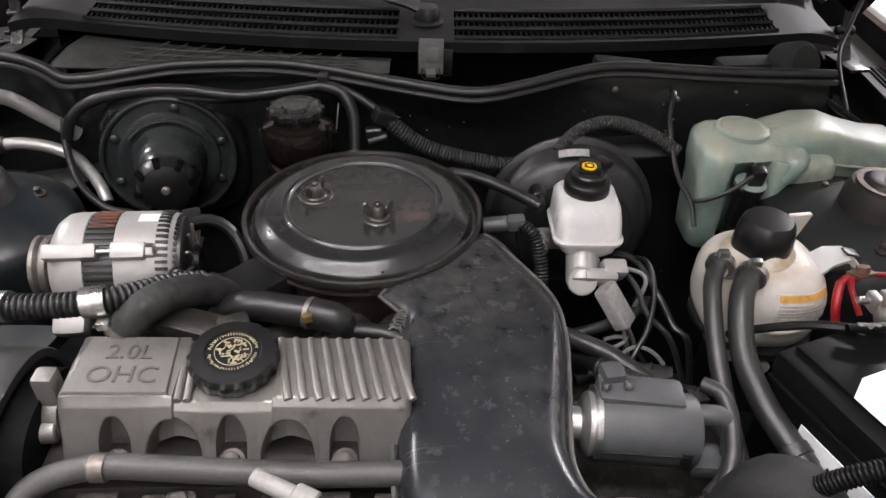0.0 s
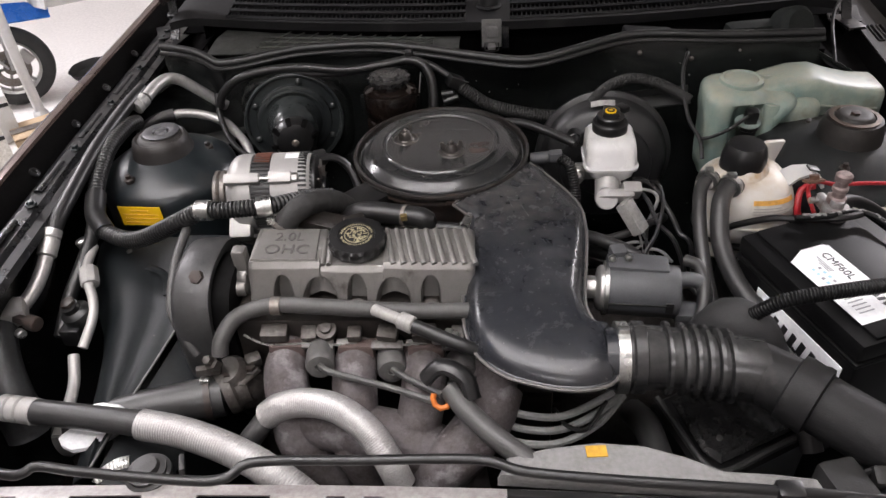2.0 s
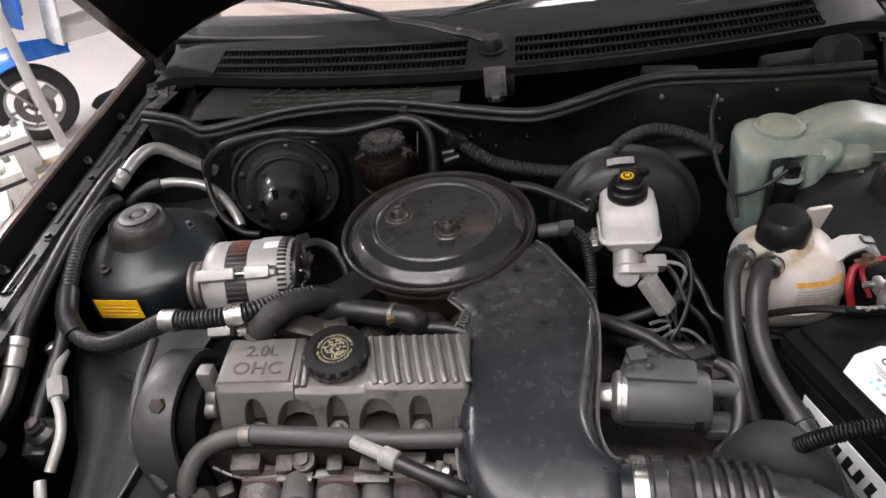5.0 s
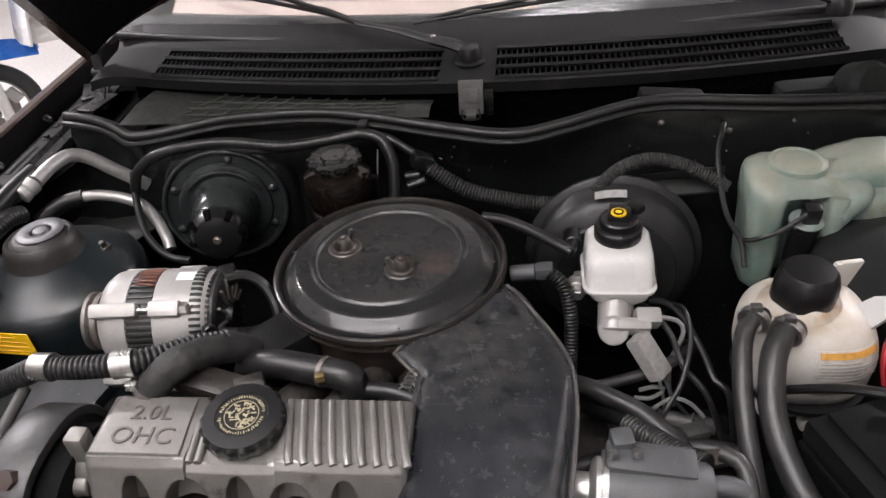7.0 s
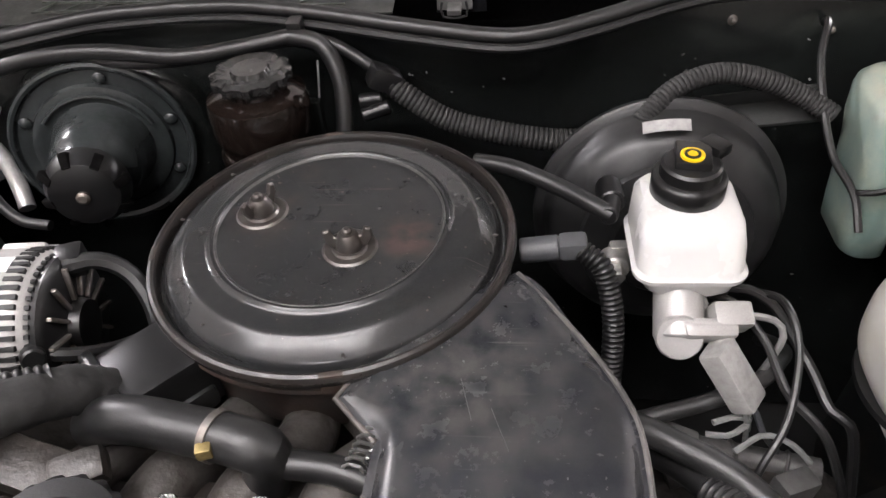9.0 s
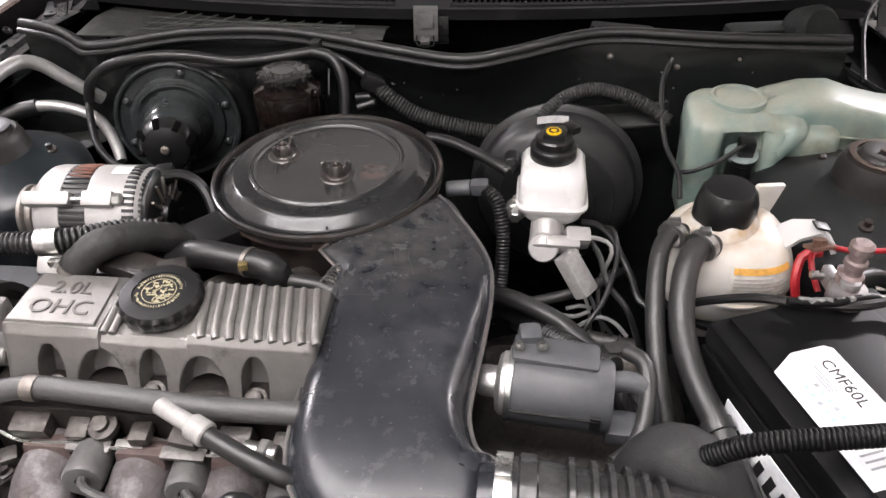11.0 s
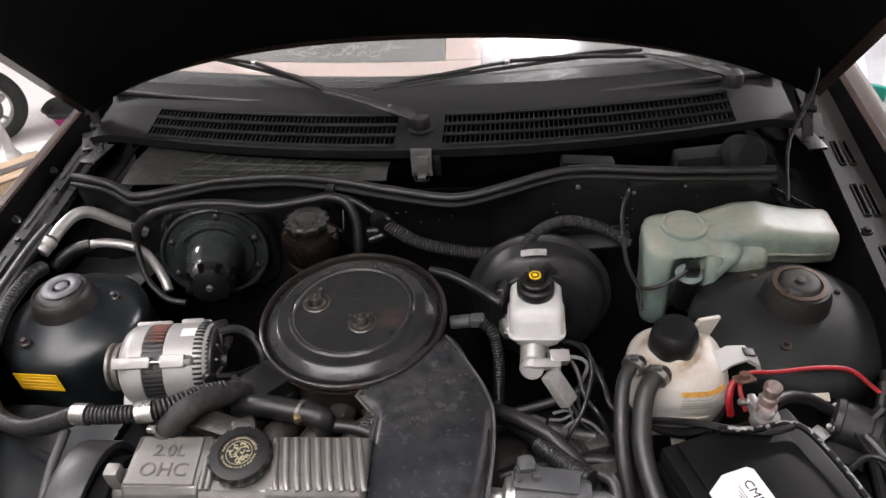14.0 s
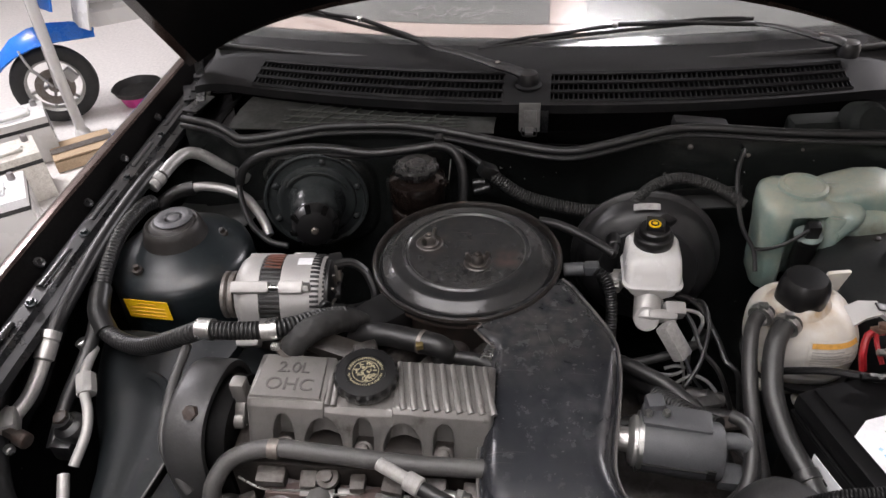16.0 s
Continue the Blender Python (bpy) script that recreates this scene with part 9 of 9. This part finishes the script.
def old_battery(at, size, turn, label, material, lid_material):
    """A worn battery put aside: case, lid, dark band, two posts."""
    b = thing("old_battery", at, label, "battery", "batteries on the floor")
    M0 = pose(at[0], at[1], at[2], 0, 0, turn)
    sx, sy, sz = size
    part("case", box(sx, sy, sz * 0.74, M0 @ pose(0, 0, sz * 0.37), 0.006), material, b)
    part("band", box(sx * 0.99, sy * 0.99, sz * 0.07, M0 @ pose(0, 0, sz * 0.776), 0.002), TYRE, b, "dark band under the lid")
    part("lid", add(box(sx, sy, sz * 0.15, M0 @ pose(0, 0, sz * 0.886), 0.006), box(sx * 0.6, sy * 0.5, 0.012, M0 @ pose(0, 0, sz * 0.965 + 0.004), 0.004)), lid_material, b, "pale moulded lid")
    for k, m_ in ((-1, RED), (1, LEAD)):
        part("post", lathe([(0, 0), (0.014, 0), (0.013, 0.022), (0.010, 0.026), (0, 0.026)], M0 @ pose(k * sx * 0.38, sy * 0.28, sz * 0.96), 18), m_, b, "red capped post" if k < 0 else "grey lead post")
    part("handle", tube([M0 @ Vector((-sx * 0.3, 0, sz * 0.97)), M0 @ Vector((-sx * 0.2, -sy * 0.3, sz * 1.03)), M0 @ Vector((sx * 0.2, -sy * 0.3, sz * 1.03)), M0 @ Vector((sx * 0.3, 0, sz * 0.97))], 0.006, n=8), material, b)


old_battery((-2.30, 1.66, 0.002), (0.30, 0.19, 0.22), 38, "white car battery with a red cap on the floor", WHITE, WHITE)
old_battery((-2.13, 1.36, 0.002), (0.27, 0.18, 0.22), 42, "grey car battery among the others on the floor", FADED, FADED)
old_battery((-2.00, 1.03, 0.002), (0.34, 0.22, 0.24), 36, "large white car battery on the floor", WHITE, BAG)
old_battery((-2.56, 1.36, 0.002), (0.30, 0.19, 0.22), 20, "white car battery behind the others", BAG, WHITE)
crate((-2.03, 1.70, 0.002), (0.26, 0.18, 0.05), 40, "low brown carton on the floor", CARDBOARD)
# east side
jg = thing("white_jug", (1.64, 2.3, 0.0), "white plastic jerrycan with a moulded handle", "jug")
JX, JY = 1.64, 2.30
part("body", add(loft_rr([(JX, JY, 0.24, 0.20, 0.05, 0.002), (JX, JY, 0.27, 0.23, 0.06, 0.02), (JX, JY, 0.27, 0.23, 0.06, 0.30), (JX, JY, 0.20, 0.16, 0.06, 0.36), (JX, JY, 0.08, 0.08, 0.035, 0.40), (JX, JY, 0.08, 0.08, 0.035, 0.44)]), tube([(JX - 0.06, JY - 0.06, 0.34), (JX - 0.05, JY - 0.10, 0.45), (JX + 0.03, JY - 0.08, 0.47), (JX + 0.06, JY, 0.42)], 0.018, n=12)), BAG, jg)
part("cap", lathe([(0, 0.44), (0.045, 0.44), (0.045, 0.47), (0, 0.472)], Matrix.Translation((JX, JY, 0)), 30), TEAL, jg)
crate((1.85, 1.75, 0.002), (0.40, 0.40, 0.20), 12, "white carton by the wall side", BAG)
crate((1.80, 3.1, 0.002), (0.45, 0.35, 0.30), -15, "brown carton on the floor", CARDBOARD)
tb = thing("teal_tub", (1.58, 1.86, 0.0), "teal plastic tub on the floor", "tub")
part("body", lathe([(0, 0), (0.09, 0), (0.10, 0.01), (0.12, 0.2), (0.125, 0.2), (0.125, 0.21), (0.115, 0.205), (0.095, 0.02), (0, 0.02)], Matrix.Translation((1.54, 1.86, 0.002)), 30), TEAL, tb)


def crumpled_bag(at, size, seed, label):
    """A soft plastic bag: a lump with folds, and two loop handles."""
    b = thing("plastic_bag", at, label, "bag", "bags on the floor")
    sx, sy, sz = size
    bm = blob(0, 0, 0, 1, 1, 1, 2.3, 64, 40)
    off = Vector((seed * 3.1, seed * 1.7, 0))
    for v in bm.verts:
        d = v.co.normalized()
        f = 1 + 0.16 * noise.noise(d * 2.2 + off) + 0.10 * abs(noise.noise(d * 5.5 + off)) + 0.04 * abs(noise.noise(d * 13 + off))
        v.co = Vector((v.co.x * sx * f, v.co.y * sy * f, max(-sz, v.co.z * sz * f)))
    bm.transform(Matrix.Translation((at[0], at[1], at[2] + sz)))
    part("film", bm, BAG, b, "crumpled white film", 60)
    for k in (-1, 1):
        part("handle", tube([(at[0] + k * sx * 0.4, at[1] - 0.03, at[2] + sz * 1.75), (at[0] + k * sx * 0.45, at[1] - 0.05, at[2] + sz * 2.25), (at[0] + k * sx * 0.1, at[1] - 0.06, at[2] + sz * 2.4), (at[0] + k * sx * 0.0, at[1] - 0.03, at[2] + sz * 1.85)], 0.016, n=10, flat=0.5), BAG, b)


crumpled_bag((1.40, 2.02, 0.002), (0.15, 0.19, 0.19), 2, "bulging white plastic bag with loop handles")
crumpled_bag((1.45, 1.34, 0.002), (0.13, 0.15, 0.11), 5, "low crumpled white plastic bag beside the car")
crumpled_bag((1.95, 2.55, 0.002), (0.22, 0.20, 0.20), 9, "large crumpled white plastic bag by the wall side")
